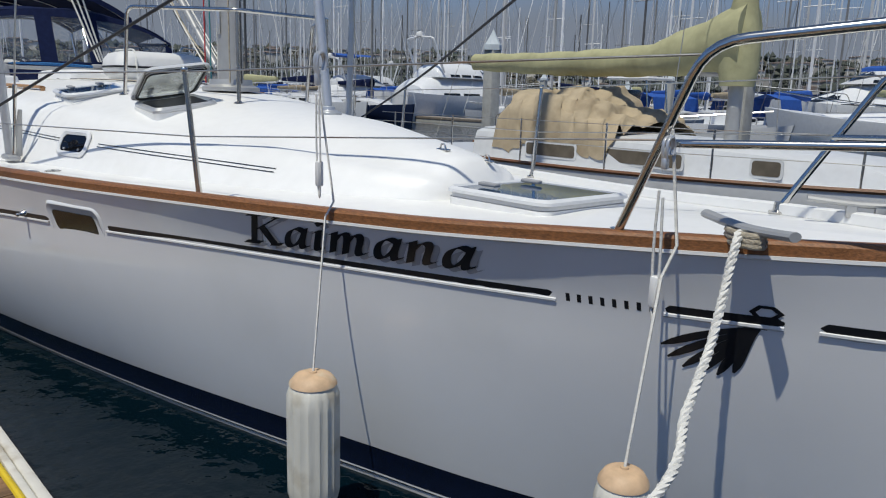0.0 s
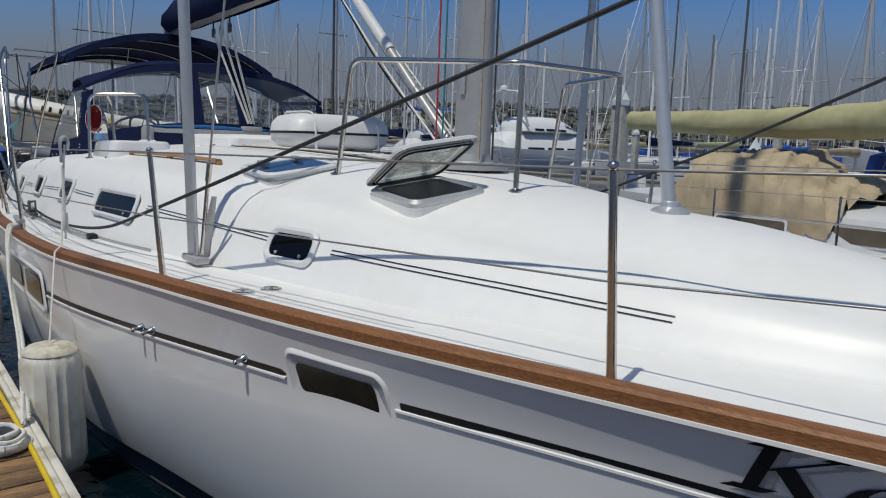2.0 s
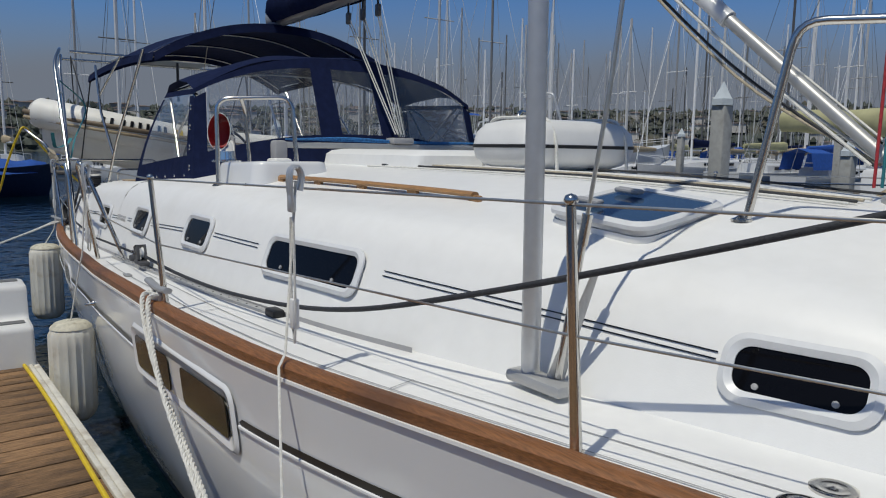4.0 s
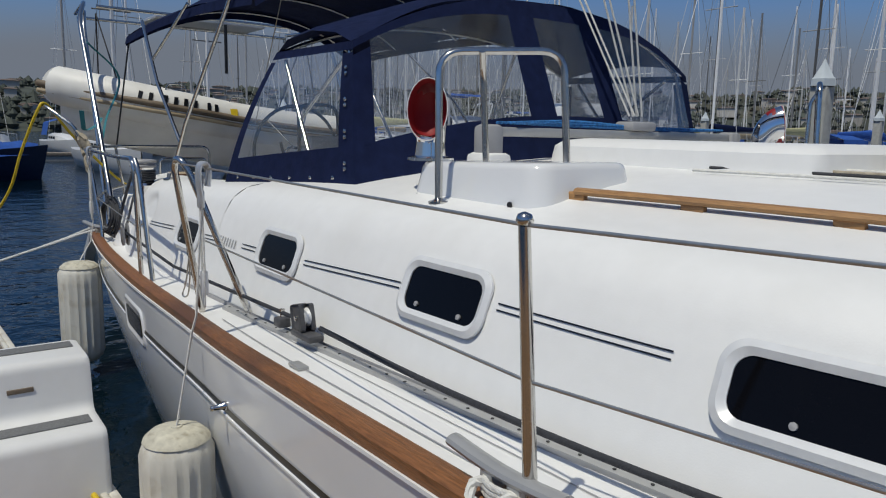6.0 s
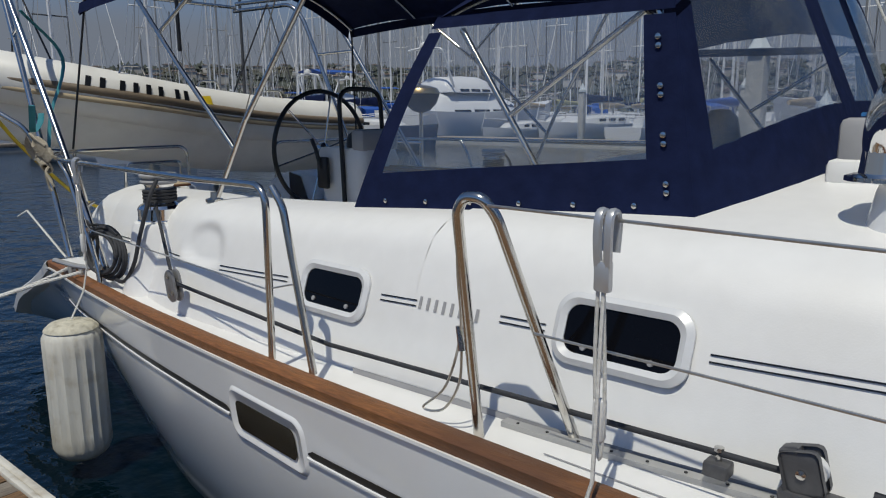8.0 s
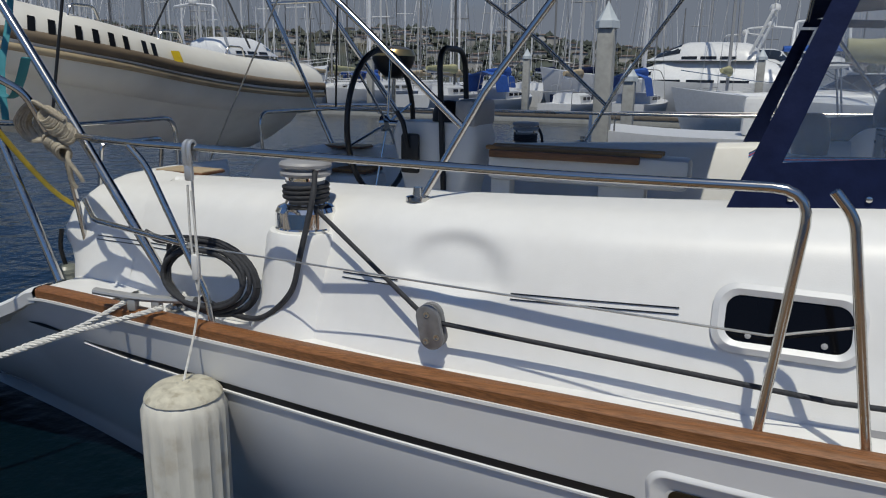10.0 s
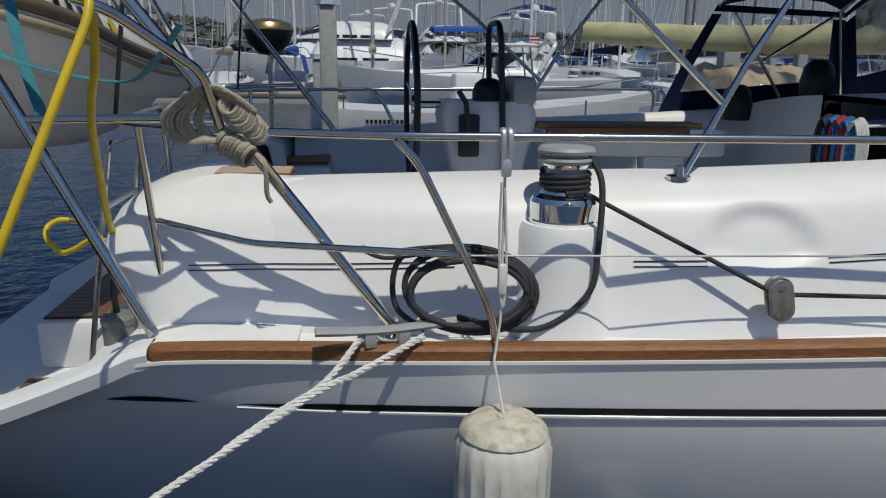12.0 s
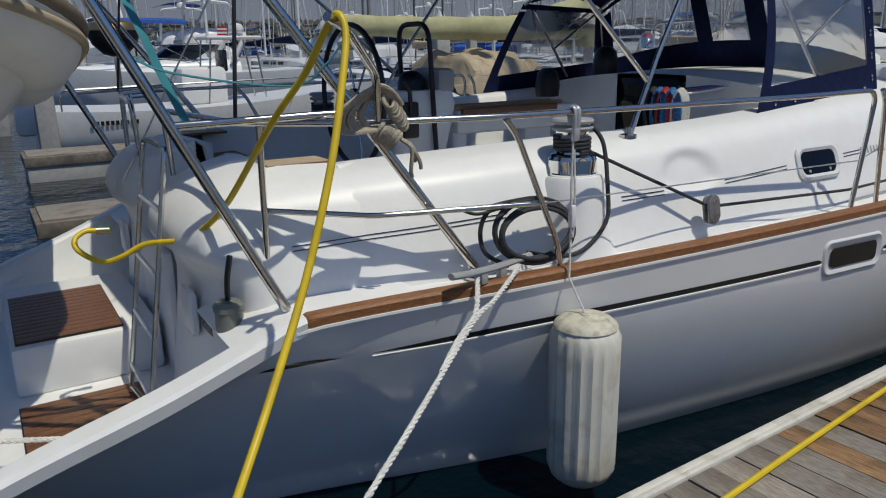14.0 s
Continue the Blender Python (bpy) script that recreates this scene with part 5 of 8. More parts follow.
    part("stop_pin", lathe(bmesh.new(), ((0.008, 0), (0.008, 0.025), (0.012, 0.027), (0.012, 0.036), (0, 0.038)), (5.63, side * 1.835, 1.236), 8), STEEL, stop)
    bm = bmesh.new()
    xs = [4.3 + 4.3 * k / 50 for k in range(51)]
    skin(bm, [[(x, side * (BASE(x) + 0.012 - o), deck_z(x) + z) for o, z in ((0.0, 0.010), (0.002, 0.030))] for x in xs])
    part("coachroof_seam", bm, PLASTIC_GREY, yacht)
# sea hood, traveller with blue lines
bm = bmesh.new()
rows = []
for z, inset in ((1.80, 0), (1.93, 0.02), (1.955, 0.05), (1.965, 0.12)):
    rows.append([(6.35 + px, py, z + 0.02 * (0.4 - abs(py))) for px, py in rounded(1.35 - 2 * inset, 1.0 - 2 * inset, 0.09)])
made = skin(bm, rows, closed=True)
bm.faces.new(made[-1][::-1])
part("sea_hood", bm, DECK, yacht, "white companionway sea hood")
trav = part("traveller", block(bmesh.new(), (5.60, -0.78, 1.965), (5.67, 1.15, 2.01), 0.012), ALUMINIUM, yacht, "grey mainsheet traveller")
for y in (-0.80, 1.15):
    part("traveller_end", block(bmesh.new(), (5.575, y - 0.05, 1.87), (5.695, y + 0.05, 2.02), 0.025), PLASTIC_GREY, trav)
    part("traveller_foot", block(bmesh.new(), (5.55, y - 0.07, 1.80), (5.73, y + 0.07, 1.89), 0.025), DECK, trav)
for k in range(5):
    pts = smooth([(5.62 + 0.012 * k, -0.74 + 0.02 * k, 2.03), (5.63, -0.2, 2.025 + 0.012 * (k % 3)), (5.63, 0.5, 2.02 + 0.01 * (k % 2)), (5.63, 1.08, 2.03)])
    tube("traveller_line", pts, 0.0075, ROPE_BLUE, trav, "blue flecked control line", 6, 0)
part("traveller_car", block(bmesh.new(), (5.57, 0.15, 2.01), (5.70, 0.35, 2.06), 0.015), PLASTIC_GREY, trav)
for k in range(3):
    top_block = Vector((5.22 + 0.24 * k, 0.0, 3.03))
    car_end = Vector((5.63, 0.22 + 0.03 * k, 2.09))
    for o in (-0.018, 0.018):
        tube("mainsheet", [car_end + Vector((o, 0, 0)), top_block + Vector((o, 0, 0))], 0.0055, ROPE_WHITE, yacht, n=6, bend=0)
    sheet_block = part("sheet_block", block(bmesh.new(), top_block + Vector((-0.03, -0.016, -0.045)), top_block + Vector((0.03, 0.016, 0.05)), 0.014), DARK_CAST, yacht, "dark mainsheet block")
    tube("block_strop", [top_block + Vector((0, 0, 0.04)), top_block + Vector((0, 0, 0.16))], 0.009, BLACK, sheet_block, bend=0)
for x, y in ((10.03, -1.40), (10.03, -1.53)):
    part("deck_filler", lathe(bmesh.new(), ((0.05, 0), (0.05, 0.006), (0.04, 0.009), (0.03, 0.006), (0.012, 0.006), (0, 0.010)), (x, y, deck_z(x) + 0.006), 18), STEEL, yacht, "round stainless deck filler cap")
part("deck_plate", block(bmesh.new(), (6.02, -1.99, 1.175), (6.10, -1.95, 1.186), 0.003), ALUMINIUM, yacht)
for x, y in ((12.33, -0.06), (12.50, 0.10)):
    eye = part("pad_eye", block(bmesh.new(), (x - 0.045, y - 0.016, roof_z(x, y) - 0.006), (x + 0.045, y + 0.016, roof_z(x, y) + 0.006), 0.004), STEEL, yacht, "stainless pad eye")
    tube("eye_loop", [(x - 0.025, y, roof_z(x, y)), (x - 0.012, y, roof_z(x, y) + 0.03), (x + 0.012, y, roof_z(x, y) + 0.03), (x + 0.025, y, roof_z(x, y))], 0.005, STEEL, eye, n=6, bend=0.012)

# ---- dodger and bimini ----
def arch_z(y, half, edge, crown, power=2.4):
    return edge + (crown - edge) * (1 - min(1.0, abs(y) / half) ** power)


dodger = part("dodger", (lambda b: (skin(b, [[(x, y * w, arch_z(y, 1.0, e, c) + 0.012 * math.sin(9 * y + 5 * x)) for y in (k / 14 for k in range(-14, 15))] for x, w, e, c in ((4.16, 1.19, 2.42, 2.66), (4.4, 1.235, 2.46, 2.72), (4.75, 1.26, 2.47, 2.75), (5.02, 1.27, 2.45, 2.735), (5.18, 1.275, 2.40, 2.70))]), b)[1])(bmesh.new()), NAVY, yacht, "navy canvas dodger with clear windows", 70)


def front(s, f):
    """A point of the dodger's front: s from -1 (starboard) to 1, f from 0 (deck) to 1 (roof)."""
    y = 1.335 * s
    low = Vector((5.56 - 0.23 * abs(s) ** 3, y, roof_z(5.4, y) - 0.01))
    high = Vector((5.20 + 0.0 * s, 1.275 * s, arch_z(s, 1.0, 2.39, 2.70)))
    return low.lerp(high, f)


def flank(side, s, f):
    """A point of the dodger's flank: s from 0 (aft edge) to 1 (front corner)."""
    low = Vector((3.87, side * 1.415, 1.635)).lerp(front(side, 0.0), s)
    high = Vector((4.16, side * 1.19, 2.42)).lerp(Vector((5.20, side * 1.275, 2.39)), s)
    out = 0.035 * math.sin(math.pi * f) * (1 - s ** 3)
    return low.lerp(high, f) + Vector((0, side * out, 0))


def panel(name, fn, s0, s1, f0, f1, mat, ns=10, nf=8, label="", lift=0.0):
    """A panel of the dodger; f0 and f1 may be functions of s."""
    g0, g1 = (f if callable(f) else (lambda s, f=f: f) for f in (f0, f1))
    rows = []
    for i in range(ns + 1):
        s = s0 + (s1 - s0) * i / ns
        rows.append([fn(s, g0(s) + (g1(s) - g0(s)) * k / nf) for k in range(nf + 1)])
    bm = bmesh.new()
    skin(bm, rows)
    ob = part(name, bm, mat, dodger, label, 70)
    if mat is VINYL:
        ob.visible_shadow = False
    return ob


wave = lambda s: 0.92 - 0.03 * math.cos(3 * s)
panel("front_apron", front, -1, 1, 0, 0.27, NAVY, 24, 4, "navy canvas apron")
panel("front_brow", front, -1, 1, wave, 1.0, NAVY, 24, 3)
for a, b in ((-1.0, -0.93), (-0.28, -0.14), (0.14, 0.26), (0.93, 1.0)):
    panel("front_band", front, a, b, 0.26, 0.9, NAVY, 2, 8)
for a, b in ((-0.93, -0.28), (-0.14, 0.14), (0.26, 0.93)):
    panel("clear_window", front, a, b, 0.265, wave, VINYL, 8, 6, "clear vinyl window")
for side in (-1, 1):
    fl = lambda s, f, side=side: flank(side, s, f)
    panel("side_apron", fl, 0, 1, 0, lambda s: 0.20 + 0.08 * s, NAVY, 12, 4, "navy canvas side apron")
    panel("side_brow", fl, 0, 1, 0.94, 1.0, NAVY, 12, 2)
    panel("side_edge", fl, 0, 0.07, 0.2, 0.92, NAVY, 2, 8)
    panel("side_edge", fl, 0.90, 1.0, 0.25, 0.92, NAVY, 2, 8)
    panel("clear_window", fl, 0.07, 0.90, lambda s: 0.20 + 0.08 * s, 0.945, VINYL, 8, 6, "clear vinyl side window")
    for k in range(4):
        for d in (0.0, 0.04):
            q = fl(0.945, 0.12 + 0.22 * k + d) + Vector((0, side * 0.004, 0))
            part("snap", lathe(bmesh.new(), ((0.011, 0), (0.010, 0.004), (0.004, 0.006), (0, 0.006)), turn=Matrix.Translation(q) @ pose(0, 0, 0, 90 if side < 0 else -90), n=8), STEEL, dodger)
    for k in range(6):
        q = fl(0.12 + 0.15 * k, 0.06) + Vector((0, side * 0.004, 0))
        part("snap", lathe(bmesh.new(), ((0.011, 0), (0.010, 0.004), (0.004, 0.006), (0, 0.006)), turn=Matrix.Translation(q) @ pose(0, 0, 0, 90 if side < 0 else -90), n=8), STEEL, dodger)
    # frame inside the canvas
    tube("dodger_frame", [(4.75, side * 1.26, 1.78), (4.30, side * 1.20, 2.36)], 0.0125, STEEL, dodger, "stainless dodger frame", 8, 0)
    tube("dodger_frame", [(4.56, side * 1.235, 2.03), (5.08, side * 1.22, 2.36)], 0.0115, STEEL, dodger, n=8, bend=0)
for x, w, e, c in ((4.17, 1.175, 2.41, 2.645), (5.14, 1.255, 2.39, 2.69)):
    tube("dodger_bow", [(x, y * w, arch_z(y, 1.0, e, c)) for y in (k / 12 for k in range(-12, 13))], 0.0125, STEEL, dodger, n=8, bend=0)
for side in (-1, 1):
    tube("dodger_bow", [(5.14, side * 1.255, 2.39), (5.28, side * 1.31, 1.75)], 0.0125, STEEL, dodger, n=8, bend=0)

def bim_z(x, y):
    return arch_z(y, 1.22, 2.84, 3.20, 2.2) - 0.05 * ((x - 2.3) / 1.5) ** 2


bm = bmesh.new()
skin(bm, [[(0.85 + 3.05 * i / 16, 1.22 * k / 12, bim_z(0.85 + 3.05 * i / 16, 1.22 * k / 12) + 0.012 * math.sin(i * 0.8)) for k in range(-12, 13)] for i in range(17)])
for s in (-1, 1):
    skin(bm, [[(0.85 + 3.05 * i / 16, s * 1.22, bim_z(0.85 + 3.05 * i / 16, 1.22)), (0.85 + 3.05 * i / 16, s * 1.235, bim_z(0.85 + 3.05 * i / 16, 1.22) - 0.07)] for i in range(17)])
for x in (0.85, 3.9):
    skin(bm, [[(x, 1.22 * k / 12, bim_z(x, 1.22 * k / 12)), (x + (0.02 if x > 2 else -0.02), 1.22 * k / 12, bim_z(x, 1.22 * k / 12) - 0.08)] for k in range(-12, 13)])
bimini = part("bimini", bm, NAVY, yacht, "navy canvas bimini over the cockpit", 60)
for side in (-1, 1):
    tube("bimini_leg", [(2.79, side * 1.43, 1.57), (3.03, side * 1.38, 2.0), (3.62, side * 1.24, 2.84)], 0.0135, STEEL, bimini, "stainless bimini leg", 8, 0)
    tube("bimini_leg", [(2.95, side * 1.395, 1.87), (2.46, side * 1.40, 2.3), (1.72, side * 1.30, 2.84)], 0.0135, STEEL, bimini, n=8, bend=0)
    tube("bimini_leg", [(2.20, side * 1.36, 2.49), (2.75, side * 1.25, 2.86)], 0.0115, STEEL, bimini, n=8, bend=0)
    tube("bimini_strap", [(0.9, side * 1.2, 2.82), (0.78, side * 1.33, 1.80)], 0.008, BLACK, bimini, n=6, bend=0)
    part("bimini_foot", lathe(bmesh.new(), ((0.045, 0), (0.045, 0.014), (0.02, 0.02), (0.018, 0.05), (0, 0.05)), (2.79, side * 1.43, 1.592), 14), STEEL, bimini)
for x in (0.9, 1.72, 2.75, 3.62):
    tube("bimini_bow", [(x, 1.2 * k / 10, bim_z(x, 1.2 * k / 10) - 0.02) for k in range(-10, 11)], 0.0125, STEEL, bimini, n=8, bend=0)
part("solar_panel", block(bmesh.new(), (-1.35, -0.55, 3.20), (-0.55, 0.75, 3.235), 0.006), FRAME_GREY, yacht, "grey framed solar panel on the arch")
for x in (-1.1, -0.1):
    tube("arch_crossbar", [(x, -1.27, 3.18), (x, 1.27, 3.18)], 0.018, STEEL, yacht, n=10, bend=0)

# ---- winch, clutch and control lines ----
for side in (-1, 1):
    cx, cy = 2.34, side * 1.50
    part("winch_pedestal", lathe(bmesh.new(), ((0.235, 0), (0.195, 0.12), (0.172, 0.25), (0.158, 0.36), (0.145, 0.385), (0, 0.385)), (cx, cy, 1.07), 28), DECK, yacht, "white moulded winch pedestal")
    winch = part("winch", lathe(bmesh.new(), ((0.124, 0), (0.126, 0.010), (0.122, 0.016), (0.122, 0.075), (0.112, 0.092), (0.086, 0.104), (0.070, 0.13), (0.072, 0.19), (0.085, 0.215), (0.088, 0.222), (0.088, 0.232), (0.07, 0.236), (0.086, 0.24), (0.086, 0.256), (0.05, 0.268), (0.02, 0.268), (0, 0.26)), (cx, cy, 1.455), 32), CHROME, yacht, "chrome sheet winch with black drum", 30)
    part("winch_drum", lathe(bmesh.new(), ((0.0725, 0.105), (0.0735, 0.16), (0.0755, 0.19), (0.0, 0.19)), (cx, cy, 1.4555), 28), PLASTIC_GREY, winch)
    part("winch_top", lathe(bmesh.new(), ((0.074, 0.188), (0.074, 0.205), (0.096, 0.212), (0.100, 0.222), (0.096, 0.230), (0.082, 0.234), (0.082, 0.240), (0.100, 0.246), (0.102, 0.256), (0.094, 0.266), (0.05, 0.270)), (cx, cy, 1.4555), 28), PLASTIC_GREY, winch)
    turns = [(cx + 0.084 * math.cos(a), cy + 0.084 * math.sin(a), 1.575 + 0.018 * a / 6.283) for a in (0.45 * k for k in range(-4, 50))]
    sheet = part("sheet_on_winch", sweep(bmesh.new(), turns, 0.0095, 8), ROPE_BLACK, yacht, "charcoal sheet wound on the winch", 60)
    part("sheet_lead", sweep(bmesh.new(), [(cx + 0.06, cy + side * 0.06, 1.565), (3.0, side * 1.80, 1.262), (3.02, side * 1.805, 1.26), (4.2, side * 1.835, 1.215), (5.8, side * 1.835, 1.262)], 0.0085, 8), ROPE_BLACK, yacht, "charcoal sheet leading forward", 60)
    part("sheet_tail", sweep(bmesh.new(), smooth([(cx + 0.075, cy + side * 0.05, 1.69), (cx + 0.10, cy + side * 0.11, 1.60), (cx + 0.08, cy + side * 0.17, 1.40), (cx + 0.05, cy + side * 0.20, 1.25), (cx - 0.08, cy + side * 0.20, 1.135), (cx - 0.22, cy + side * 0.19, 1.12), (cx - 0.40, cy + side * 0.17, 1.16)]), 0.011, 8), ROPE_BLACK, yacht, "charcoal sheet tail", 60)
    # cheek block for the sheet
    m = pose(3.016, side * 1.79, 1.245, 90 * (1 if side < 0 else -1), 0, 0) @ pose(0, 0, 0, 0, 0, 12)
    bm = plate(bmesh.new(), rounded(0.085, 0.155, 0.042, 8), m @ Matrix.Translation((0, 0, -0.005)), 0.012, 0.004)
    plate(bm, rounded(0.085, 0.155, 0.042, 8), m @ Matrix.Translation((0, 0, 0.026)), 0.012, 0.004)
    cheek = part("cheek_block", bm, CAST_GREY, yacht, "grey aluminium foot block")
    part("cheek_sheave", lathe(bmesh.new(), ((0.0, 0.004), (0.036, 0.004), (0.030, 0.016), (0.036, 0.028), (0, 0.028)), turn=m, n=16), BLACK, cheek)
    for px, py in ((0, 0.045), (-0.02, -0.045), (0.02, -0.035)):
        part("cheek_bolt", lathe(bmesh.new(), ((0.011, 0), (0.011, 0.003), (0.006, 0.003), (0, 0.001)), turn=m @ Matrix.Translation((px, py, 0.038)), n=10), STEEL, cheek)

# ---- cockpit ----
steer = thing("steering_pedestal", (2.3, 0, 0.86), "grey steering pedestal with black wheel and guard", "steering pedestal")
bm = bmesh.new()
rows = [[(2.30 + px, py, z) for px, py in rounded(w, d, 0.05)] for z, w, d in ((0.86, 0.34, 0.34), (1.25, 0.30, 0.30), (1.50, 0.42, 0.34), (1.72, 0.52, 0.36), (1.80, 0.48, 0.32))]
made = skin(bm, rows, closed=True)
bm.faces.new(made[-1][::-1])
part("pedestal", bm, PLASTIC, steer, "off-white moulded pedestal")
part("compass", lathe(bmesh.new(), ((0.09, 0), (0.09, 0.05), (0.075, 0.09), (0.04, 0.115), (0, 0.12)), (2.32, 0, 1.80), 18), BLACK, steer)
part("instrument_pod", block(bmesh.new(), (2.42, -0.17, 1.78), (2.55, 0.17, 1.93), 0.03), PLASTIC_GREY, steer)
part("throttle", block(bmesh.new(), (2.13, -0.235, 1.52), (2.24, -0.20, 1.74), 0.015), BLACK, steer)
part("throttle_lever", sweep(bmesh.new(), [(2.18, -0.235, 1.66), (2.16, -0.26, 1.80), (2.12, -0.26, 1.86)], 0.014, 8), BLACK, steer)
part("guard", sweep(bmesh.new(), bent([(2.40, -0.20, 1.0), (2.34, -0.19, 2.20), (2.34, 0.19, 2.20), (2.40, 0.20, 1.0)], 0.12), 0.016, 10), BLACK, steer, "black pedestal guard")
bm = bmesh.new()
sweep(bm, [(1.90, 0.42 * math.cos(a), 1.775 + 0.42 * math.sin(a)) for a in (2 * math.pi * k / 48 for k in range(49))], 0.0165, 8, caps=False)
wheel = part("wheel", bm, BLACK, steer, "black leather-bound steering wheel")
for k in range(6):
    a = math.pi * k / 3 + 0.26
    part("spoke", sweep(bmesh.new(), [(1.93, 0, 1.775), (1.90, 0.41 * math.cos(a), 1.775 + 0.41 * math.sin(a))], 0.007, 6), STEEL, wheel)
part("hub", lathe(bmesh.new(), ((0.05, 0), (0.05, 0.03), (0.02, 0.05), (0.02, 0.16), (0, 0.16)), turn=pose(1.90, 0, 1.775, 0, 90, 0), n=14), STEEL, wheel)
table = thing("cockpit_table", (3.1, 0, 0.86), "white cockpit table with folded teak leaves", "table")
part("table_box", block(bmesh.new(), (2.60, -0.11, 1.50), (3.66, 0.11, 1.66), 0.03), PLASTIC, table)
part("table_leg", block(bmesh.new(), (3.20, -0.06, 0.87), (3.45, 0.06, 1.52), 0.03), PLASTIC, table)
part("table_front_leg", block(bmesh.new(), (2.60, -0.05, 0.87), (2.72, 0.05, 1.52), 0.02), PLASTIC, table)
for s in (-1, 1):
    part("table_leaf", block(bmesh.new(), (2.62, s * 0.13 - 0.018, 1.628), (3.42, s * 0.13 + 0.018, 1.668), 0.006), TEAK_DARK, table, "varnished teak leaf edge")
    part("table_fiddle", block(bmesh.new(), (2.58, s * 0.06 - 0.025, 1.662), (3.52, s * 0.06 + 0.025, 1.685), 0.006), TEAK_PALE, table)
# sheets hanging in coils by the companionway
for k, (mat_k, dy) in enumerate(((ROPE_BLUE, 0.0), (ROPE_RED, 0.06), (ROPE_BLUE, 0.11), (ROPE_WHITE, -0.07), (ROPE_BLACK, 0.17))):
    bm = bmesh.new()
    for j in range(5):
        w = 0.05 + 0.006 * j
        pts = [(3.93 + 0.008 * j, -0.70 + dy + w * math.cos(a), 1.60 + 0.15 * math.sin(a) + 0.005 * j) for a in (2 * math.pi * i / 18 for i in range(19))]
        sweep(bm, pts, 0.0075, 6, caps=False)
    sweep(bm, smooth([(3.95, -0.70 + dy, 1.73), (4.2, -0.72 + dy, 1.745), (4.48, -0.7 + dy * 0.6, 1.76)]), 0.0075, 6)
    whole("coiled_line", bm, mat_k, ("blue" if mat_k is ROPE_BLUE else "red" if mat_k is ROPE_RED else "white" if mat_k is ROPE_WHITE else "charcoal") + " control line hung in a coil in the cockpit", "coiled line", "coiled lines in the cockpit")
part("line_shelf", block(bmesh.new(), (3.90, -1.16, 1.2), (4.50, -0.60, 1.50), 0.04), DECK, yacht)
for s, y in ((1, 0.95), (1, 0.62)):
    whole("winch_cover", lathe(bmesh.new(), ((0.10, 0), (0.11, 0.10), (0.09, 0.20), (0.05, 0.24), (0, 0.245)), (4.25 if y > 0.8 else 4.62, y, roof_z(4.6, y) - 0.01 if y < 0.8 else 1.63), 16), BLACK, "black fabric winch cover", "winch cover", "covered winches")

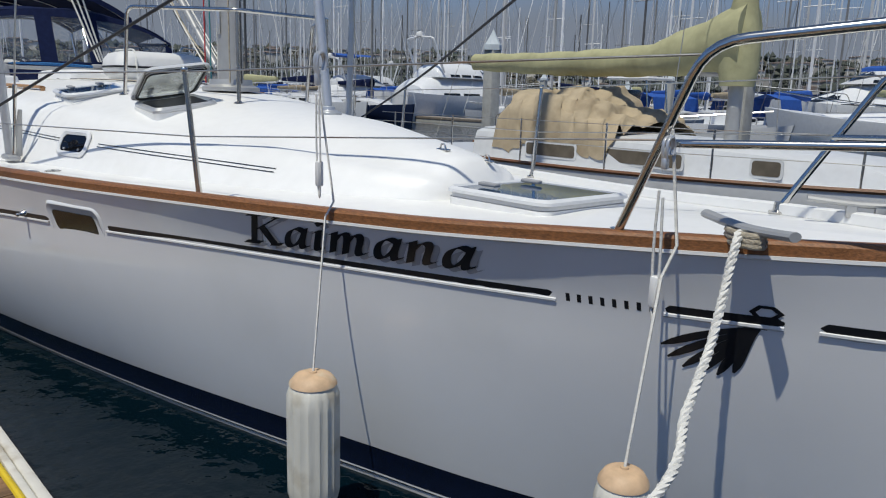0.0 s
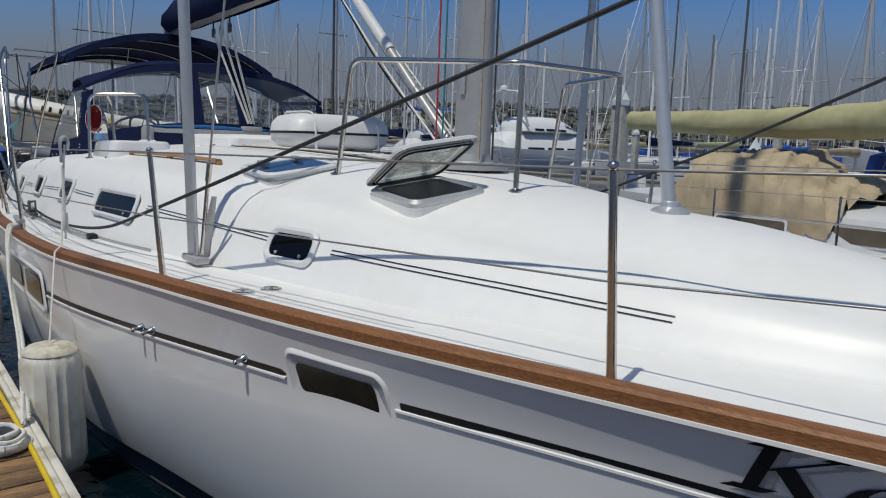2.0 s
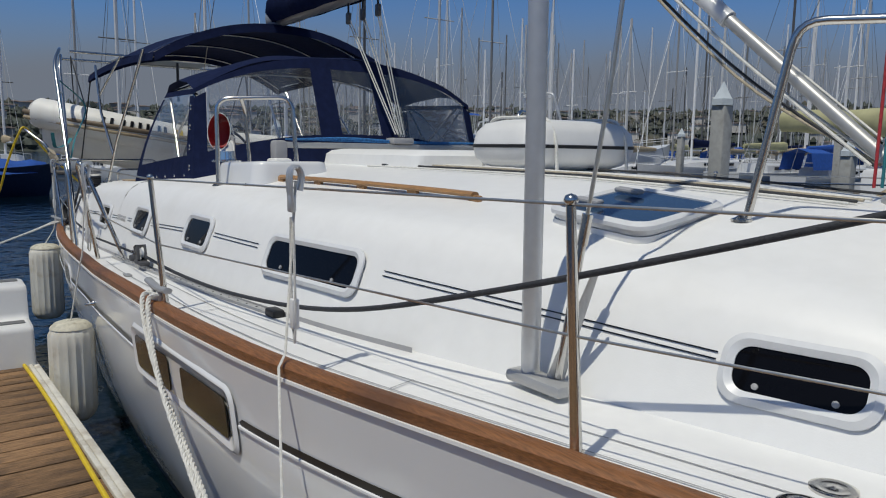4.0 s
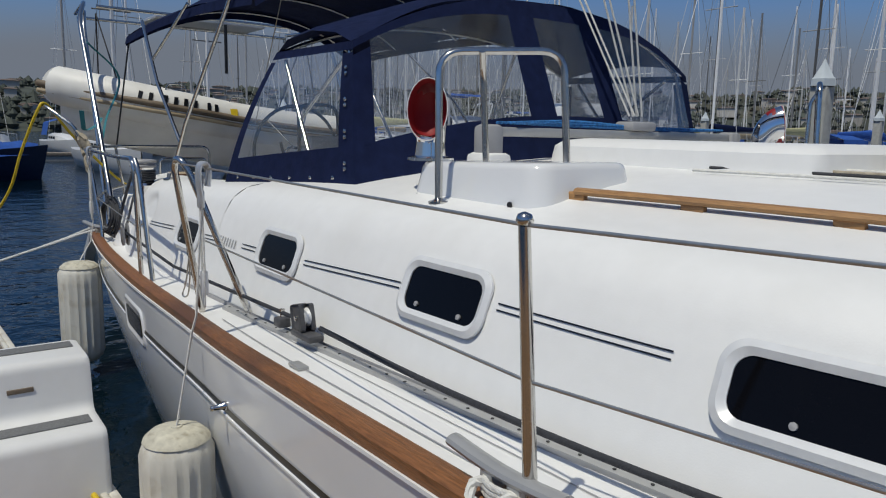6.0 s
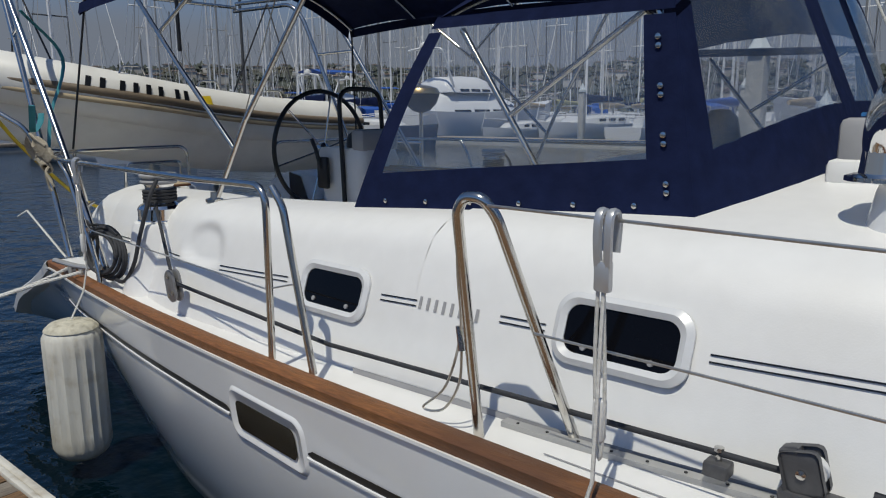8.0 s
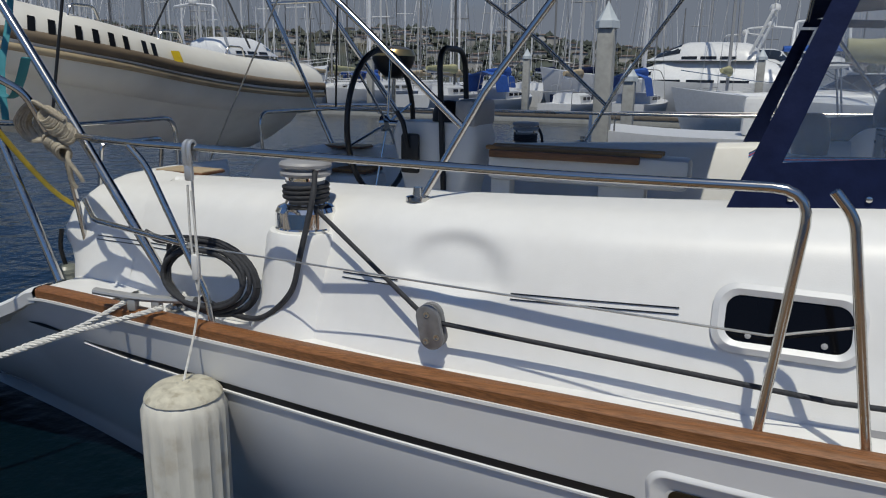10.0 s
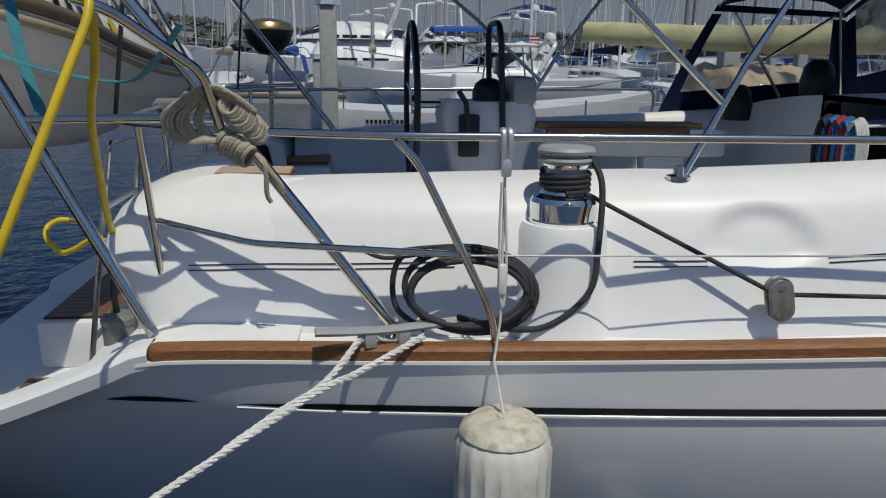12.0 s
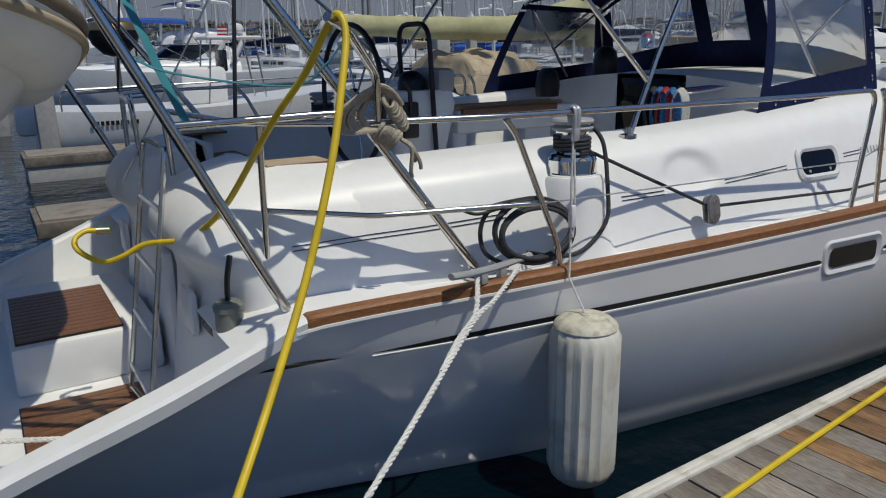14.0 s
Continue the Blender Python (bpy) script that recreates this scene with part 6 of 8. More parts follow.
# ---- fenders ----
def fender(x, y, top, r, length, end_mat, label, hang, cap_label, lean=(0, 0), hook=None, size=0.8):
    """A ribbed cylindrical fender on its line; hang: the points of the line from the fender's top upward."""
    f = thing("fender", (x, y, top - length), label, "fender", "fenders along the hull")
    n, rows = 60, []
    prof = [(0.0, 0.30), (0.012, 0.62), (0.04, 0.88), (0.085, 1.0)] + [(0.085 + (length - 0.17) * k / 8, 1.0) for k in range(1, 8)] + [(length - 0.085, 1.0), (length - 0.04, 0.90), (length - 0.012, 0.70), (length, 0.35)]
    for d, k in prof:
        rib = 1.0 if 0.05 < d < length - 0.05 else 0.0
        rows.append([(x + lean[0] * d + r * k * (1 + rib * 0.03 * math.cos(18 * a)) * math.cos(a), y + lean[1] * d + r * k * (1 + rib * 0.03 * math.cos(18 * a)) * math.sin(a), top - d) for a in (2 * math.pi * j / n for j in range(n))])
    bm = bmesh.new()
    made = skin(bm, rows, closed=True)
    bm.faces.new(made[-1][::-1])
    part("fender_body", bm, FENDER, f, "ribbed off-white vinyl")
    bm = bmesh.new()
    rows = [[(x + r * k * math.cos(a), y + r * k * math.sin(a), top + z) for a in (2 * math.pi * j / 28 for j in range(28))] for k, z in ((0.93, -0.040), (0.90, -0.030), (0.72, -0.006), (0.50, 0.004), (0.16, 0.006), (0.14, 0.012), (0.02, 0.012))]
    skin(bm, rows, closed=True)
    part("fender_cap", bm, end_mat, f, cap_label)
    part("fender_line", sweep(bmesh.new(), [(x, y, top), *hang], 0.005, 6), ROPE_WHITE, f, "thin braided fender line", 60)
    if hook:
        hx, hy, hz = hook
        bm = bmesh.new()
        for o in (-0.013 * size, 0.013 * size):
            sweep(bm, smooth([(hx + o * 0.7, hy - 0.012, hz - 0.15 * size), (hx + o, hy - 0.022, hz - 0.05 * size), (hx + o, hy - 0.018, hz + 0.008), (hx + o, hy + 0.004, hz + 0.018), (hx + o, hy + 0.018, hz - 0.01), (hx + o, hy + 0.012, hz - 0.07 * size)]), 0.0085 * size, 8, flat=1.3)
        block(bm, (hx - 0.020 * size, hy - 0.026, hz - 0.155 * size), (hx + 0.020 * size, hy - 0.004, hz - 0.085 * size), 0.007)
        part("fender_hook", bm, FRAME_GREY, f, "grey plastic lifeline hook")
        part("fender_line_loop", sweep(bmesh.new(), smooth([(hx - 0.012, hy - 0.014, hz - 0.14), (hx - 0.014, hy - 0.014, hz - 0.30), (hx - 0.008, hy - 0.014, hz - 0.45)]), 0.0045, 6), ROPE_WHITE, f)
        part("fender_adjuster", block(bmesh.new(), (hx - 0.014, hy - 0.024, hz - 0.50), (hx + 0.014, hy + 0.004, hz - 0.40), 0.008), PLASTIC, f)
        part("fender_line_loop", sweep(bmesh.new(), smooth([(hx, hy - 0.01, hz - 0.16), (hx + 0.012, hy - 0.012, hz - 0.40), (hx + 0.006, hy - 0.012, hz - 0.54), (hx - 0.006, hy - 0.012, hz - 0.50)]), 0.0045, 6), ROPE_WHITE, f)
    return f


WORN = "ribbed white cylinder fender, worn, hanging from the lifeline"
fender(14.10, -0.84, 0.70, 0.085, 0.58, FENDER_END, WORN, [(14.08, -0.70, 1.28), (14.08, -0.63, 1.37), (14.06, -0.68, 1.72)], "tan weathered end", hook=(14.06, -0.69, 1.68), size=0.5)
fender(12.83, -1.16, 0.685, 0.105, 0.60, FENDER_END, WORN, [(12.72, -1.03, 1.30), (12.72, -0.99, 1.36), (12.70, -1.06, 1.92)], "tan weathered end", hook=(12.74, -1.06, 1.93), size=0.7)
fender(8.80, -2.14, 0.795, 0.15, 0.72, FENDER_OLD, WORN, [(8.62, -2.07, 1.27), (8.58, -2.03, 1.30), (8.61, -2.00, 1.86)], "grey stained end", (0.02, 0.02), hook=(8.61, -2.00, 1.885))
fender(5.46, -2.21, 0.80, 0.14, 0.68, FENDER_OLD, WORN, [(5.45, -2.135, 1.18), (5.46, -2.12, 1.24), (5.45, -2.075, 1.78)], "grey stained end", hook=(5.45, -2.07, 1.82), size=1.0)
fender(2.06, -1.935, 0.915, 0.153, 0.80, FENDER_OLD, WORN, [(2.04, -1.84, 1.07), (2.06, -1.82, 1.2), (2.06, -1.815, 1.77)], "cream stained end", hook=(2.06, -1.815, 1.79))

# ---- mooring lines ----
def mooring(points, r, label):
    return whole("mooring_line", laid_rope(points, r), ROPE_WHITE, label, "mooring line", "mooring lines", angle=60)


mooring(smooth([(14.21, -0.50, 1.415), (14.232, -0.560, 1.405), (14.244, -0.620, 1.287), (14.269, -0.720, 1.124), (14.302, -0.880, 0.972), (14.380, -1.120, 0.849), (14.30, -1.7, 0.60), (14.26, -2.2, 0.47)]), 0.0145, "white twisted mooring line from the bow cleat to the dock")
mooring(smooth([(7.21, -2.09, 1.285), (7.24, -2.16, 1.25), (7.62, -2.20, 1.02), (8.35, -2.22, 0.72), (9.05, -2.28, 0.48)]), 0.012, "white twisted spring line from the midship cleat to the dock")
mooring(smooth([(7.30, -2.09, 1.285), (7.33, -2.155, 1.25), (7.70, -2.21, 1.00), (8.4, -2.24, 0.70), (9.10, -2.31, 0.48)]), 0.012, "white twisted spring line from the midship cleat to the dock")
mooring(smooth([(1.62, -1.74, 1.13), (1.50, -1.90, 1.04), (1.36, -1.985, 0.985), (1.22, -2.085, 0.925)]), 0.0115, "white twisted tail spliced into the stern line")
mooring(smooth([(1.82, -1.76, 1.13), (1.60, -1.88, 1.06), (1.45, -1.94, 1.01), (0.90, -2.30, 0.80), (0.11, -2.78, 0.50), (0.0, -2.86, 0.46)]), 0.0115, "white twisted stern line from the quarter cleat to the dock")
bm = bmesh.new()
for k in range(3):
    ring = [(14.22 + 0.07 * math.cos(a), -0.485 + 0.045 * math.sin(a) - 0.03 * math.cos(a), 1.388 + 0.015 * k) for a in (2 * math.pi * i / 18 for i in range(19))]
    sweep(bm, ring, 0.011, 6, caps=False)
whole("wound_rope", bm, ROPE_TAN, "weathered rope wound on the bow cleat", "rope", angle=60)
bm = bmesh.new()
for k in range(3):
    sweep(bm, [(7.25 + 0.05 * math.cos(a), -2.09 + 0.03 * math.sin(a), 1.262 + 0.011 * k) for a in (2 * math.pi * i / 16 for i in range(17))], 0.008, 6, caps=False)
whole("wound_rope", bm, ROPE_WHITE, "white rope wound on the midship cleat", "rope", angle=60)
mooring([(0.2, -0.95, 0.45), (-2.5, -0.6, 1.0), (-6.0, 0.4, 0.5)], 0.012, "pale blue-white line stretched aft from the stern")
mooring([(14.75, 0.34, 1.48), (15.1, 0.9, 1.2), (15.6, 3.2, 0.5)], 0.016, "white twisted mooring line from the port bow cleat")

# loose coil on the dock at the end of the spring line
rng = random.Random(31)
coil = thing("rope_coil", (9.3, -2.4, 0.455), "white mooring rope coiled loosely on the dock", "rope coil")
for k in range(7):
    w = 0.15 - 0.014 * k + rng.uniform(-0.015, 0.015)
    cx, cy = 9.30 + rng.uniform(-0.04, 0.04), -2.40 + rng.uniform(-0.03, 0.03)
    part("rope_turn", sweep(bmesh.new(), [(cx + w * math.cos(a), cy + 0.8 * w * math.sin(a), 0.464 + 0.011 * k + 0.004 * math.sin(3 * a + k)) for a in (2 * math.pi * i / 20 for i in range(21))], 0.0125, 6, caps=False), ROPE_WHITE, coil, angle=60)

# coil of rope hung on the stern rail, and the black shore cable
rng = random.Random(4)


def bundled(points):
    c = Vector((1.27, -1.70, 1.80))
    return [c + (Vector(p) - c) * 0.72 for p in points]


coil = thing("rope_coil", (1.19, -1.68, 1.66), "weathered beige rope bundle lashed round the stern rail", "rope coil")
arm = (Vector((1.345, -1.69, 1.80)), Vector((1.23, -1.75, 1.93)))
for k in range(13):
    # wraps round the tube, then long bights that droop aft
    c = arm[0].lerp(arm[1], k / 13) + Vector((-0.02, 0.01, -0.02))
    r = 0.036 + rng.uniform(0, 0.014)
    pts = [c + Vector((r * math.cos(a) * 0.9, 0.6 * r * math.sin(a + 0.5), r * math.sin(a) * 1.1)) for a in (2 * math.pi * i / 14 for i in range(15))]
    part("rope_turn", sweep(bmesh.new(), bundled(pts), 0.0085, 6, caps=False), ROPE_TAN, coil, angle=60)
for k in range(11):
    j = rng.uniform(-0.012, 0.012)
    reach, rise_z = 0.15 + 0.007 * k + j, 0.045 + 0.006 * k
    pts = smooth([(1.31 + j, -1.70, 1.87), (1.24, -1.71 - 0.004 * k, 1.885 + rise_z * 0.5), (1.14, -1.70 - 0.006 * k, 1.865 + rise_z), (1.30 - reach * 1.5, -1.69 - 0.004 * k, 1.85 + j), (1.315 - reach * 1.45, -1.685, 1.785 - 0.004 * k), (1.17 + j, -1.68 - 0.004 * k, 1.745 + 0.3 * j), (1.24 + j, -1.685, 1.72)])
    part("rope_turn", sweep(bmesh.new(), bundled(pts), 0.0085, 6), ROPE_TAN, coil, angle=60)
for k in range(8):
    c = Vector((1.18 + 0.014 * k, -1.69, 1.74 - 0.008 * k + rng.uniform(-0.008, 0.008)))
    pts = [c + Vector((0.028 * math.cos(a), 0.04 * math.sin(a), 0.042 * math.cos(a + 0.7))) for a in (2 * math.pi * i / 14 for i in range(15))]
    part("lashing", sweep(bmesh.new(), bundled(pts), 0.0085, 6, caps=False), ROPE_TAN, coil, angle=60)
for px, pz in ((1.345, 1.63), (1.37, 1.60), (1.33, 1.57)):
    part("rope_end", sweep(bmesh.new(), smooth([(1.30, -1.69, 1.72), (1.33, -1.72, 1.69), (px, -1.71, pz + 0.03), (px + 0.01, -1.70, pz)]), 0.0085, 6), ROPE_TAN, coil, angle=60)
cable = thing("cable_coil", (2.0, -1.69, 1.10), "black cable hung in oval loops at the stern", "cable coil")
rng = random.Random(21)
for k in range(5):
    w, h = 0.232 - 0.010 * k + rng.uniform(-0.006, 0.006), 0.145 - 0.009 * k + rng.uniform(-0.006, 0.006)
    cx, cz, lean = 1.985 + rng.uniform(-0.012, 0.012), 1.255 + rng.uniform(-0.008, 0.008), rng.uniform(-0.12, 0.05)
    pts = [(cx + w * math.cos(a), -1.665 - 0.010 * k + 0.02 * math.sin(a), cz + h * math.sin(a) + lean * w * math.cos(a)) for a in (2 * math.pi * i / 30 for i in range(31))]
    part("cable_loop", sweep(bmesh.new(), pts, 0.010, 7, caps=False), ROPE_BLACK, cable, angle=60)
for dz in (0.0, 0.022):
    part("cable_loop", sweep(bmesh.new(), smooth([(2.12, -1.66, 1.37 - dz), (2.0, -1.655, 1.405 - dz), (1.84, -1.64, 1.40 - dz), (1.70, -1.63, 1.385 - dz), (1.62, -1.62, 1.40 - dz * 0.5)]), 0.0075, 7), ROPE_BLACK, cable, angle=60)
part("cable_tail", sweep(bmesh.new(), smooth([(1.86, -1.66, 1.38), (1.76, -1.63, 1.37), (1.725, -1.61, 1.28), (1.74, -1.63, 1.18), (1.83, -1.68, 1.12)]), 0.0105, 7), ROPE_BLACK, cable, angle=60)
bm = sweep(bmesh.new(), smooth([(0.4, -1.38, 2.05), (0.55, -1.45, 1.98), (0.9, -1.62, 1.93), (1.02, -1.66, 2.0), (1.10, -1.68, 2.10)]), 0.02, 6, flat=0.2)
whole("webbing_strap", bm, TEAL, "teal webbing strap tied to the arch", "strap", angle=60)
bm = sweep(bmesh.new(), smooth([(0.55, -1.50, 2.75), (0.42, -1.2, 2.45), (0.50, -1.35, 2.05), (0.58, -1.42, 1.80)]), 0.018, 6, flat=0.2)
whole("webbing_strap", bm, TEAL, "teal webbing strap tied to the arch", "strap", angle=60)
# stub of rail tube that holds the hose
tube("hose_hanger", [(1.20, -1.70, 1.80), (1.17, -1.76, 1.96), (0.98, -1.93, 2.12), (0.90, -1.97, 2.15)], 0.016, STEEL, yacht, "short stainless davit arm", 10, 0.05)
bm = sweep(bmesh.new(), smooth([(0.324, -0.62, 1.287), (0.273, -0.62, 1.289), (0.227, -0.64, 1.262), (0.234, -0.68, 1.218), (0.31, -0.75, 1.173), (0.385, -0.80, 1.195), (0.486, -0.86, 1.252), (0.623, -1.0, 1.286), (0.71, -1.3, 1.455), (0.81, -1.65, 1.805), (0.887, -1.80, 1.978), (0.928, -1.90, 2.118), (0.942, -1.96, 2.158), (0.947, -2.0, 2.098), (0.898, -2.06, 1.949), (0.811, -2.14, 1.709), (0.678, -2.22, 1.403), (0.51, -2.35, 1.145), (0.354, -2.50, 0.968), (0.14, -2.66, 0.68), (0.02, -2.76, 0.50), (-0.4, -2.80, 0.478), (-1.4, -2.78, 0.478), (-3.0, -2.85, 0.478)]), 0.0125, 8)
hose = thing("water_hose", (0.02, -2.76, 0.46), "yellow rubber water hose hung over the stern rail", "hose")
part("tube", bm, YELLOW, hose, "yellow rubber tube", 60)
part("coupling", sweep(bmesh.new(), [(0.318, -0.62, 1.287), (0.372, -0.62, 1.282)], 0.017, 10), BRASS, hose, "brass end coupling")

# ---- liferaft and grill ----
raft = thing("liferaft_canister", (7.45, 0.23, 1.80), "white liferaft canister lashed on the coachroof", "liferaft")
for z0, z1 in ((1.855, 1.99), (2.0, 2.15)):
    bm = bmesh.new()
    rows = []
    top = z1 > 2.05
    for k, (z, inset) in enumerate(((z0, 0.0), (z0 + (z1 - z0) * 0.5, 0.012), (z0 + (z1 - z0) * 0.85, 0.05), (z1, 0.13)) if top else ((z0, 0.12), (z0 + 0.03, 0.05), (z0 + 0.07, 0.012), (z1, 0.0))):
        rows.append([(7.45 + px, 0.23 + py, z) for px, py in rounded(0.62 - 2 * inset, 0.92 - 2 * inset, 0.14, 7)])
    made = skin(bm, rows, closed=True)
    bm.faces.new(made[-1][::-1])
    bm.faces.new(made[0])
    part("canister_half", bm, PLASTIC, raft, "white glassfibre shell")
part("canister_seam", (lambda b: (skin(b, [[(7.45 + px, 0.23 + py, z) for px, py in rounded(0.625, 0.925, 0.14, 7)] for z in (1.985, 2.005)], closed=True), b)[1])(bmesh.new()), BLACK, raft)
for y in (-0.06, 0.52):
    part("lashing", sweep(bmesh.new(), bent([(7.78, y, 1.86), (7.765, y, 2.05), (7.66, y + 0.02, 2.165), (7.24, y - 0.03, 2.165), (7.135, y, 2.05), (7.12, y, 1.86)], 0.06), 0.010, 6), ROPE_WHITE, raft, "white lashing")
    part("cradle", block(bmesh.new(), (7.15, y - 0.03, 1.80), (7.75, y + 0.03, 1.862), 0.01), FRAME_GREY, raft)
grill = thing("kettle_grill", (0.92, 2.1, 1.0), "round brass and black kettle grill on a rail post", "grill")
part("bowl", lathe(bmesh.new(), ((0.03, -0.17), (0.09, -0.15), (0.16, -0.08), (0.19, 0.0), (0.195, 0.02)), (0.92, 2.1, 2.20), 28), BLACK, grill, "black bowl")
part("lid", lathe(bmesh.new(), ((0.197, 0.02), (0.195, 0.035), (0.17, 0.075), (0.10, 0.10), (0.02, 0.108), (0, 0.108)), (0.92, 2.1, 2.20), 28), BRASS, grill, "brassy lid")
part("post", sweep(bmesh.new(), [(0.92, 2.1, 1.0), (0.92, 2.1, 2.05)], 0.02, 10), STEEL, grill)
part("arm", sweep(bmesh.new(), [(0.92, 2.1, 1.72), (1.02, 1.62, 1.75)], 0.013, 8), STEEL, grill)

# ---- dinghy on the arch ----
din = thing("inflatable_dinghy", (-0.45, 0, 1.6), "grey-white inflatable dinghy slung across the stern arch", "dinghy")


def dinghy_line(f, side):
    """Centre of a tube: f from 0 (stern, port) to 1 (bow, starboard); the bow turns inward and up."""
    y = 1.75 - 3.35 * f
    turn_in = max(0.0, (f - 0.62) / 0.38)
    x = -0.42 + side * 0.62 * math.cos(turn_in * math.pi / 2) ** 0.8
    z = 1.93 + 0.40 * f**2 + 0.05 * f
    return Vector((x, y, z))


for side in (-1, 1):
    fs = [k / 28 for k in range(29)]
    part("dinghy_tube", sweep(bmesh.new(), [dinghy_line(f, side) for f in fs], 0.215, 24, taper=0.20), DINGHY, din, "plump inflated tube", 60)
    for dz, r in ((0.02, 0.026), (-0.05, 0.018)):
        line = [dinghy_line(f, side) + Vector((side * 0.205 * math.cos(max(0.0, (f - 0.62) / 0.38) * math.pi / 2), -0.20 * math.sin(max(0.0, (f - 0.62) / 0.38) * math.pi / 2), dz)) for f in fs]
        part("rub_strake", sweep(bmesh.new(), line, r, 8, flat=1.3), DINGHY_TAPE if r > 0.02 else TAN, din, "brown rubbing strake", 60)
    for f in (0.3, 0.5, 0.7):
        c = dinghy_line(f, side) + Vector((side * 0.06, 0, 0.205))
        part("grab_handle", sweep(bmesh.new(), bent([c + Vector((0, -0.11, -0.01)), c + Vector((0, -0.08, 0.06)), c + Vector((0, 0.08, 0.06)), c + Vector((0, 0.11, -0.01))], 0.03), 0.008, 6), STEEL, din)
bm = bmesh.new()
rows = []
for k in range(17):
    f = k / 16
    a, b = dinghy_line(f, -1), dinghy_line(f, 1)
    rows.append([a + Vector((0, 0, -0.14)), a.lerp(b, 0.12) + Vector((0, 0, -0.30)), a.lerp(b, 0.3) + Vector((0, 0, -0.44)), a.lerp(b, 0.5) + Vector((0, 0, -0.55 + 0.06 * f)), a.lerp(b, 0.7) + Vector((0, 0, -0.44)), a.lerp(b, 0.88) + Vector((0, 0, -0.30)), b + Vector((0, 0, -0.14))])
skin(bm, rows)
part("dinghy_bottom", bm, DINGHY, din, "grey glassfibre bottom", 70)
part("dinghy_transom", block(bmesh.new(), (-0.86, 1.52, 1.62), (0.02, 1.58, 2.10), 0.02), PLASTIC, din)
bm = bmesh.new()
for k in range(8):
    f = 0.775 - 0.0235 * k - (0.01 if k > 1 else 0) - (0.012 if k > 5 else 0)
    d = (dinghy_line(f - 0.004, 1) - dinghy_line(f + 0.004, 1)).normalized()
    nrm = Vector((1, 0, 0.42)).normalized()
    tin = max(0.0, (f - 0.62) / 0.38) * math.pi / 2
    nrm = Vector((math.cos(tin), -math.sin(tin), 0.42)).normalized()
    v = nrm.cross(d).normalized()
    c = dinghy_line(f, 1) + nrm * 0.213
    bm = bmesh.new()
    skin(bm, [[c + d * u + v * w + nrm * 0.004 for w in (-0.05, 0.05)] for u in (-0.02, 0.02)])
    part("number_bar", bm, BLACK_LINE, din)
f = 0.53
c = dinghy_line(f, 1) + Vector((1, 0, 0.42)).normalized() * 0.214
part("sticker", (lambda b: (skin(b, [[c + Vector((0.003, -u, w * 0.9 - 0.0)) + Vector((-0.4 * w, 0, 0)) for w in (-0.04, 0.04)] for u in (-0.04, 0.04)]), b)[1])(bmesh.new()), YELLOW, din, "small yellow sticker")
for side in (-1, 1):
    for y in (-1.1, 1.1):
        part("sling", sweep(bmesh.new(), [(-0.42, y * 1.1, 3.15), (-0.42 + side * 0.55, y, 2.25)], 0.008, 6), ROPE_BLACK, din)
part("tackle", sweep(bmesh.new(), [(-0.42, 0.2, 3.18), (-0.42, 0.2, 2.62)], 0.02, 6), BLACK, din)

# ---- other boats ----
def boat_hull(bm, length, beam, free, sheer=0.25, stern=0.75, rake=0.6):
    rows = []
    for k in range(15):
        f = k / 14
        x = -length / 2 + length * f
        b = beam / 2 * (stern + (1 - stern) * math.sin(math.pi * min(1, f * 1.25)) if f < 0.5 else max(0.02, 1 - ((f - 0.5) / 0.5) ** 2.4))
        top = free + sheer * (f - 0.3) ** 2 * 2
        xr = rake * max(0, f - 0.6)
        half = [(x + xr, -b, top), (x + xr * 0.6, -b * 0.97, top * 0.55), (x, -b * 0.80, 0.05), (x, -b * 0.4, -0.3)]
        rows.append(half + [(p, -q, r) for p, q, r in reversed(half)])
    made = skin(bm, rows)
    bm.faces.new(made[0])
    for a, b in zip(made, made[1:]):
        bm.faces.new((a[0], a[-1], b[-1], b[0]))
    return bm


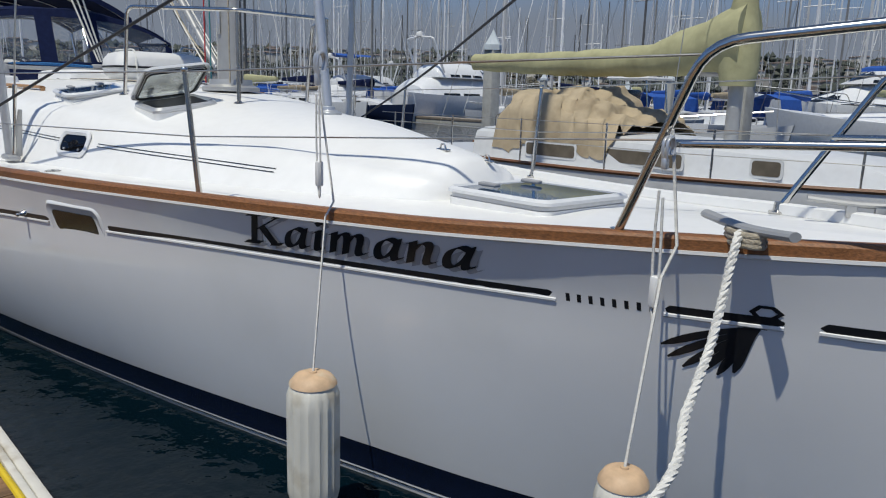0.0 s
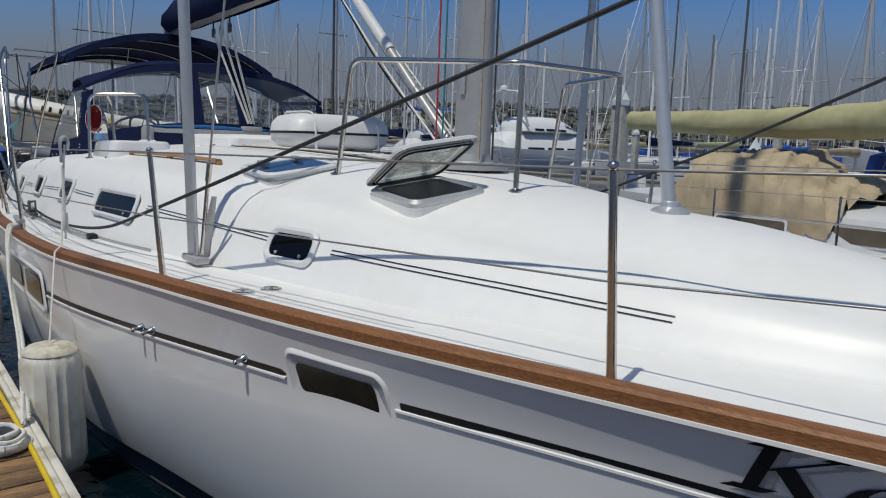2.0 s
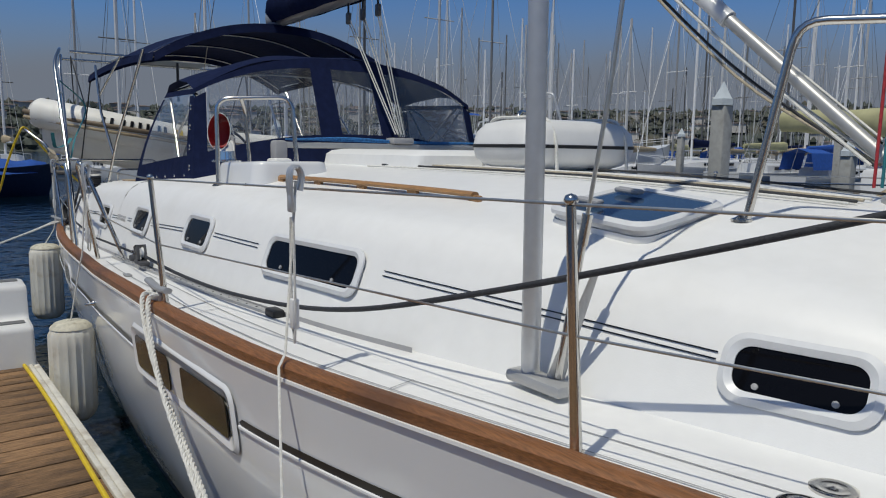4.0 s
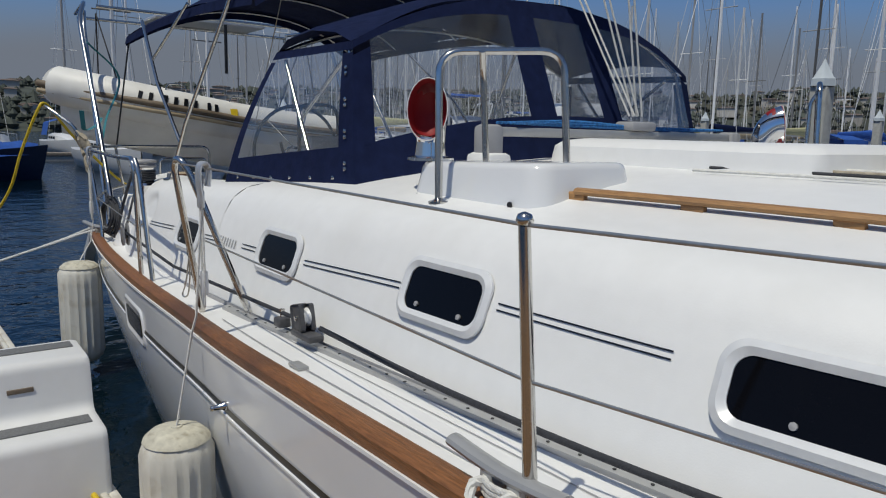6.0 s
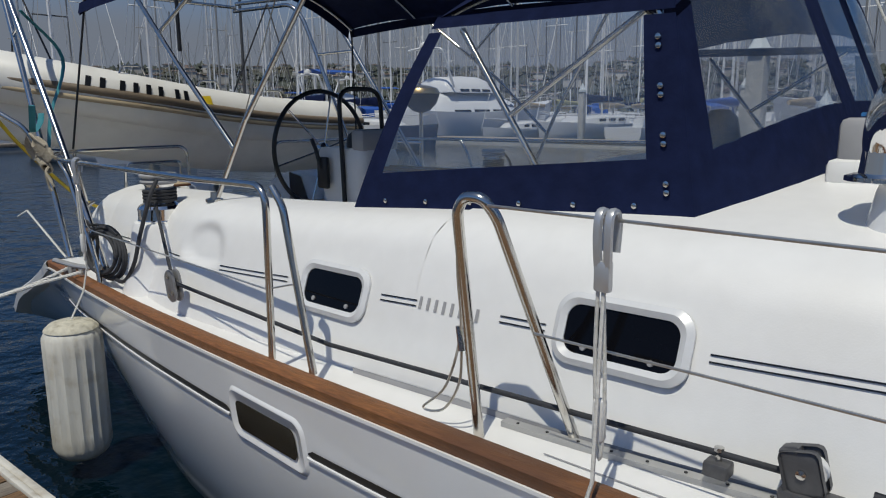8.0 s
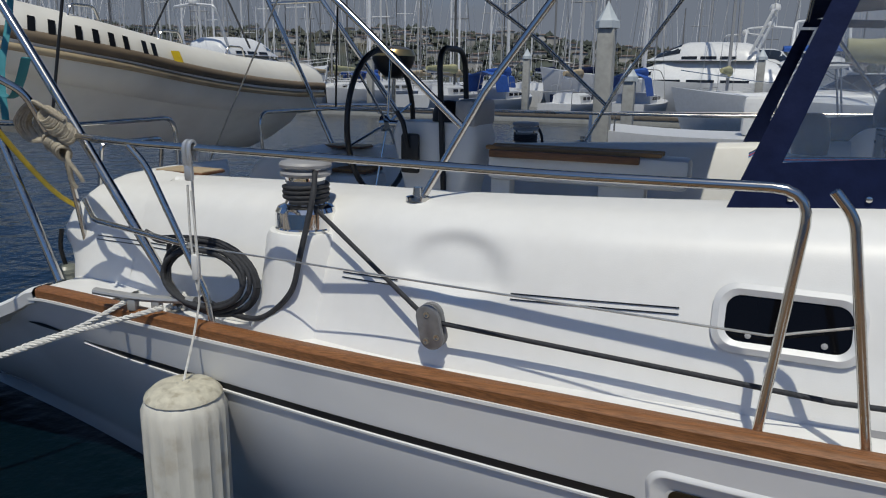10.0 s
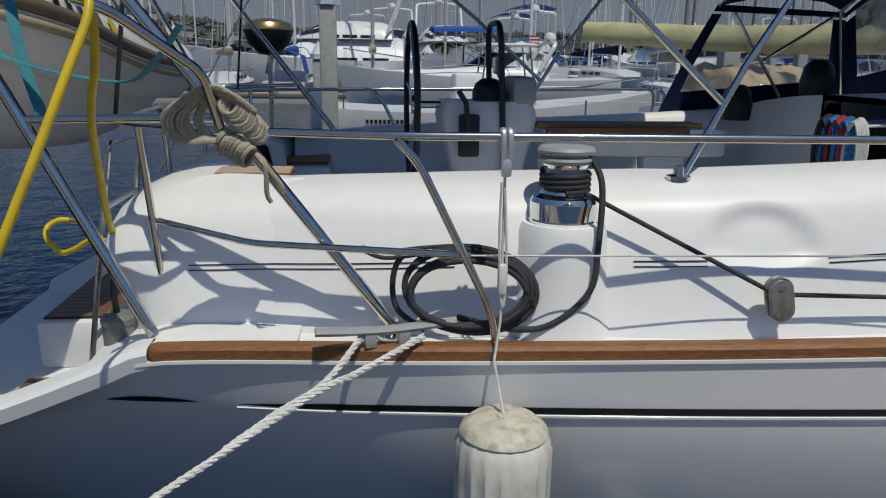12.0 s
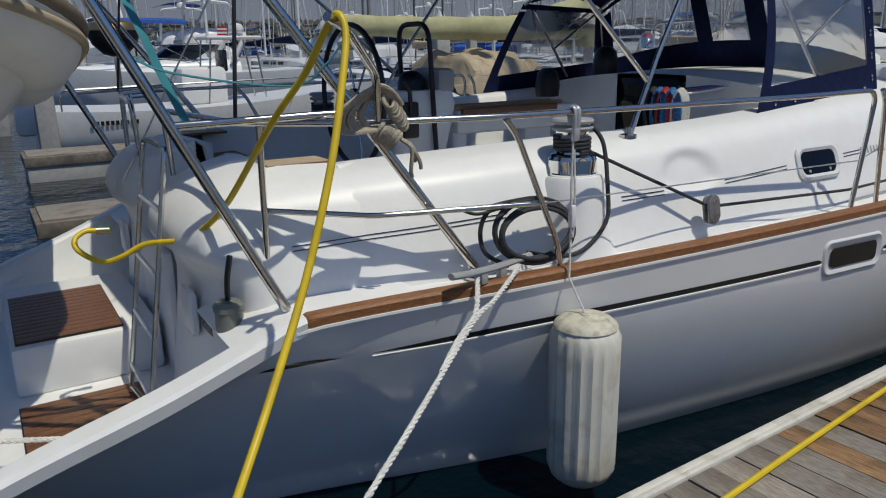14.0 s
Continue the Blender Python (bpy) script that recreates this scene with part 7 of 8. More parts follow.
def far_sailboat(length, mast_h, cover, hull_mat, label):
    """A sailing boat seen from afar, built at the origin with its bow to +x."""
    b = thing("sailing_boat", (0, 0, 0), label, "sailing boat", "boats moored in the marina")
    beam, free = length * 0.30, length * 0.095
    part("hull", boat_hull(bmesh.new(), length, beam, free), hull_mat, b)
    bm = bmesh.new()
    rows = [[(x, w * y, free + 0.05 + h * z) for y, z in ((-1, -0.2), (-0.93, 0.75), (-0.6, 1.0), (0.6, 1.0), (0.93, 0.75), (1, -0.2))] for x, w, h in ((-length * 0.22, beam * 0.33, 0.5), (0, beam * 0.34, 0.5), (length * 0.18, beam * 0.25, 0.38), (length * 0.27, beam * 0.13, 0.1))]
    made = skin(bm, rows)
    bm.faces.new(made[0])
    part("cabin", bm, FAR_WHITE, b)
    for s in (-1, 1):
        for x in (-0.16, -0.06, 0.04):
            part("window", block(bmesh.new(), (x * length, s * beam * 0.335 - 0.012, free + 0.17), ((x + 0.065) * length, s * beam * 0.335 + 0.012, free + 0.34)), FAR_GLASS, b)
    part("mast", sweep(bmesh.new(), [(length * 0.08, 0, free), (length * 0.08, 0, mast_h)], 0.085, 6), FAR_SPAR, b)
    part("spreader", sweep(bmesh.new(), [(length * 0.08, -beam * 0.3, mast_h * 0.56), (length * 0.08, beam * 0.3, mast_h * 0.56)], 0.03, 4), FAR_SPAR, b)
    part("boom", sweep(bmesh.new(), [(length * 0.07, 0, free + 1.35), (-length * 0.30, 0, free + 1.35)], 0.07, 6), FAR_SPAR, b)
    bm = bmesh.new()
    rows = [[(x, r * math.cos(a), free + 1.55 + 1.3 * r * math.sin(a)) for a in (2 * math.pi * k / 8 for k in range(8))] for x, r in ((length * 0.085, 0.24), (length * 0.0, 0.20), (-length * 0.15, 0.15), (-length * 0.31, 0.09))]
    made = skin(bm, rows, closed=True)
    bm.faces.new(made[-1][::-1])
    part("sail_cover", bm, cover, b)
    for x, y in ((length * 0.54, 0), (-length * 0.49, 0), (length * 0.06, beam * 0.46), (length * 0.06, -beam * 0.46)):
        part("stay", sweep(bmesh.new(), [(x, y, free), (length * 0.08, 0, mast_h * 0.98)], 0.014, 3), FAR_SPAR, b)
    if cover is BLUE:
        bm = bmesh.new()
        rows = [[(x, beam * 0.36 * y, free + 0.5 + z) for y, z in ((-1, -0.1), (-0.8, 0.8), (0, 1.05), (0.8, 0.8), (1, -0.1))] for x in (-length * 0.42, -length * 0.3, -length * 0.18)]
        skin(bm, rows)
        part("cockpit_cover", bm, BLUE, b)
    else:
        for s in (-1, 1):
            part("guard_rail", sweep(bmesh.new(), bent([(-length * 0.48, s * beam * 0.36, free), (-length * 0.48, s * beam * 0.36, free + 0.6), (length * 0.2, s * beam * 0.46, free + 0.6), (length * 0.5, 0, free + 0.8)], 0.1), 0.016, 4), FAR_SPAR, b)
    return b


def far_cruiser(length, blue_top, label):
    """A motor cruiser with a stepped superstructure, bow to +x."""
    b = thing("motor_cruiser", (0, 0, 0), label, "motor cruiser", "motor cruisers in the marina")
    beam, free = length * 0.30, length * 0.12
    part("hull", boat_hull(bmesh.new(), length, beam, free, 0.9, 0.9, 1.6), FAR_WHITE, b)
    for x0, x1, z0, z1, w in ((-0.40, 0.30, -0.01, 0.085, 0.42), (-0.30, 0.10, 0.08, 0.15, 0.35)):
        tops = ((0.0, 0.55), (0.06, 0.92), (0.35, 1.0), (0.62, 0.97), (0.80, 0.55), (0.93, 0.20), (1.0, 0.0))
        def house(f, y, lift=0.0):
            h = float(np.interp(f, [q[0] for q in tops], [q[1] for q in tops]))
            wide = w * beam * (1 - 0.55 * max(0.0, (f - 0.55) / 0.45) ** 2)
            zz = free + z0 * length + (z1 - z0) * length * h * (1 - abs(y) ** 5)
            return Vector(((x0 + (x1 - x0) * f) * length, wide * y * (1 - 0.10 * h * (1 - abs(y) ** 3)), zz)) + Vector((0, lift * y, lift))
        bm = bmesh.new()
        made = skin(bm, [[house(k / 20, y) for y in (-1, -0.985, -0.95, -0.88, -0.7, -0.35, 0, 0.35, 0.7, 0.88, 0.95, 0.985, 1)] for k in range(21)])
        bm.faces.new(made[0])
        part("superstructure", bm, FAR_WHITE, b, "", 50)
        for s in (-1, 1):
            for k in range(3):
                a = 0.16 + 0.17 * k
                part("window", (lambda m: (skin(m, [[house(f, s * y, 0.02) for y in (0.955, 0.975, 0.99)] for f in (a, a + 0.07, a + 0.14)]), m)[1])(bmesh.new()), FAR_GLASS, b)
        part("windscreen", (lambda m: (skin(m, [[house(f, y, 0.03) for y in (-0.9, -0.6, -0.3, 0, 0.3, 0.6, 0.9)] for f in (0.66, 0.74, 0.82, 0.89)]), m)[1])(bmesh.new()), FAR_GLASS, b)
    for s in (-1, 1):
        part("arch", sweep(bmesh.new(), bent([(-0.28 * length, s * beam * 0.36, free + 0.1 * length), (-0.34 * length, s * beam * 0.33, free + 0.25 * length), (-0.34 * length, 0, free + 0.26 * length)], 0.2), 0.09, 6), FAR_WHITE, b)
        part("bow_rail", sweep(bmesh.new(), bent([(0.0, s * beam * 0.47, free), (0.02 * length, s * beam * 0.47, free + 0.7), (0.40 * length, s * beam * 0.27, free + 1.1), (0.62 * length, 0, free + 1.5)], 0.2), 0.022, 4), FAR_SPAR, b)
    part("radar", lathe(bmesh.new(), ((0.3, 0), (0.32, 0.1), (0.25, 0.3), (0, 0.38)), (-0.34 * length, 0, free + 0.26 * length), 12), PLASTIC, b)
    part("antenna", sweep(bmesh.new(), [(-0.34 * length, 0.4, free + 0.26 * length), (-0.36 * length, 0.4, free + 0.55 * length)], 0.02, 4), FAR_SPAR, b)
    if blue_top:
        bm = bmesh.new()
        skin(bm, [[(x * length, y * beam * 0.36, free + 0.27 * length + 0.25 * (1 - y * y)) for y in (-1, -0.5, 0, 0.5, 1)] for x in (-0.34, -0.2, -0.05)])
        part("canopy", bm, BLUE, b, "blue canvas canopy")
    return b


SAIL = "white sailing yacht with bare mast, moored in a slip"
kinds = [far_sailboat(10.5, 15.0, OLIVE, FAR_WHITE, SAIL), far_sailboat(9.0, 12.5, BLUE, FAR_WHITE, "white sailing yacht under blue canvas covers"), far_sailboat(12.0, 17.5, NAVY, FAR_WHITE, SAIL), far_sailboat(11.0, 16.0, NAVY, FAR_NAVY, "navy-hulled sailing yacht moored in a slip"), far_sailboat(8.0, 11.0, TAN, FAR_WHITE, SAIL)]
cruisers = [far_cruiser(13.0, True, "white motor cruiser with blue canopy"), far_cruiser(16.0, False, "large white motor yacht in a slip")]
rng = random.Random(11)
spots = []
for y, x0, x1, step in ((24, 14, 80, 4.6), (38, -92, 95, 4.3), (46, -60, 45, 4.8), (54, -105, 110, 3.9), (72, -130, 130, 4.0), (96, -160, 160, 5.0)):
    x = x0
    while x < x1:
        spots.append((x + rng.uniform(-0.8, 0.8), y + rng.uniform(-1.5, 1.5), 90 + rng.choice((0, 180)) + rng.uniform(-3, 3)))
        x += step
for y in (-9, -4.5, 0.4, 5.0, 9.5, 14, 18.5, 23, 27.5):
    if y not in (-4.5, 0.4):
        spots.append((-27 + rng.uniform(-1, 1), y, rng.choice((0, 180)) + rng.uniform(-3, 3)))
    spots.append((-48 + rng.uniform(-1, 1), y + 1.5, rng.choice((0, 180)) + rng.uniform(-3, 3)))
first = {}
for x, y, turn in spots:
    cruise = rng.random() < (0.30 if y > 45 and x > -10 else 0.04 if y > 30 else 0.10 if y > 30 or x > 34 else 0.0)
    src = rng.choice(cruisers if cruise else kinds)
    if y == 0.4:
        src = kinds[1]
    if src not in first:
        first[src] = True
        src.matrix_basis = pose(x, y, 0, 0, 0, turn)
    else:
        copy_thing(src, pose(x, y, 0, 0, 0, turn))
copy_thing(cruisers[1], pose(-1.0, 44.5, 0, 0, 0, 176))

# white express cruiser beyond the neighbouring slips, bow toward the fairway
ex = thing("express_cruiser", (6.6, 28.0, 0), "white express cruiser with blue bimini and raked windscreen", "motor cruiser")
BOW_AFT = pose(6.9, 28.0, 0, 0, 0, 180)
bm = boat_hull(bmesh.new(), 11.4, 3.5, 1.25, 0.55, 0.92, 1.3)
for v in bm.verts:
    v.co = BOW_AFT @ v.co
part("hull", bm, FAR_WHITE, ex, "white flared hull")
bm = bmesh.new()
for x, w, h in ((-2.6, 1.45, 0.55), (-1.6, 1.45, 0.62), (0.4, 1.42, 0.60), (1.6, 1.25, 0.46), (3.0, 0.95, 0.28), (4.6, 0.5, 0.06)):
    rows = rows if x > -2.6 else []
    rows.append([BOW_AFT @ Vector((x, w * y, 1.2 + 0.35 * max(0.0, x / 5) ** 2 + h * z)) for y, z in ((-1, 0), (-0.97, 0.5), (-0.88, 0.85), (-0.6, 0.97), (0, 1.05), (0.6, 0.97), (0.88, 0.85), (0.97, 0.5), (1, 0))])
made = skin(bm, rows)
bm.faces.new(made[0])
part("foredeck", bm, FAR_WHITE, ex, "white raised foredeck", 50)
bm = bmesh.new()
skin(bm, [[BOW_AFT @ Vector((0.9 - 1.0 * f - 1.6 * abs(y) ** 2.5, 1.32 * y * (1 - 0.08 * f), 1.74 + 0.62 * f)) for y in (-1, -0.75, -0.5, -0.25, 0, 0.25, 0.5, 0.75, 1)] for f in (0, 0.5, 1)])
screen = part("windscreen", bm, FAR_GLASS, ex, "dark raked windscreen")
part("screen_frame", sweep(bmesh.new(), [BOW_AFT @ Vector((-0.1 - 1.6 * abs(y) ** 2.5, 1.22 * y, 2.375)) for y in (-1, -0.75, -0.5, -0.25, 0, 0.25, 0.5, 0.75, 1)], 0.03, 6), FAR_SPAR, screen)
for sgn in (-1, 1):
    for k in range(3):
        part("port_hole", lathe(bmesh.new(), ((0.13, 0), (0.13, 0.02), (0, 0.02)), turn=BOW_AFT @ pose(0.6 + 0.9 * k, sgn * (1.63 - 0.13 * k), 1.0, -90 * sgn), n=10), FAR_GLASS, ex)
    part("bow_rail", sweep(bmesh.new(), bent([BOW_AFT @ Vector(p) for p in ((-1.0, sgn * 1.6, 1.25), (-0.8, sgn * 1.6, 1.75), (3.0, sgn * 1.2, 2.05), (5.9, 0, 2.45))], 0.2), 0.02, 5), STEEL, ex)
    part("radar_arch", sweep(bmesh.new(), bent([BOW_AFT @ Vector(p) for p in ((-2.2, sgn * 1.45, 1.6), (-2.9, sgn * 1.3, 2.75), (-2.9, 0, 2.85))], 0.3), 0.10, 6), FAR_WHITE, ex)
    for x in (-0.4, 2.1):
        part("canopy_pole", sweep(bmesh.new(), [BOW_AFT @ Vector((-0.6 if x > 0 else -1.4, sgn * 1.35, 1.75)), BOW_AFT @ Vector((x - 0.0, sgn * 1.2, 3.22))], 0.018, 5), STEEL, ex)
bm = bmesh.new()
skin(bm, [[BOW_AFT @ Vector((x, 1.3 * y, 3.28 + 0.14 * (1 - y * y) - 0.05 * abs(x - 0.8) ** 2 * 0.3)) for y in (-1, -0.6, -0.2, 0.2, 0.6, 1)] for x in (-0.6, 0.1, 0.8, 1.5, 2.2)])
skin(bm, [[BOW_AFT @ Vector((x, 1.3 * y, z - 0.05 * abs(x - 0.8) ** 2 * 0.3)) for x in (-0.6, 0.1, 0.8, 1.5, 2.2)] for y, z in ((1, 3.28), (1.02, 3.16))])
part("canopy", bm, BLUE, ex, "bright blue canvas bimini")
part("radar", lathe(bmesh.new(), ((0.26, 0), (0.28, 0.1), (0.2, 0.26), (0, 0.32)), BOW_AFT @ Vector((-2.9, 0.2, 2.92)), 12), PLASTIC, ex)
staff = part("flag_staff", sweep(bmesh.new(), [BOW_AFT @ Vector((-2.2, 0.9, 1.6)), BOW_AFT @ Vector((-2.3, 0.9, 3.1))], 0.015, 5), STEEL, ex)
for k in range(7):
    part("flag_stripe", block(bmesh.new(), (8.75, 27.08, 3.0 - 0.07 * k), (9.15, 27.10, 3.066 - 0.07 * k)), ROPE_RED if k % 2 == 0 else PLASTIC, staff)

# the sailing boat in the next slip, with khaki sail cover and tan tarpaulin
nb = thing("neighbouring_sailboat", (9.5, 7.0, 0), "white sailing boat with khaki sail cover and tan tarpaulin", "sailing boat")
bm = bmesh.new()
rows = []
for k in range(25):
    f = k / 24
    x = 3.9 + 11.6 * f
    b = 1.62 * (0.72 + 0.28 * math.sin(math.pi * min(0.5, f))) if f < 0.45 else 1.62 * max(0.02, 1 - ((f - 0.45) / 0.55) ** 2.2)
    top = 0.86 + 0.32 * (f - 0.25) ** 2
    half = [(x, -b, top), (x, -b * 1.0, top - 0.25), (x, -b * 0.93, 0.35), (x, -b * 0.78, 0.02), (x, -b * 0.3, -0.3)]
    rows.append([(p, 7.0 + q, r) for p, q, r in half] + [(p, 7.0 - q, r) for p, q, r in reversed(half)])
made = skin(bm, rows)
bm.faces.new(made[0])
for a, b in zip(made, made[1:]):
    bm.faces.new((a[0], a[-1], b[-1], b[0]))
part("hull", bm, FAR_WHITE, nb, "white hull")
for s in (-1, 1):
    line = [(r[0][0], 7.0 + s * (7.0 - r[0][1]), r[0][2] + 0.015) for r in rows]
    part("cap_rail", sweep(bmesh.new(), line, 0.03, 6), TEAK_DARK, nb, "dark wooden cap rail")
bm = bmesh.new()
crows = [[(x, 7.0 + w * y, 0.84 + h * z) for y, z in ((-1, 0), (-0.97, 0.55), (-0.92, 0.85), (-0.75, 0.97), (0, 1.08), (0.75, 0.97), (0.92, 0.85), (0.97, 0.55), (1, 0))] for x, w, h in ((6.3, 1.12, 0.50), (8.5, 1.14, 0.50), (10.6, 1.0, 0.46), (12.2, 0.72, 0.38), (12.9, 0.5, 0.08))]
made = skin(bm, crows)
bm.faces.new(made[0])
part("cabin", bm, FAR_WHITE, nb, "white cabin trunk")
for x0, x1 in ((7.5, 8.5), (8.95, 10.2), (11.0, 11.4)):
    w = float(np.interp((x0 + x1) / 2, [6.3, 8.5, 10.6, 12.2], [1.12, 1.14, 1.0, 0.72])) * 0.985
    m = pose((x0 + x1) / 2, 7.0 - w - 0.006, 1.06, 90, 0, 5 if x0 > 9.5 else 0)
    fr = part("cabin_window", plate(bmesh.new(), rounded(x1 - x0, 0.24, 0.05), m, 0.012), FAR_WHITE, nb)
    part("pane", plate(bmesh.new(), rounded(x1 - x0 - 0.06, 0.18, 0.04), m @ Matrix.Translation((0, 0, 0.011)), 0.006), BRONZE_GLASS, fr, "bronze tinted pane")
part("mast", sweep(bmesh.new(), [(10.3, 6.9, 0.9), (10.3, 6.9, 15)], 0.095, 12), ALUMINIUM, nb, "grey mast")
part("boom", sweep(bmesh.new(), [(10.2, 6.9, 2.22), (5.0, 7.15, 2.42)], 0.06, 10), ALUMINIUM, nb)
rngn = random.Random(2)
bm = bmesh.new()
rows = []
for k in range(27):
    f = k / 26
    x, y = 4.95 + 5.45 * f, 7.15 - 0.25 * f
    r = 0.15 + 0.11 * f + 0.16 * max(0, f - 0.72) / 0.28
    zc = 2.46 - 0.07 * math.sin(math.pi * f) + 0.22 * max(0, f - 0.72) / 0.28
    rows.append([(x, y + r * 0.8 * math.cos(a) * (1 + 0.07 * math.sin(3 * a + k)), zc + r * (1.0 + 0.35 * max(0, f - 0.7)) * math.sin(a) * (1 + 0.06 * math.sin(k * 1.7 + 2 * a))) for a in (2 * math.pi * j / 18 for j in range(18))])
made = skin(bm, rows, closed=True)
bm.faces.new(made[0])
bm.faces.new(made[-1][::-1])
part("sail_cover", bm, OLIVE, nb, "khaki canvas sail cover", 80)
part("mast_collar", lathe(bmesh.new(), ((0.22, 2.05), (0.26, 2.3), (0.25, 2.6), (0.20, 2.9), (0.15, 3.2), (0.125, 3.4), (0.14, 3.45), (0.11, 3.55)), (10.3, 6.9, 0), 16), OLIVE, nb, "khaki canvas mast collar")
bm = bmesh.new()
rows = []
for k in range(56):
    f = k / 55
    x = 6.75 + 2.3 * f
    h = 0.95 * min(1.0, 0.45 + f * 6) * (1 - 0.50 * max(0, f - 0.55) / 0.45)
    rows.append([(x + 0.05 * math.sin(j * 1.3 + k), 7.0 + 1.12 * math.cos(math.pi * (1 - j / 18)), 1.0 + h * math.sin(math.pi * j / 18) ** 0.32 + 0.15 * noise.noise(Vector((x * 2.2, j * 0.45, 3))) + (0.10 + 0.16 * f) * (0.35 - abs(noise.noise(Vector((x * 4 + j * 0.25, j * 0.5, 8)))))) for j in range(19)])
skin(bm, rows)
part("tarpaulin", bm, TAN, nb, "wrinkled tan canvas tarpaulin", 80)
for k in range(7):
    x = 4.6 + 1.55 * k
    b, z = 1.62 * (0.95 if x < 11 else 0.75), 0.9
    part("stanchion", sweep(bmesh.new(), [(x, 7.0 - b + 0.08, z), (x, 7.0 - b + 0.08, z + 0.62)], 0.014, 6), STEEL, nb)
for z in (1.2, 1.5):
    part("lifeline", sweep(bmesh.new(), [(4.2, 5.55, z), (10.5, 5.54, z), (13.9, 5.9, z + 0.04), (15.4, 6.9, z + 0.1)], 0.005, 4), WIRE, nb)
for x, y in ((15.3, 7.0), (4.0, 7.0), (10.2, 5.45), (10.2, 8.5)):
    part("stay", sweep(bmesh.new(), [(x, y, 0.95), (10.3, 6.9, 14.6)], 0.006, 4), WIRE, nb)

# small open power boat beyond the far pile
pb = thing("open_power_boat", (4.4, 12.6, 0), "white open power boat with hard top and rails", "power boat")
bm = boat_hull(bmesh.new(), 7.4, 2.5, 0.95, 0.5, 0.95, 0.9)
for v in bm.verts:
    v.co += Vector((4.6, 12.6, 0))
part("hull", bm, FAR_WHITE, pb)
part("console", block(bmesh.new(), (3.7, 12.2, 0.95), (4.7, 13.0, 1.75), 0.12), PLASTIC, pb)
part("windscreen", block(bmesh.new(), (4.66, 12.25, 1.65), (4.74, 12.95, 2.1), 0.03), FAR_GLASS, pb)
part("hard_top", block(bmesh.new(), (4.3, 12.1, 2.32), (5.5, 13.1, 2.39), 0.035), PLASTIC, pb)
for x, y in ((4.4, 12.2), (4.4, 13.0), (5.35, 12.2), (5.35, 13.0)):
    part("top_leg", sweep(bmesh.new(), [(x + (0.2 if x > 5 else -0.15), y, 0.95), (x, y, 2.34)], 0.02, 8), STEEL, pb)
part("rail", sweep(bmesh.new(), bent([(1.3, 11.45, 0.95), (1.3, 11.45, 1.4), (6.4, 11.5, 1.5), (8.2, 12.6, 1.7)], 0.15), 0.018, 6), STEEL, pb)
bm = bmesh.new()
for k in range(10):
    block(bm, (1.75 + 0.09 * k, 11.355, 0.72), (1.81 + 0.09 * k, 11.362, 0.80))
part("maker_bars", bm, BLACK_LINE, pb)
part("outboard", block(bmesh.new(), (0.55, 12.4, 0.5), (0.95, 12.8, 1.35), 0.1), PLASTIC, pb)

# boat under a blue tarpaulin astern
cb = thing("covered_boat", (-22.0, -2.6, 0), "dark-hulled boat moored under a blue tarpaulin", "boat")
bm = boat_hull(bmesh.new(), 7.0, 2.3, 0.95, 0.3, 0.85, 0.7)
turn = pose(-22.0, -2.35, 0, 0, 0, 90)
for v in bm.verts:
    v.co = turn @ v.co
part("hull", bm, FAR_NAVY, cb, "dark navy hull")
bm = bmesh.new()
rows = []
for k in range(26):
    f = k / 25
    y = -5.75 + 6.85 * f
    half = 1.25 * (1 - max(0.0, (f - 0.55) / 0.45) ** 2.2 * 0.93)
    ridge = 1.62 - 0.30 * f + 0.05 * math.sin(k * 1.7)
    rows.append([(-22.0 + half * q + 0.03 * math.sin(k + 3 * q), y, ridge - (ridge - 0.78 - 0.12 * f) * abs(q) ** 1.3 + 0.05 * noise.noise(Vector((q * 3, y * 2, 1)))) for q in (-1.04, -0.95, -0.7, -0.4, 0, 0.4, 0.7, 0.95, 1.04)])
skin(bm, rows)
part("tarpaulin", bm, BLUE, cb, "bright blue tarpaulin", 60)

# piles with white cone caps
def pile(x, y, top):
    p = thing("mooring_pile", (x, y, -0.5), "grey square concrete pile with pale cone cap", "pile", "mooring piles")
    part("shaft", block(bmesh.new(), (x - 0.17, y - 0.17, -0.5), (x + 0.17, y + 0.17, top), 0.035), CONCRETE, p)
    part("cap", lathe(bmesh.new(), ((0.25, 0), (0.24, 0.14), (0.20, 0.17), (0.06, 0.42), (0.01, 0.52), (0, 0.52)), (x, y, top), 6), CAP_BLUE, p, "pale plastic cone cap")


for x, y, top in ((1.02, 11.5, 3.05), (0.45, 18.5, 2.0), (8.8, 10.0, 2.35), (-7.0, 33, 3.0), (4.0, 33, 3.0), (16.5, 20, 2.9), (-16, 33, 3.0), (23, 33, 3.0), (-24, 11.6, 2.9)):
    pile(x, y, top)

# finger dock between the slips, and walkways further out
def floating_dock(x0, x1, y0, y1, label):
    d = thing("floating_dock", ((x0 + x1) / 2, (y0 + y1) / 2, 0), label, "dock", "floating docks")
    part("float", block(bmesh.new(), (x0, y0, -0.2), (x1, y1, 0.30), 0.02), CONCRETE, d)
    part("fascia", block(bmesh.new(), (x0 - 0.03, y0 - 0.03, 0.26), (x1 + 0.03, y1 + 0.03, 0.42), 0.01), OLD_TIMBER, d)
    part("decking", block(bmesh.new(), (x0 + 0.03, y0 + 0.03, 0.40), (x1 - 0.03, y1 - 0.03, 0.445), 0.006), PLANK_GREY, d)


floating_dock(0.3, 18.0, 4.05, 4.95, "narrow wooden finger dock between two slips")
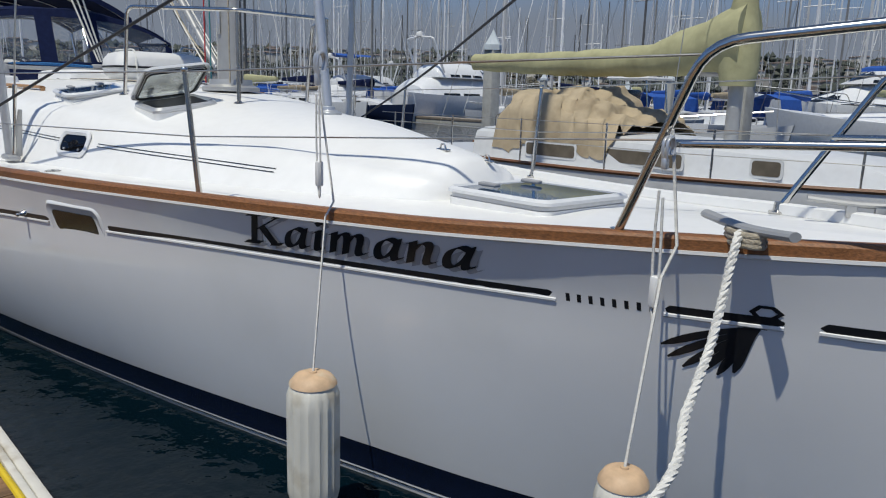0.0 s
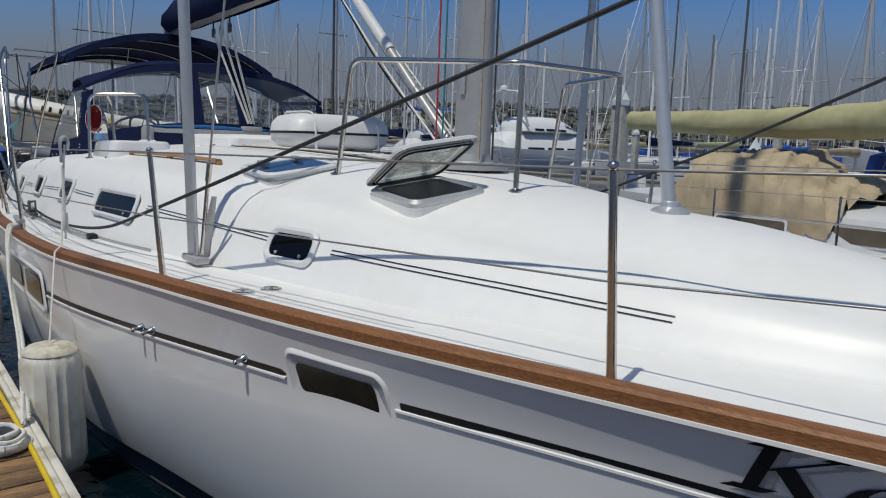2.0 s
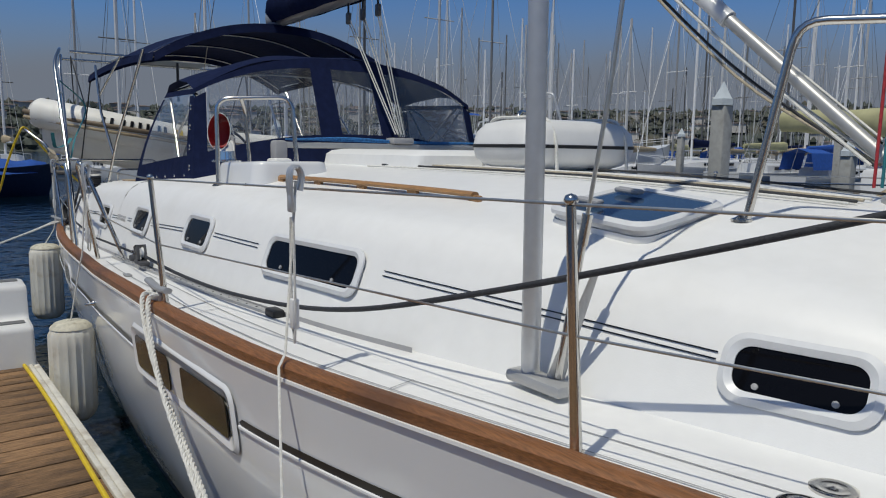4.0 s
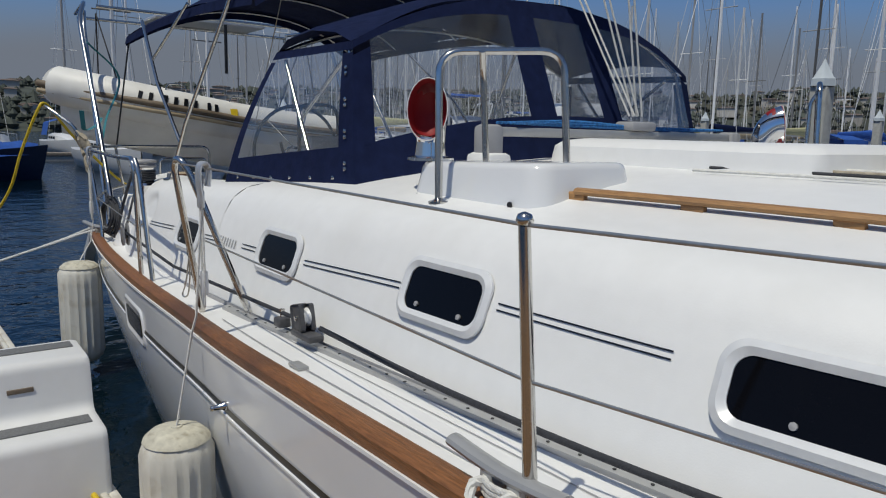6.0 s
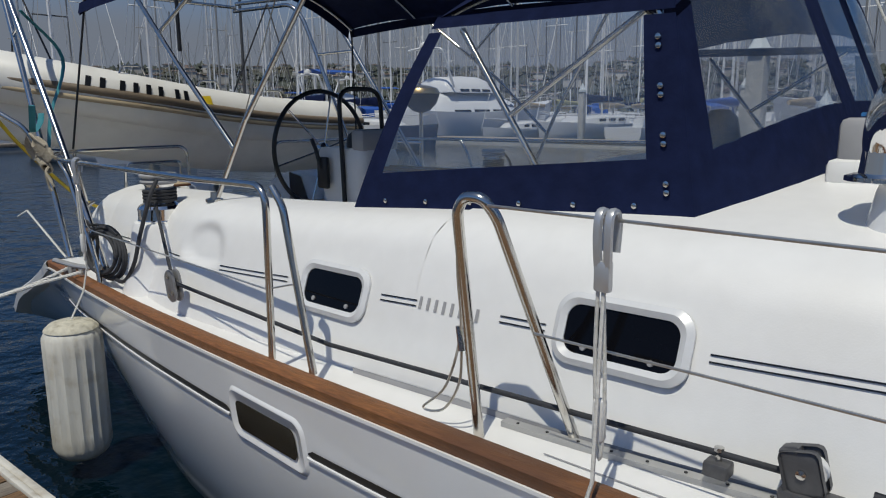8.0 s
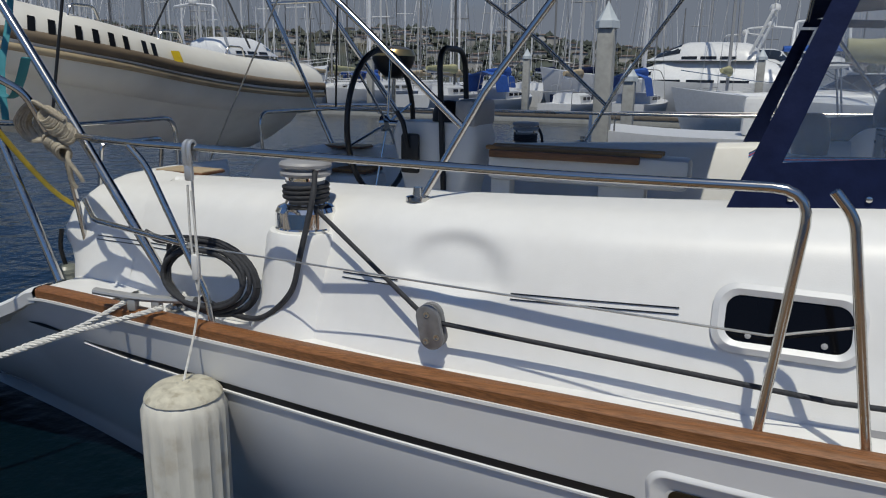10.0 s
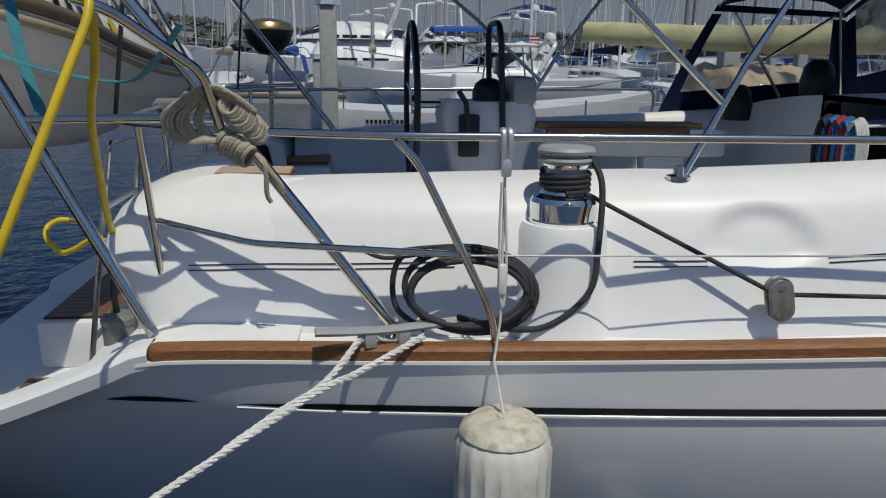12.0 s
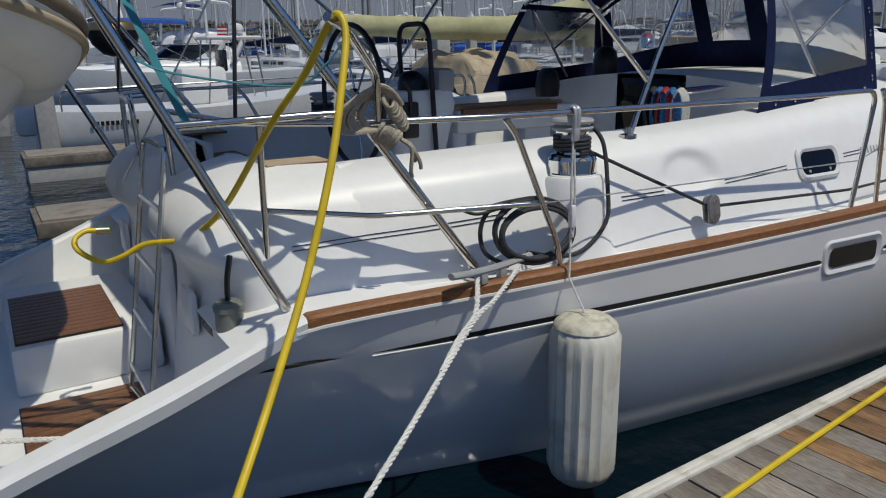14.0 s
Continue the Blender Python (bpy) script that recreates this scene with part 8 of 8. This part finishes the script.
floating_dock(0.5, 18.0, 9.6, 10.6, "narrow wooden finger dock between two slips")
floating_dock(-100, 100, 30.6, 32.0, "long wooden walkway among the moored boats")
floating_dock(-110, 110, 61.0, 62.6, "long wooden walkway among the moored boats")
floating_dock(-38.5, -37, -20, 32, "long wooden walkway among the moored boats")

# ---- far shore ----
rng = random.Random(5)
bm = bmesh.new()
rows = []


def hill(a, f):
    """Height of the far hillside: a in degrees round the harbour, f from 0 (shore) to 1 (back)."""
    h = float(np.interp(a, (0, 90, 101, 112, 120, 135, 172, 200), (14, 13, 17, 23, 23, 22, 20, 16))) + 4 * noise.noise(Vector((a * 0.11, 0, 1))) + 1.5 * noise.noise(Vector((a * 0.5, 0, 4)))
    return max(2.0, h) * math.sin(min(1.0, f * 1.15) * math.pi / 2) + 1.4 * noise.noise(Vector((a * 0.9, f * 5, 2)))


for k in range(161):
    a = -15 + 215 * k / 160
    row = []
    for j in range(13):
        f = j / 12
        r = 250 + 150 * f
        row.append((r * math.cos(radians(a)), r * math.sin(radians(a)), -1.0 + hill(a, f) * (1 if j else 0)))
    rows.append(row)
skin(bm, rows)
whole("hillside", bm, HAZED_FOLIAGE, "dark green hillside across the harbour", "hillside", kind="structure", angle=80)
for name, mat_k, tall in (("far_houses", HOUSE, 0), ("far_roofs", ROOF, 1)):
    rr = random.Random(8)
    verts, faces = [], []
    for k in range(620):
        a, f = rr.uniform(0, 190), rr.uniform(0.05, 0.95)
        r = 250 + 150 * f
        cx, cy, cz = r * math.cos(radians(a)), r * math.sin(radians(a)), hill(a, f) - 1.5
        w, d, h = rr.uniform(3, 8), rr.uniform(3, 6), rr.uniform(2.2, 4.0)
        z0, z1 = (cz, cz + h) if not tall else (cz + h, cz + h + 0.5)
        o, e = len(verts), (0.4 if tall else 0.0)
        t = radians(a)
        for zz, sc in ((z0, 1.0), (z1, 0.45 if tall else 1.0)):
            for sx, sy in ((-1, -1), (1, -1), (1, 1), (-1, 1)):
                px, py = sx * (w / 2 + e) * sc, sy * (d / 2 + e) * sc
                verts.append((cx - py * math.cos(t) - px * math.sin(t), cy - py * math.sin(t) + px * math.cos(t), zz))
        faces += [(o, o + 1, o + 5, o + 4), (o + 1, o + 2, o + 6, o + 5), (o + 2, o + 3, o + 7, o + 6), (o + 3, o, o + 4, o + 7), (o + 4, o + 5, o + 6, o + 7)]
    me = bpy.data.meshes.new(name)
    me.from_pydata(verts, [], faces)
    me.materials.append(mat_k)
    tagged(new(name, me), "pale houses scattered over the far hillside" if not tall else "low tiled roofs of the hillside houses", "houses" if not tall else "roofs", kind="stuff")
rr = random.Random(9)
verts, faces = [], []
for k in range(3600):
    a, f = rr.uniform(60, 195), rr.uniform(0.02, 1.0)
    r = 250 + 150 * f
    cx, cy, cz = r * math.cos(radians(a)), r * math.sin(radians(a)), hill(a, f) - 1.0
    s = rr.uniform(1.0, 2.8)
    for c in range(3):
        ox, oy, oz = (rr.uniform(-s, s) for _ in range(3))
        o = len(verts)
        q = s * rr.uniform(0.5, 0.9)
        for dx, dy, dz in ((1, 0, 0), (-1, 0, 0), (0, 1, 0), (0, -1, 0), (0, 0, 1), (0, 0, -1)):
            verts.append((cx + ox + dx * q * rr.uniform(0.8, 1.2), cy + oy + dy * q * rr.uniform(0.8, 1.2), cz + oz * 0.5 + s * 0.5 + dz * q * rr.uniform(0.7, 1.3)))
        faces += [(o + i, o + j, o + k2) for i, j, k2 in ((0, 2, 4), (2, 1, 4), (1, 3, 4), (3, 0, 4), (2, 0, 5), (1, 2, 5), (3, 1, 5), (0, 3, 5))]
me = bpy.data.meshes.new("far_trees")
me.from_pydata(verts, [], faces)
me.materials.append(HAZED_FOLIAGE)
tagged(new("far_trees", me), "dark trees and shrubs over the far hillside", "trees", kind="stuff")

# ---- the dock beside the yacht ----
TURN = math.atan(0.034)
dock = thing("dock", (12.5, -2.12, 0), "weathered wooden dock with pale edging beside the yacht", "dock", kind="structure")
dock.rotation_euler = (0, 0, TURN)


def dock_part(name, bm, mat, label=""):
    ob = new(name, finish(name, bm, mat))
    ob.parent = dock
    return tagged(ob, label)


dock_part("float", block(bmesh.new(), (-22, -3.3, -0.3), (8, -0.10, 0.36), 0.02), CONCRETE)
dock_part("fascia", block(bmesh.new(), (-22, -0.042, 0.10), (8, 0.0, 0.455), 0.012), DOCK_EDGE, "cream vinyl dock edging")
dock_part("edge_board", block(bmesh.new(), (-22, -0.073, 0.425), (8, -0.045, 0.462), 0.006), DOCK_EDGE)
bm = sweep(bmesh.new(), smooth([(-22 + 30 * k / 40, float(np.interp(-22 + 30 * k / 40, (-22, -10.6, -8.6, 8), (-0.34, -0.27, -0.10, -0.09))) + 0.012 * math.sin(k * 1.3), 0.462) for k in range(41)]), 0.0125, 8)
dock_part("edge_hose", bm, YELLOW, "yellow hose along the edge")
plank_meshes = []
rp = random.Random(3)
for v in range(6):
    b = bmesh.new()
    block(b, (-0.068, -3.28, 0.0), (0.0685, -0.076, 0.042), 0)
    for q in b.verts:
        q.co.z += rp.uniform(-0.003, 0.003)
        q.co.x += rp.uniform(-0.003, 0.003)
    bmesh.ops.recalc_face_normals(b, faces=b.faces)
    me = bpy.data.meshes.new("plank")
    b.to_mesh(me)
    b.free()
    me.materials.append(PLANK)
    plank_meshes.append(me)
grey_meshes = []
for me in plank_meshes:
    pale = me.copy()
    pale.materials.clear()
    pale.materials.append(PLANK_GREY)
    grey_meshes.append(pale)
for k in range(205):
    ob = new("plank", (grey_meshes if -21.9 + 0.1455 * k < -9.0 - 1.5 * rp.random() else plank_meshes)[k % 6])
    ob.parent = dock
    ob.location = (-21.9 + 0.1455 * k, 0, 0.405 + rp.uniform(-0.003, 0.003))

# moulded dock steps
steps = thing("dock_steps", (4.6, -2.75, 0.45), "white moulded two-tread dock steps with grey grip strips", "dock steps")
line = bent([(4.46, 0, 0.45), (4.50, 0, 0.968), (4.81, 0, 0.962), (4.85, 0, 0.728), (5.12, 0, 0.722), (5.16, 0, 0.45)], 0.045, 6)
bm = bmesh.new()
rows = [[(p.x - (4.8 - p.x) * -k, y, 0.45 + (p.z - 0.45) * (1 - k)) for p in line] for y, k in ((-2.392, 0.03), (-2.398, 0.012), (-2.42, 0.0), (-3.13, 0.0), (-3.152, 0.012), (-3.158, 0.03))]
made = skin(bm, rows)
bm.faces.new(made[0])
bm.faces.new(made[-1][::-1])
part("step_body", bm, PLASTIC, steps, "white moulded body")
for x0, x1, z in ((4.565, 4.655, 0.9685), (4.925, 5.015, 0.7285)):
    part("grip_strip", block(bmesh.new(), (x0, -3.10, z - 0.004), (x1, -2.43, z + 0.002), 0.001), STEP_GRIP, steps)
part("badge", block(bmesh.new(), (4.826, -2.72, 0.842), (4.836, -2.62, 0.862), 0.002), DINGHY_TAPE, steps)
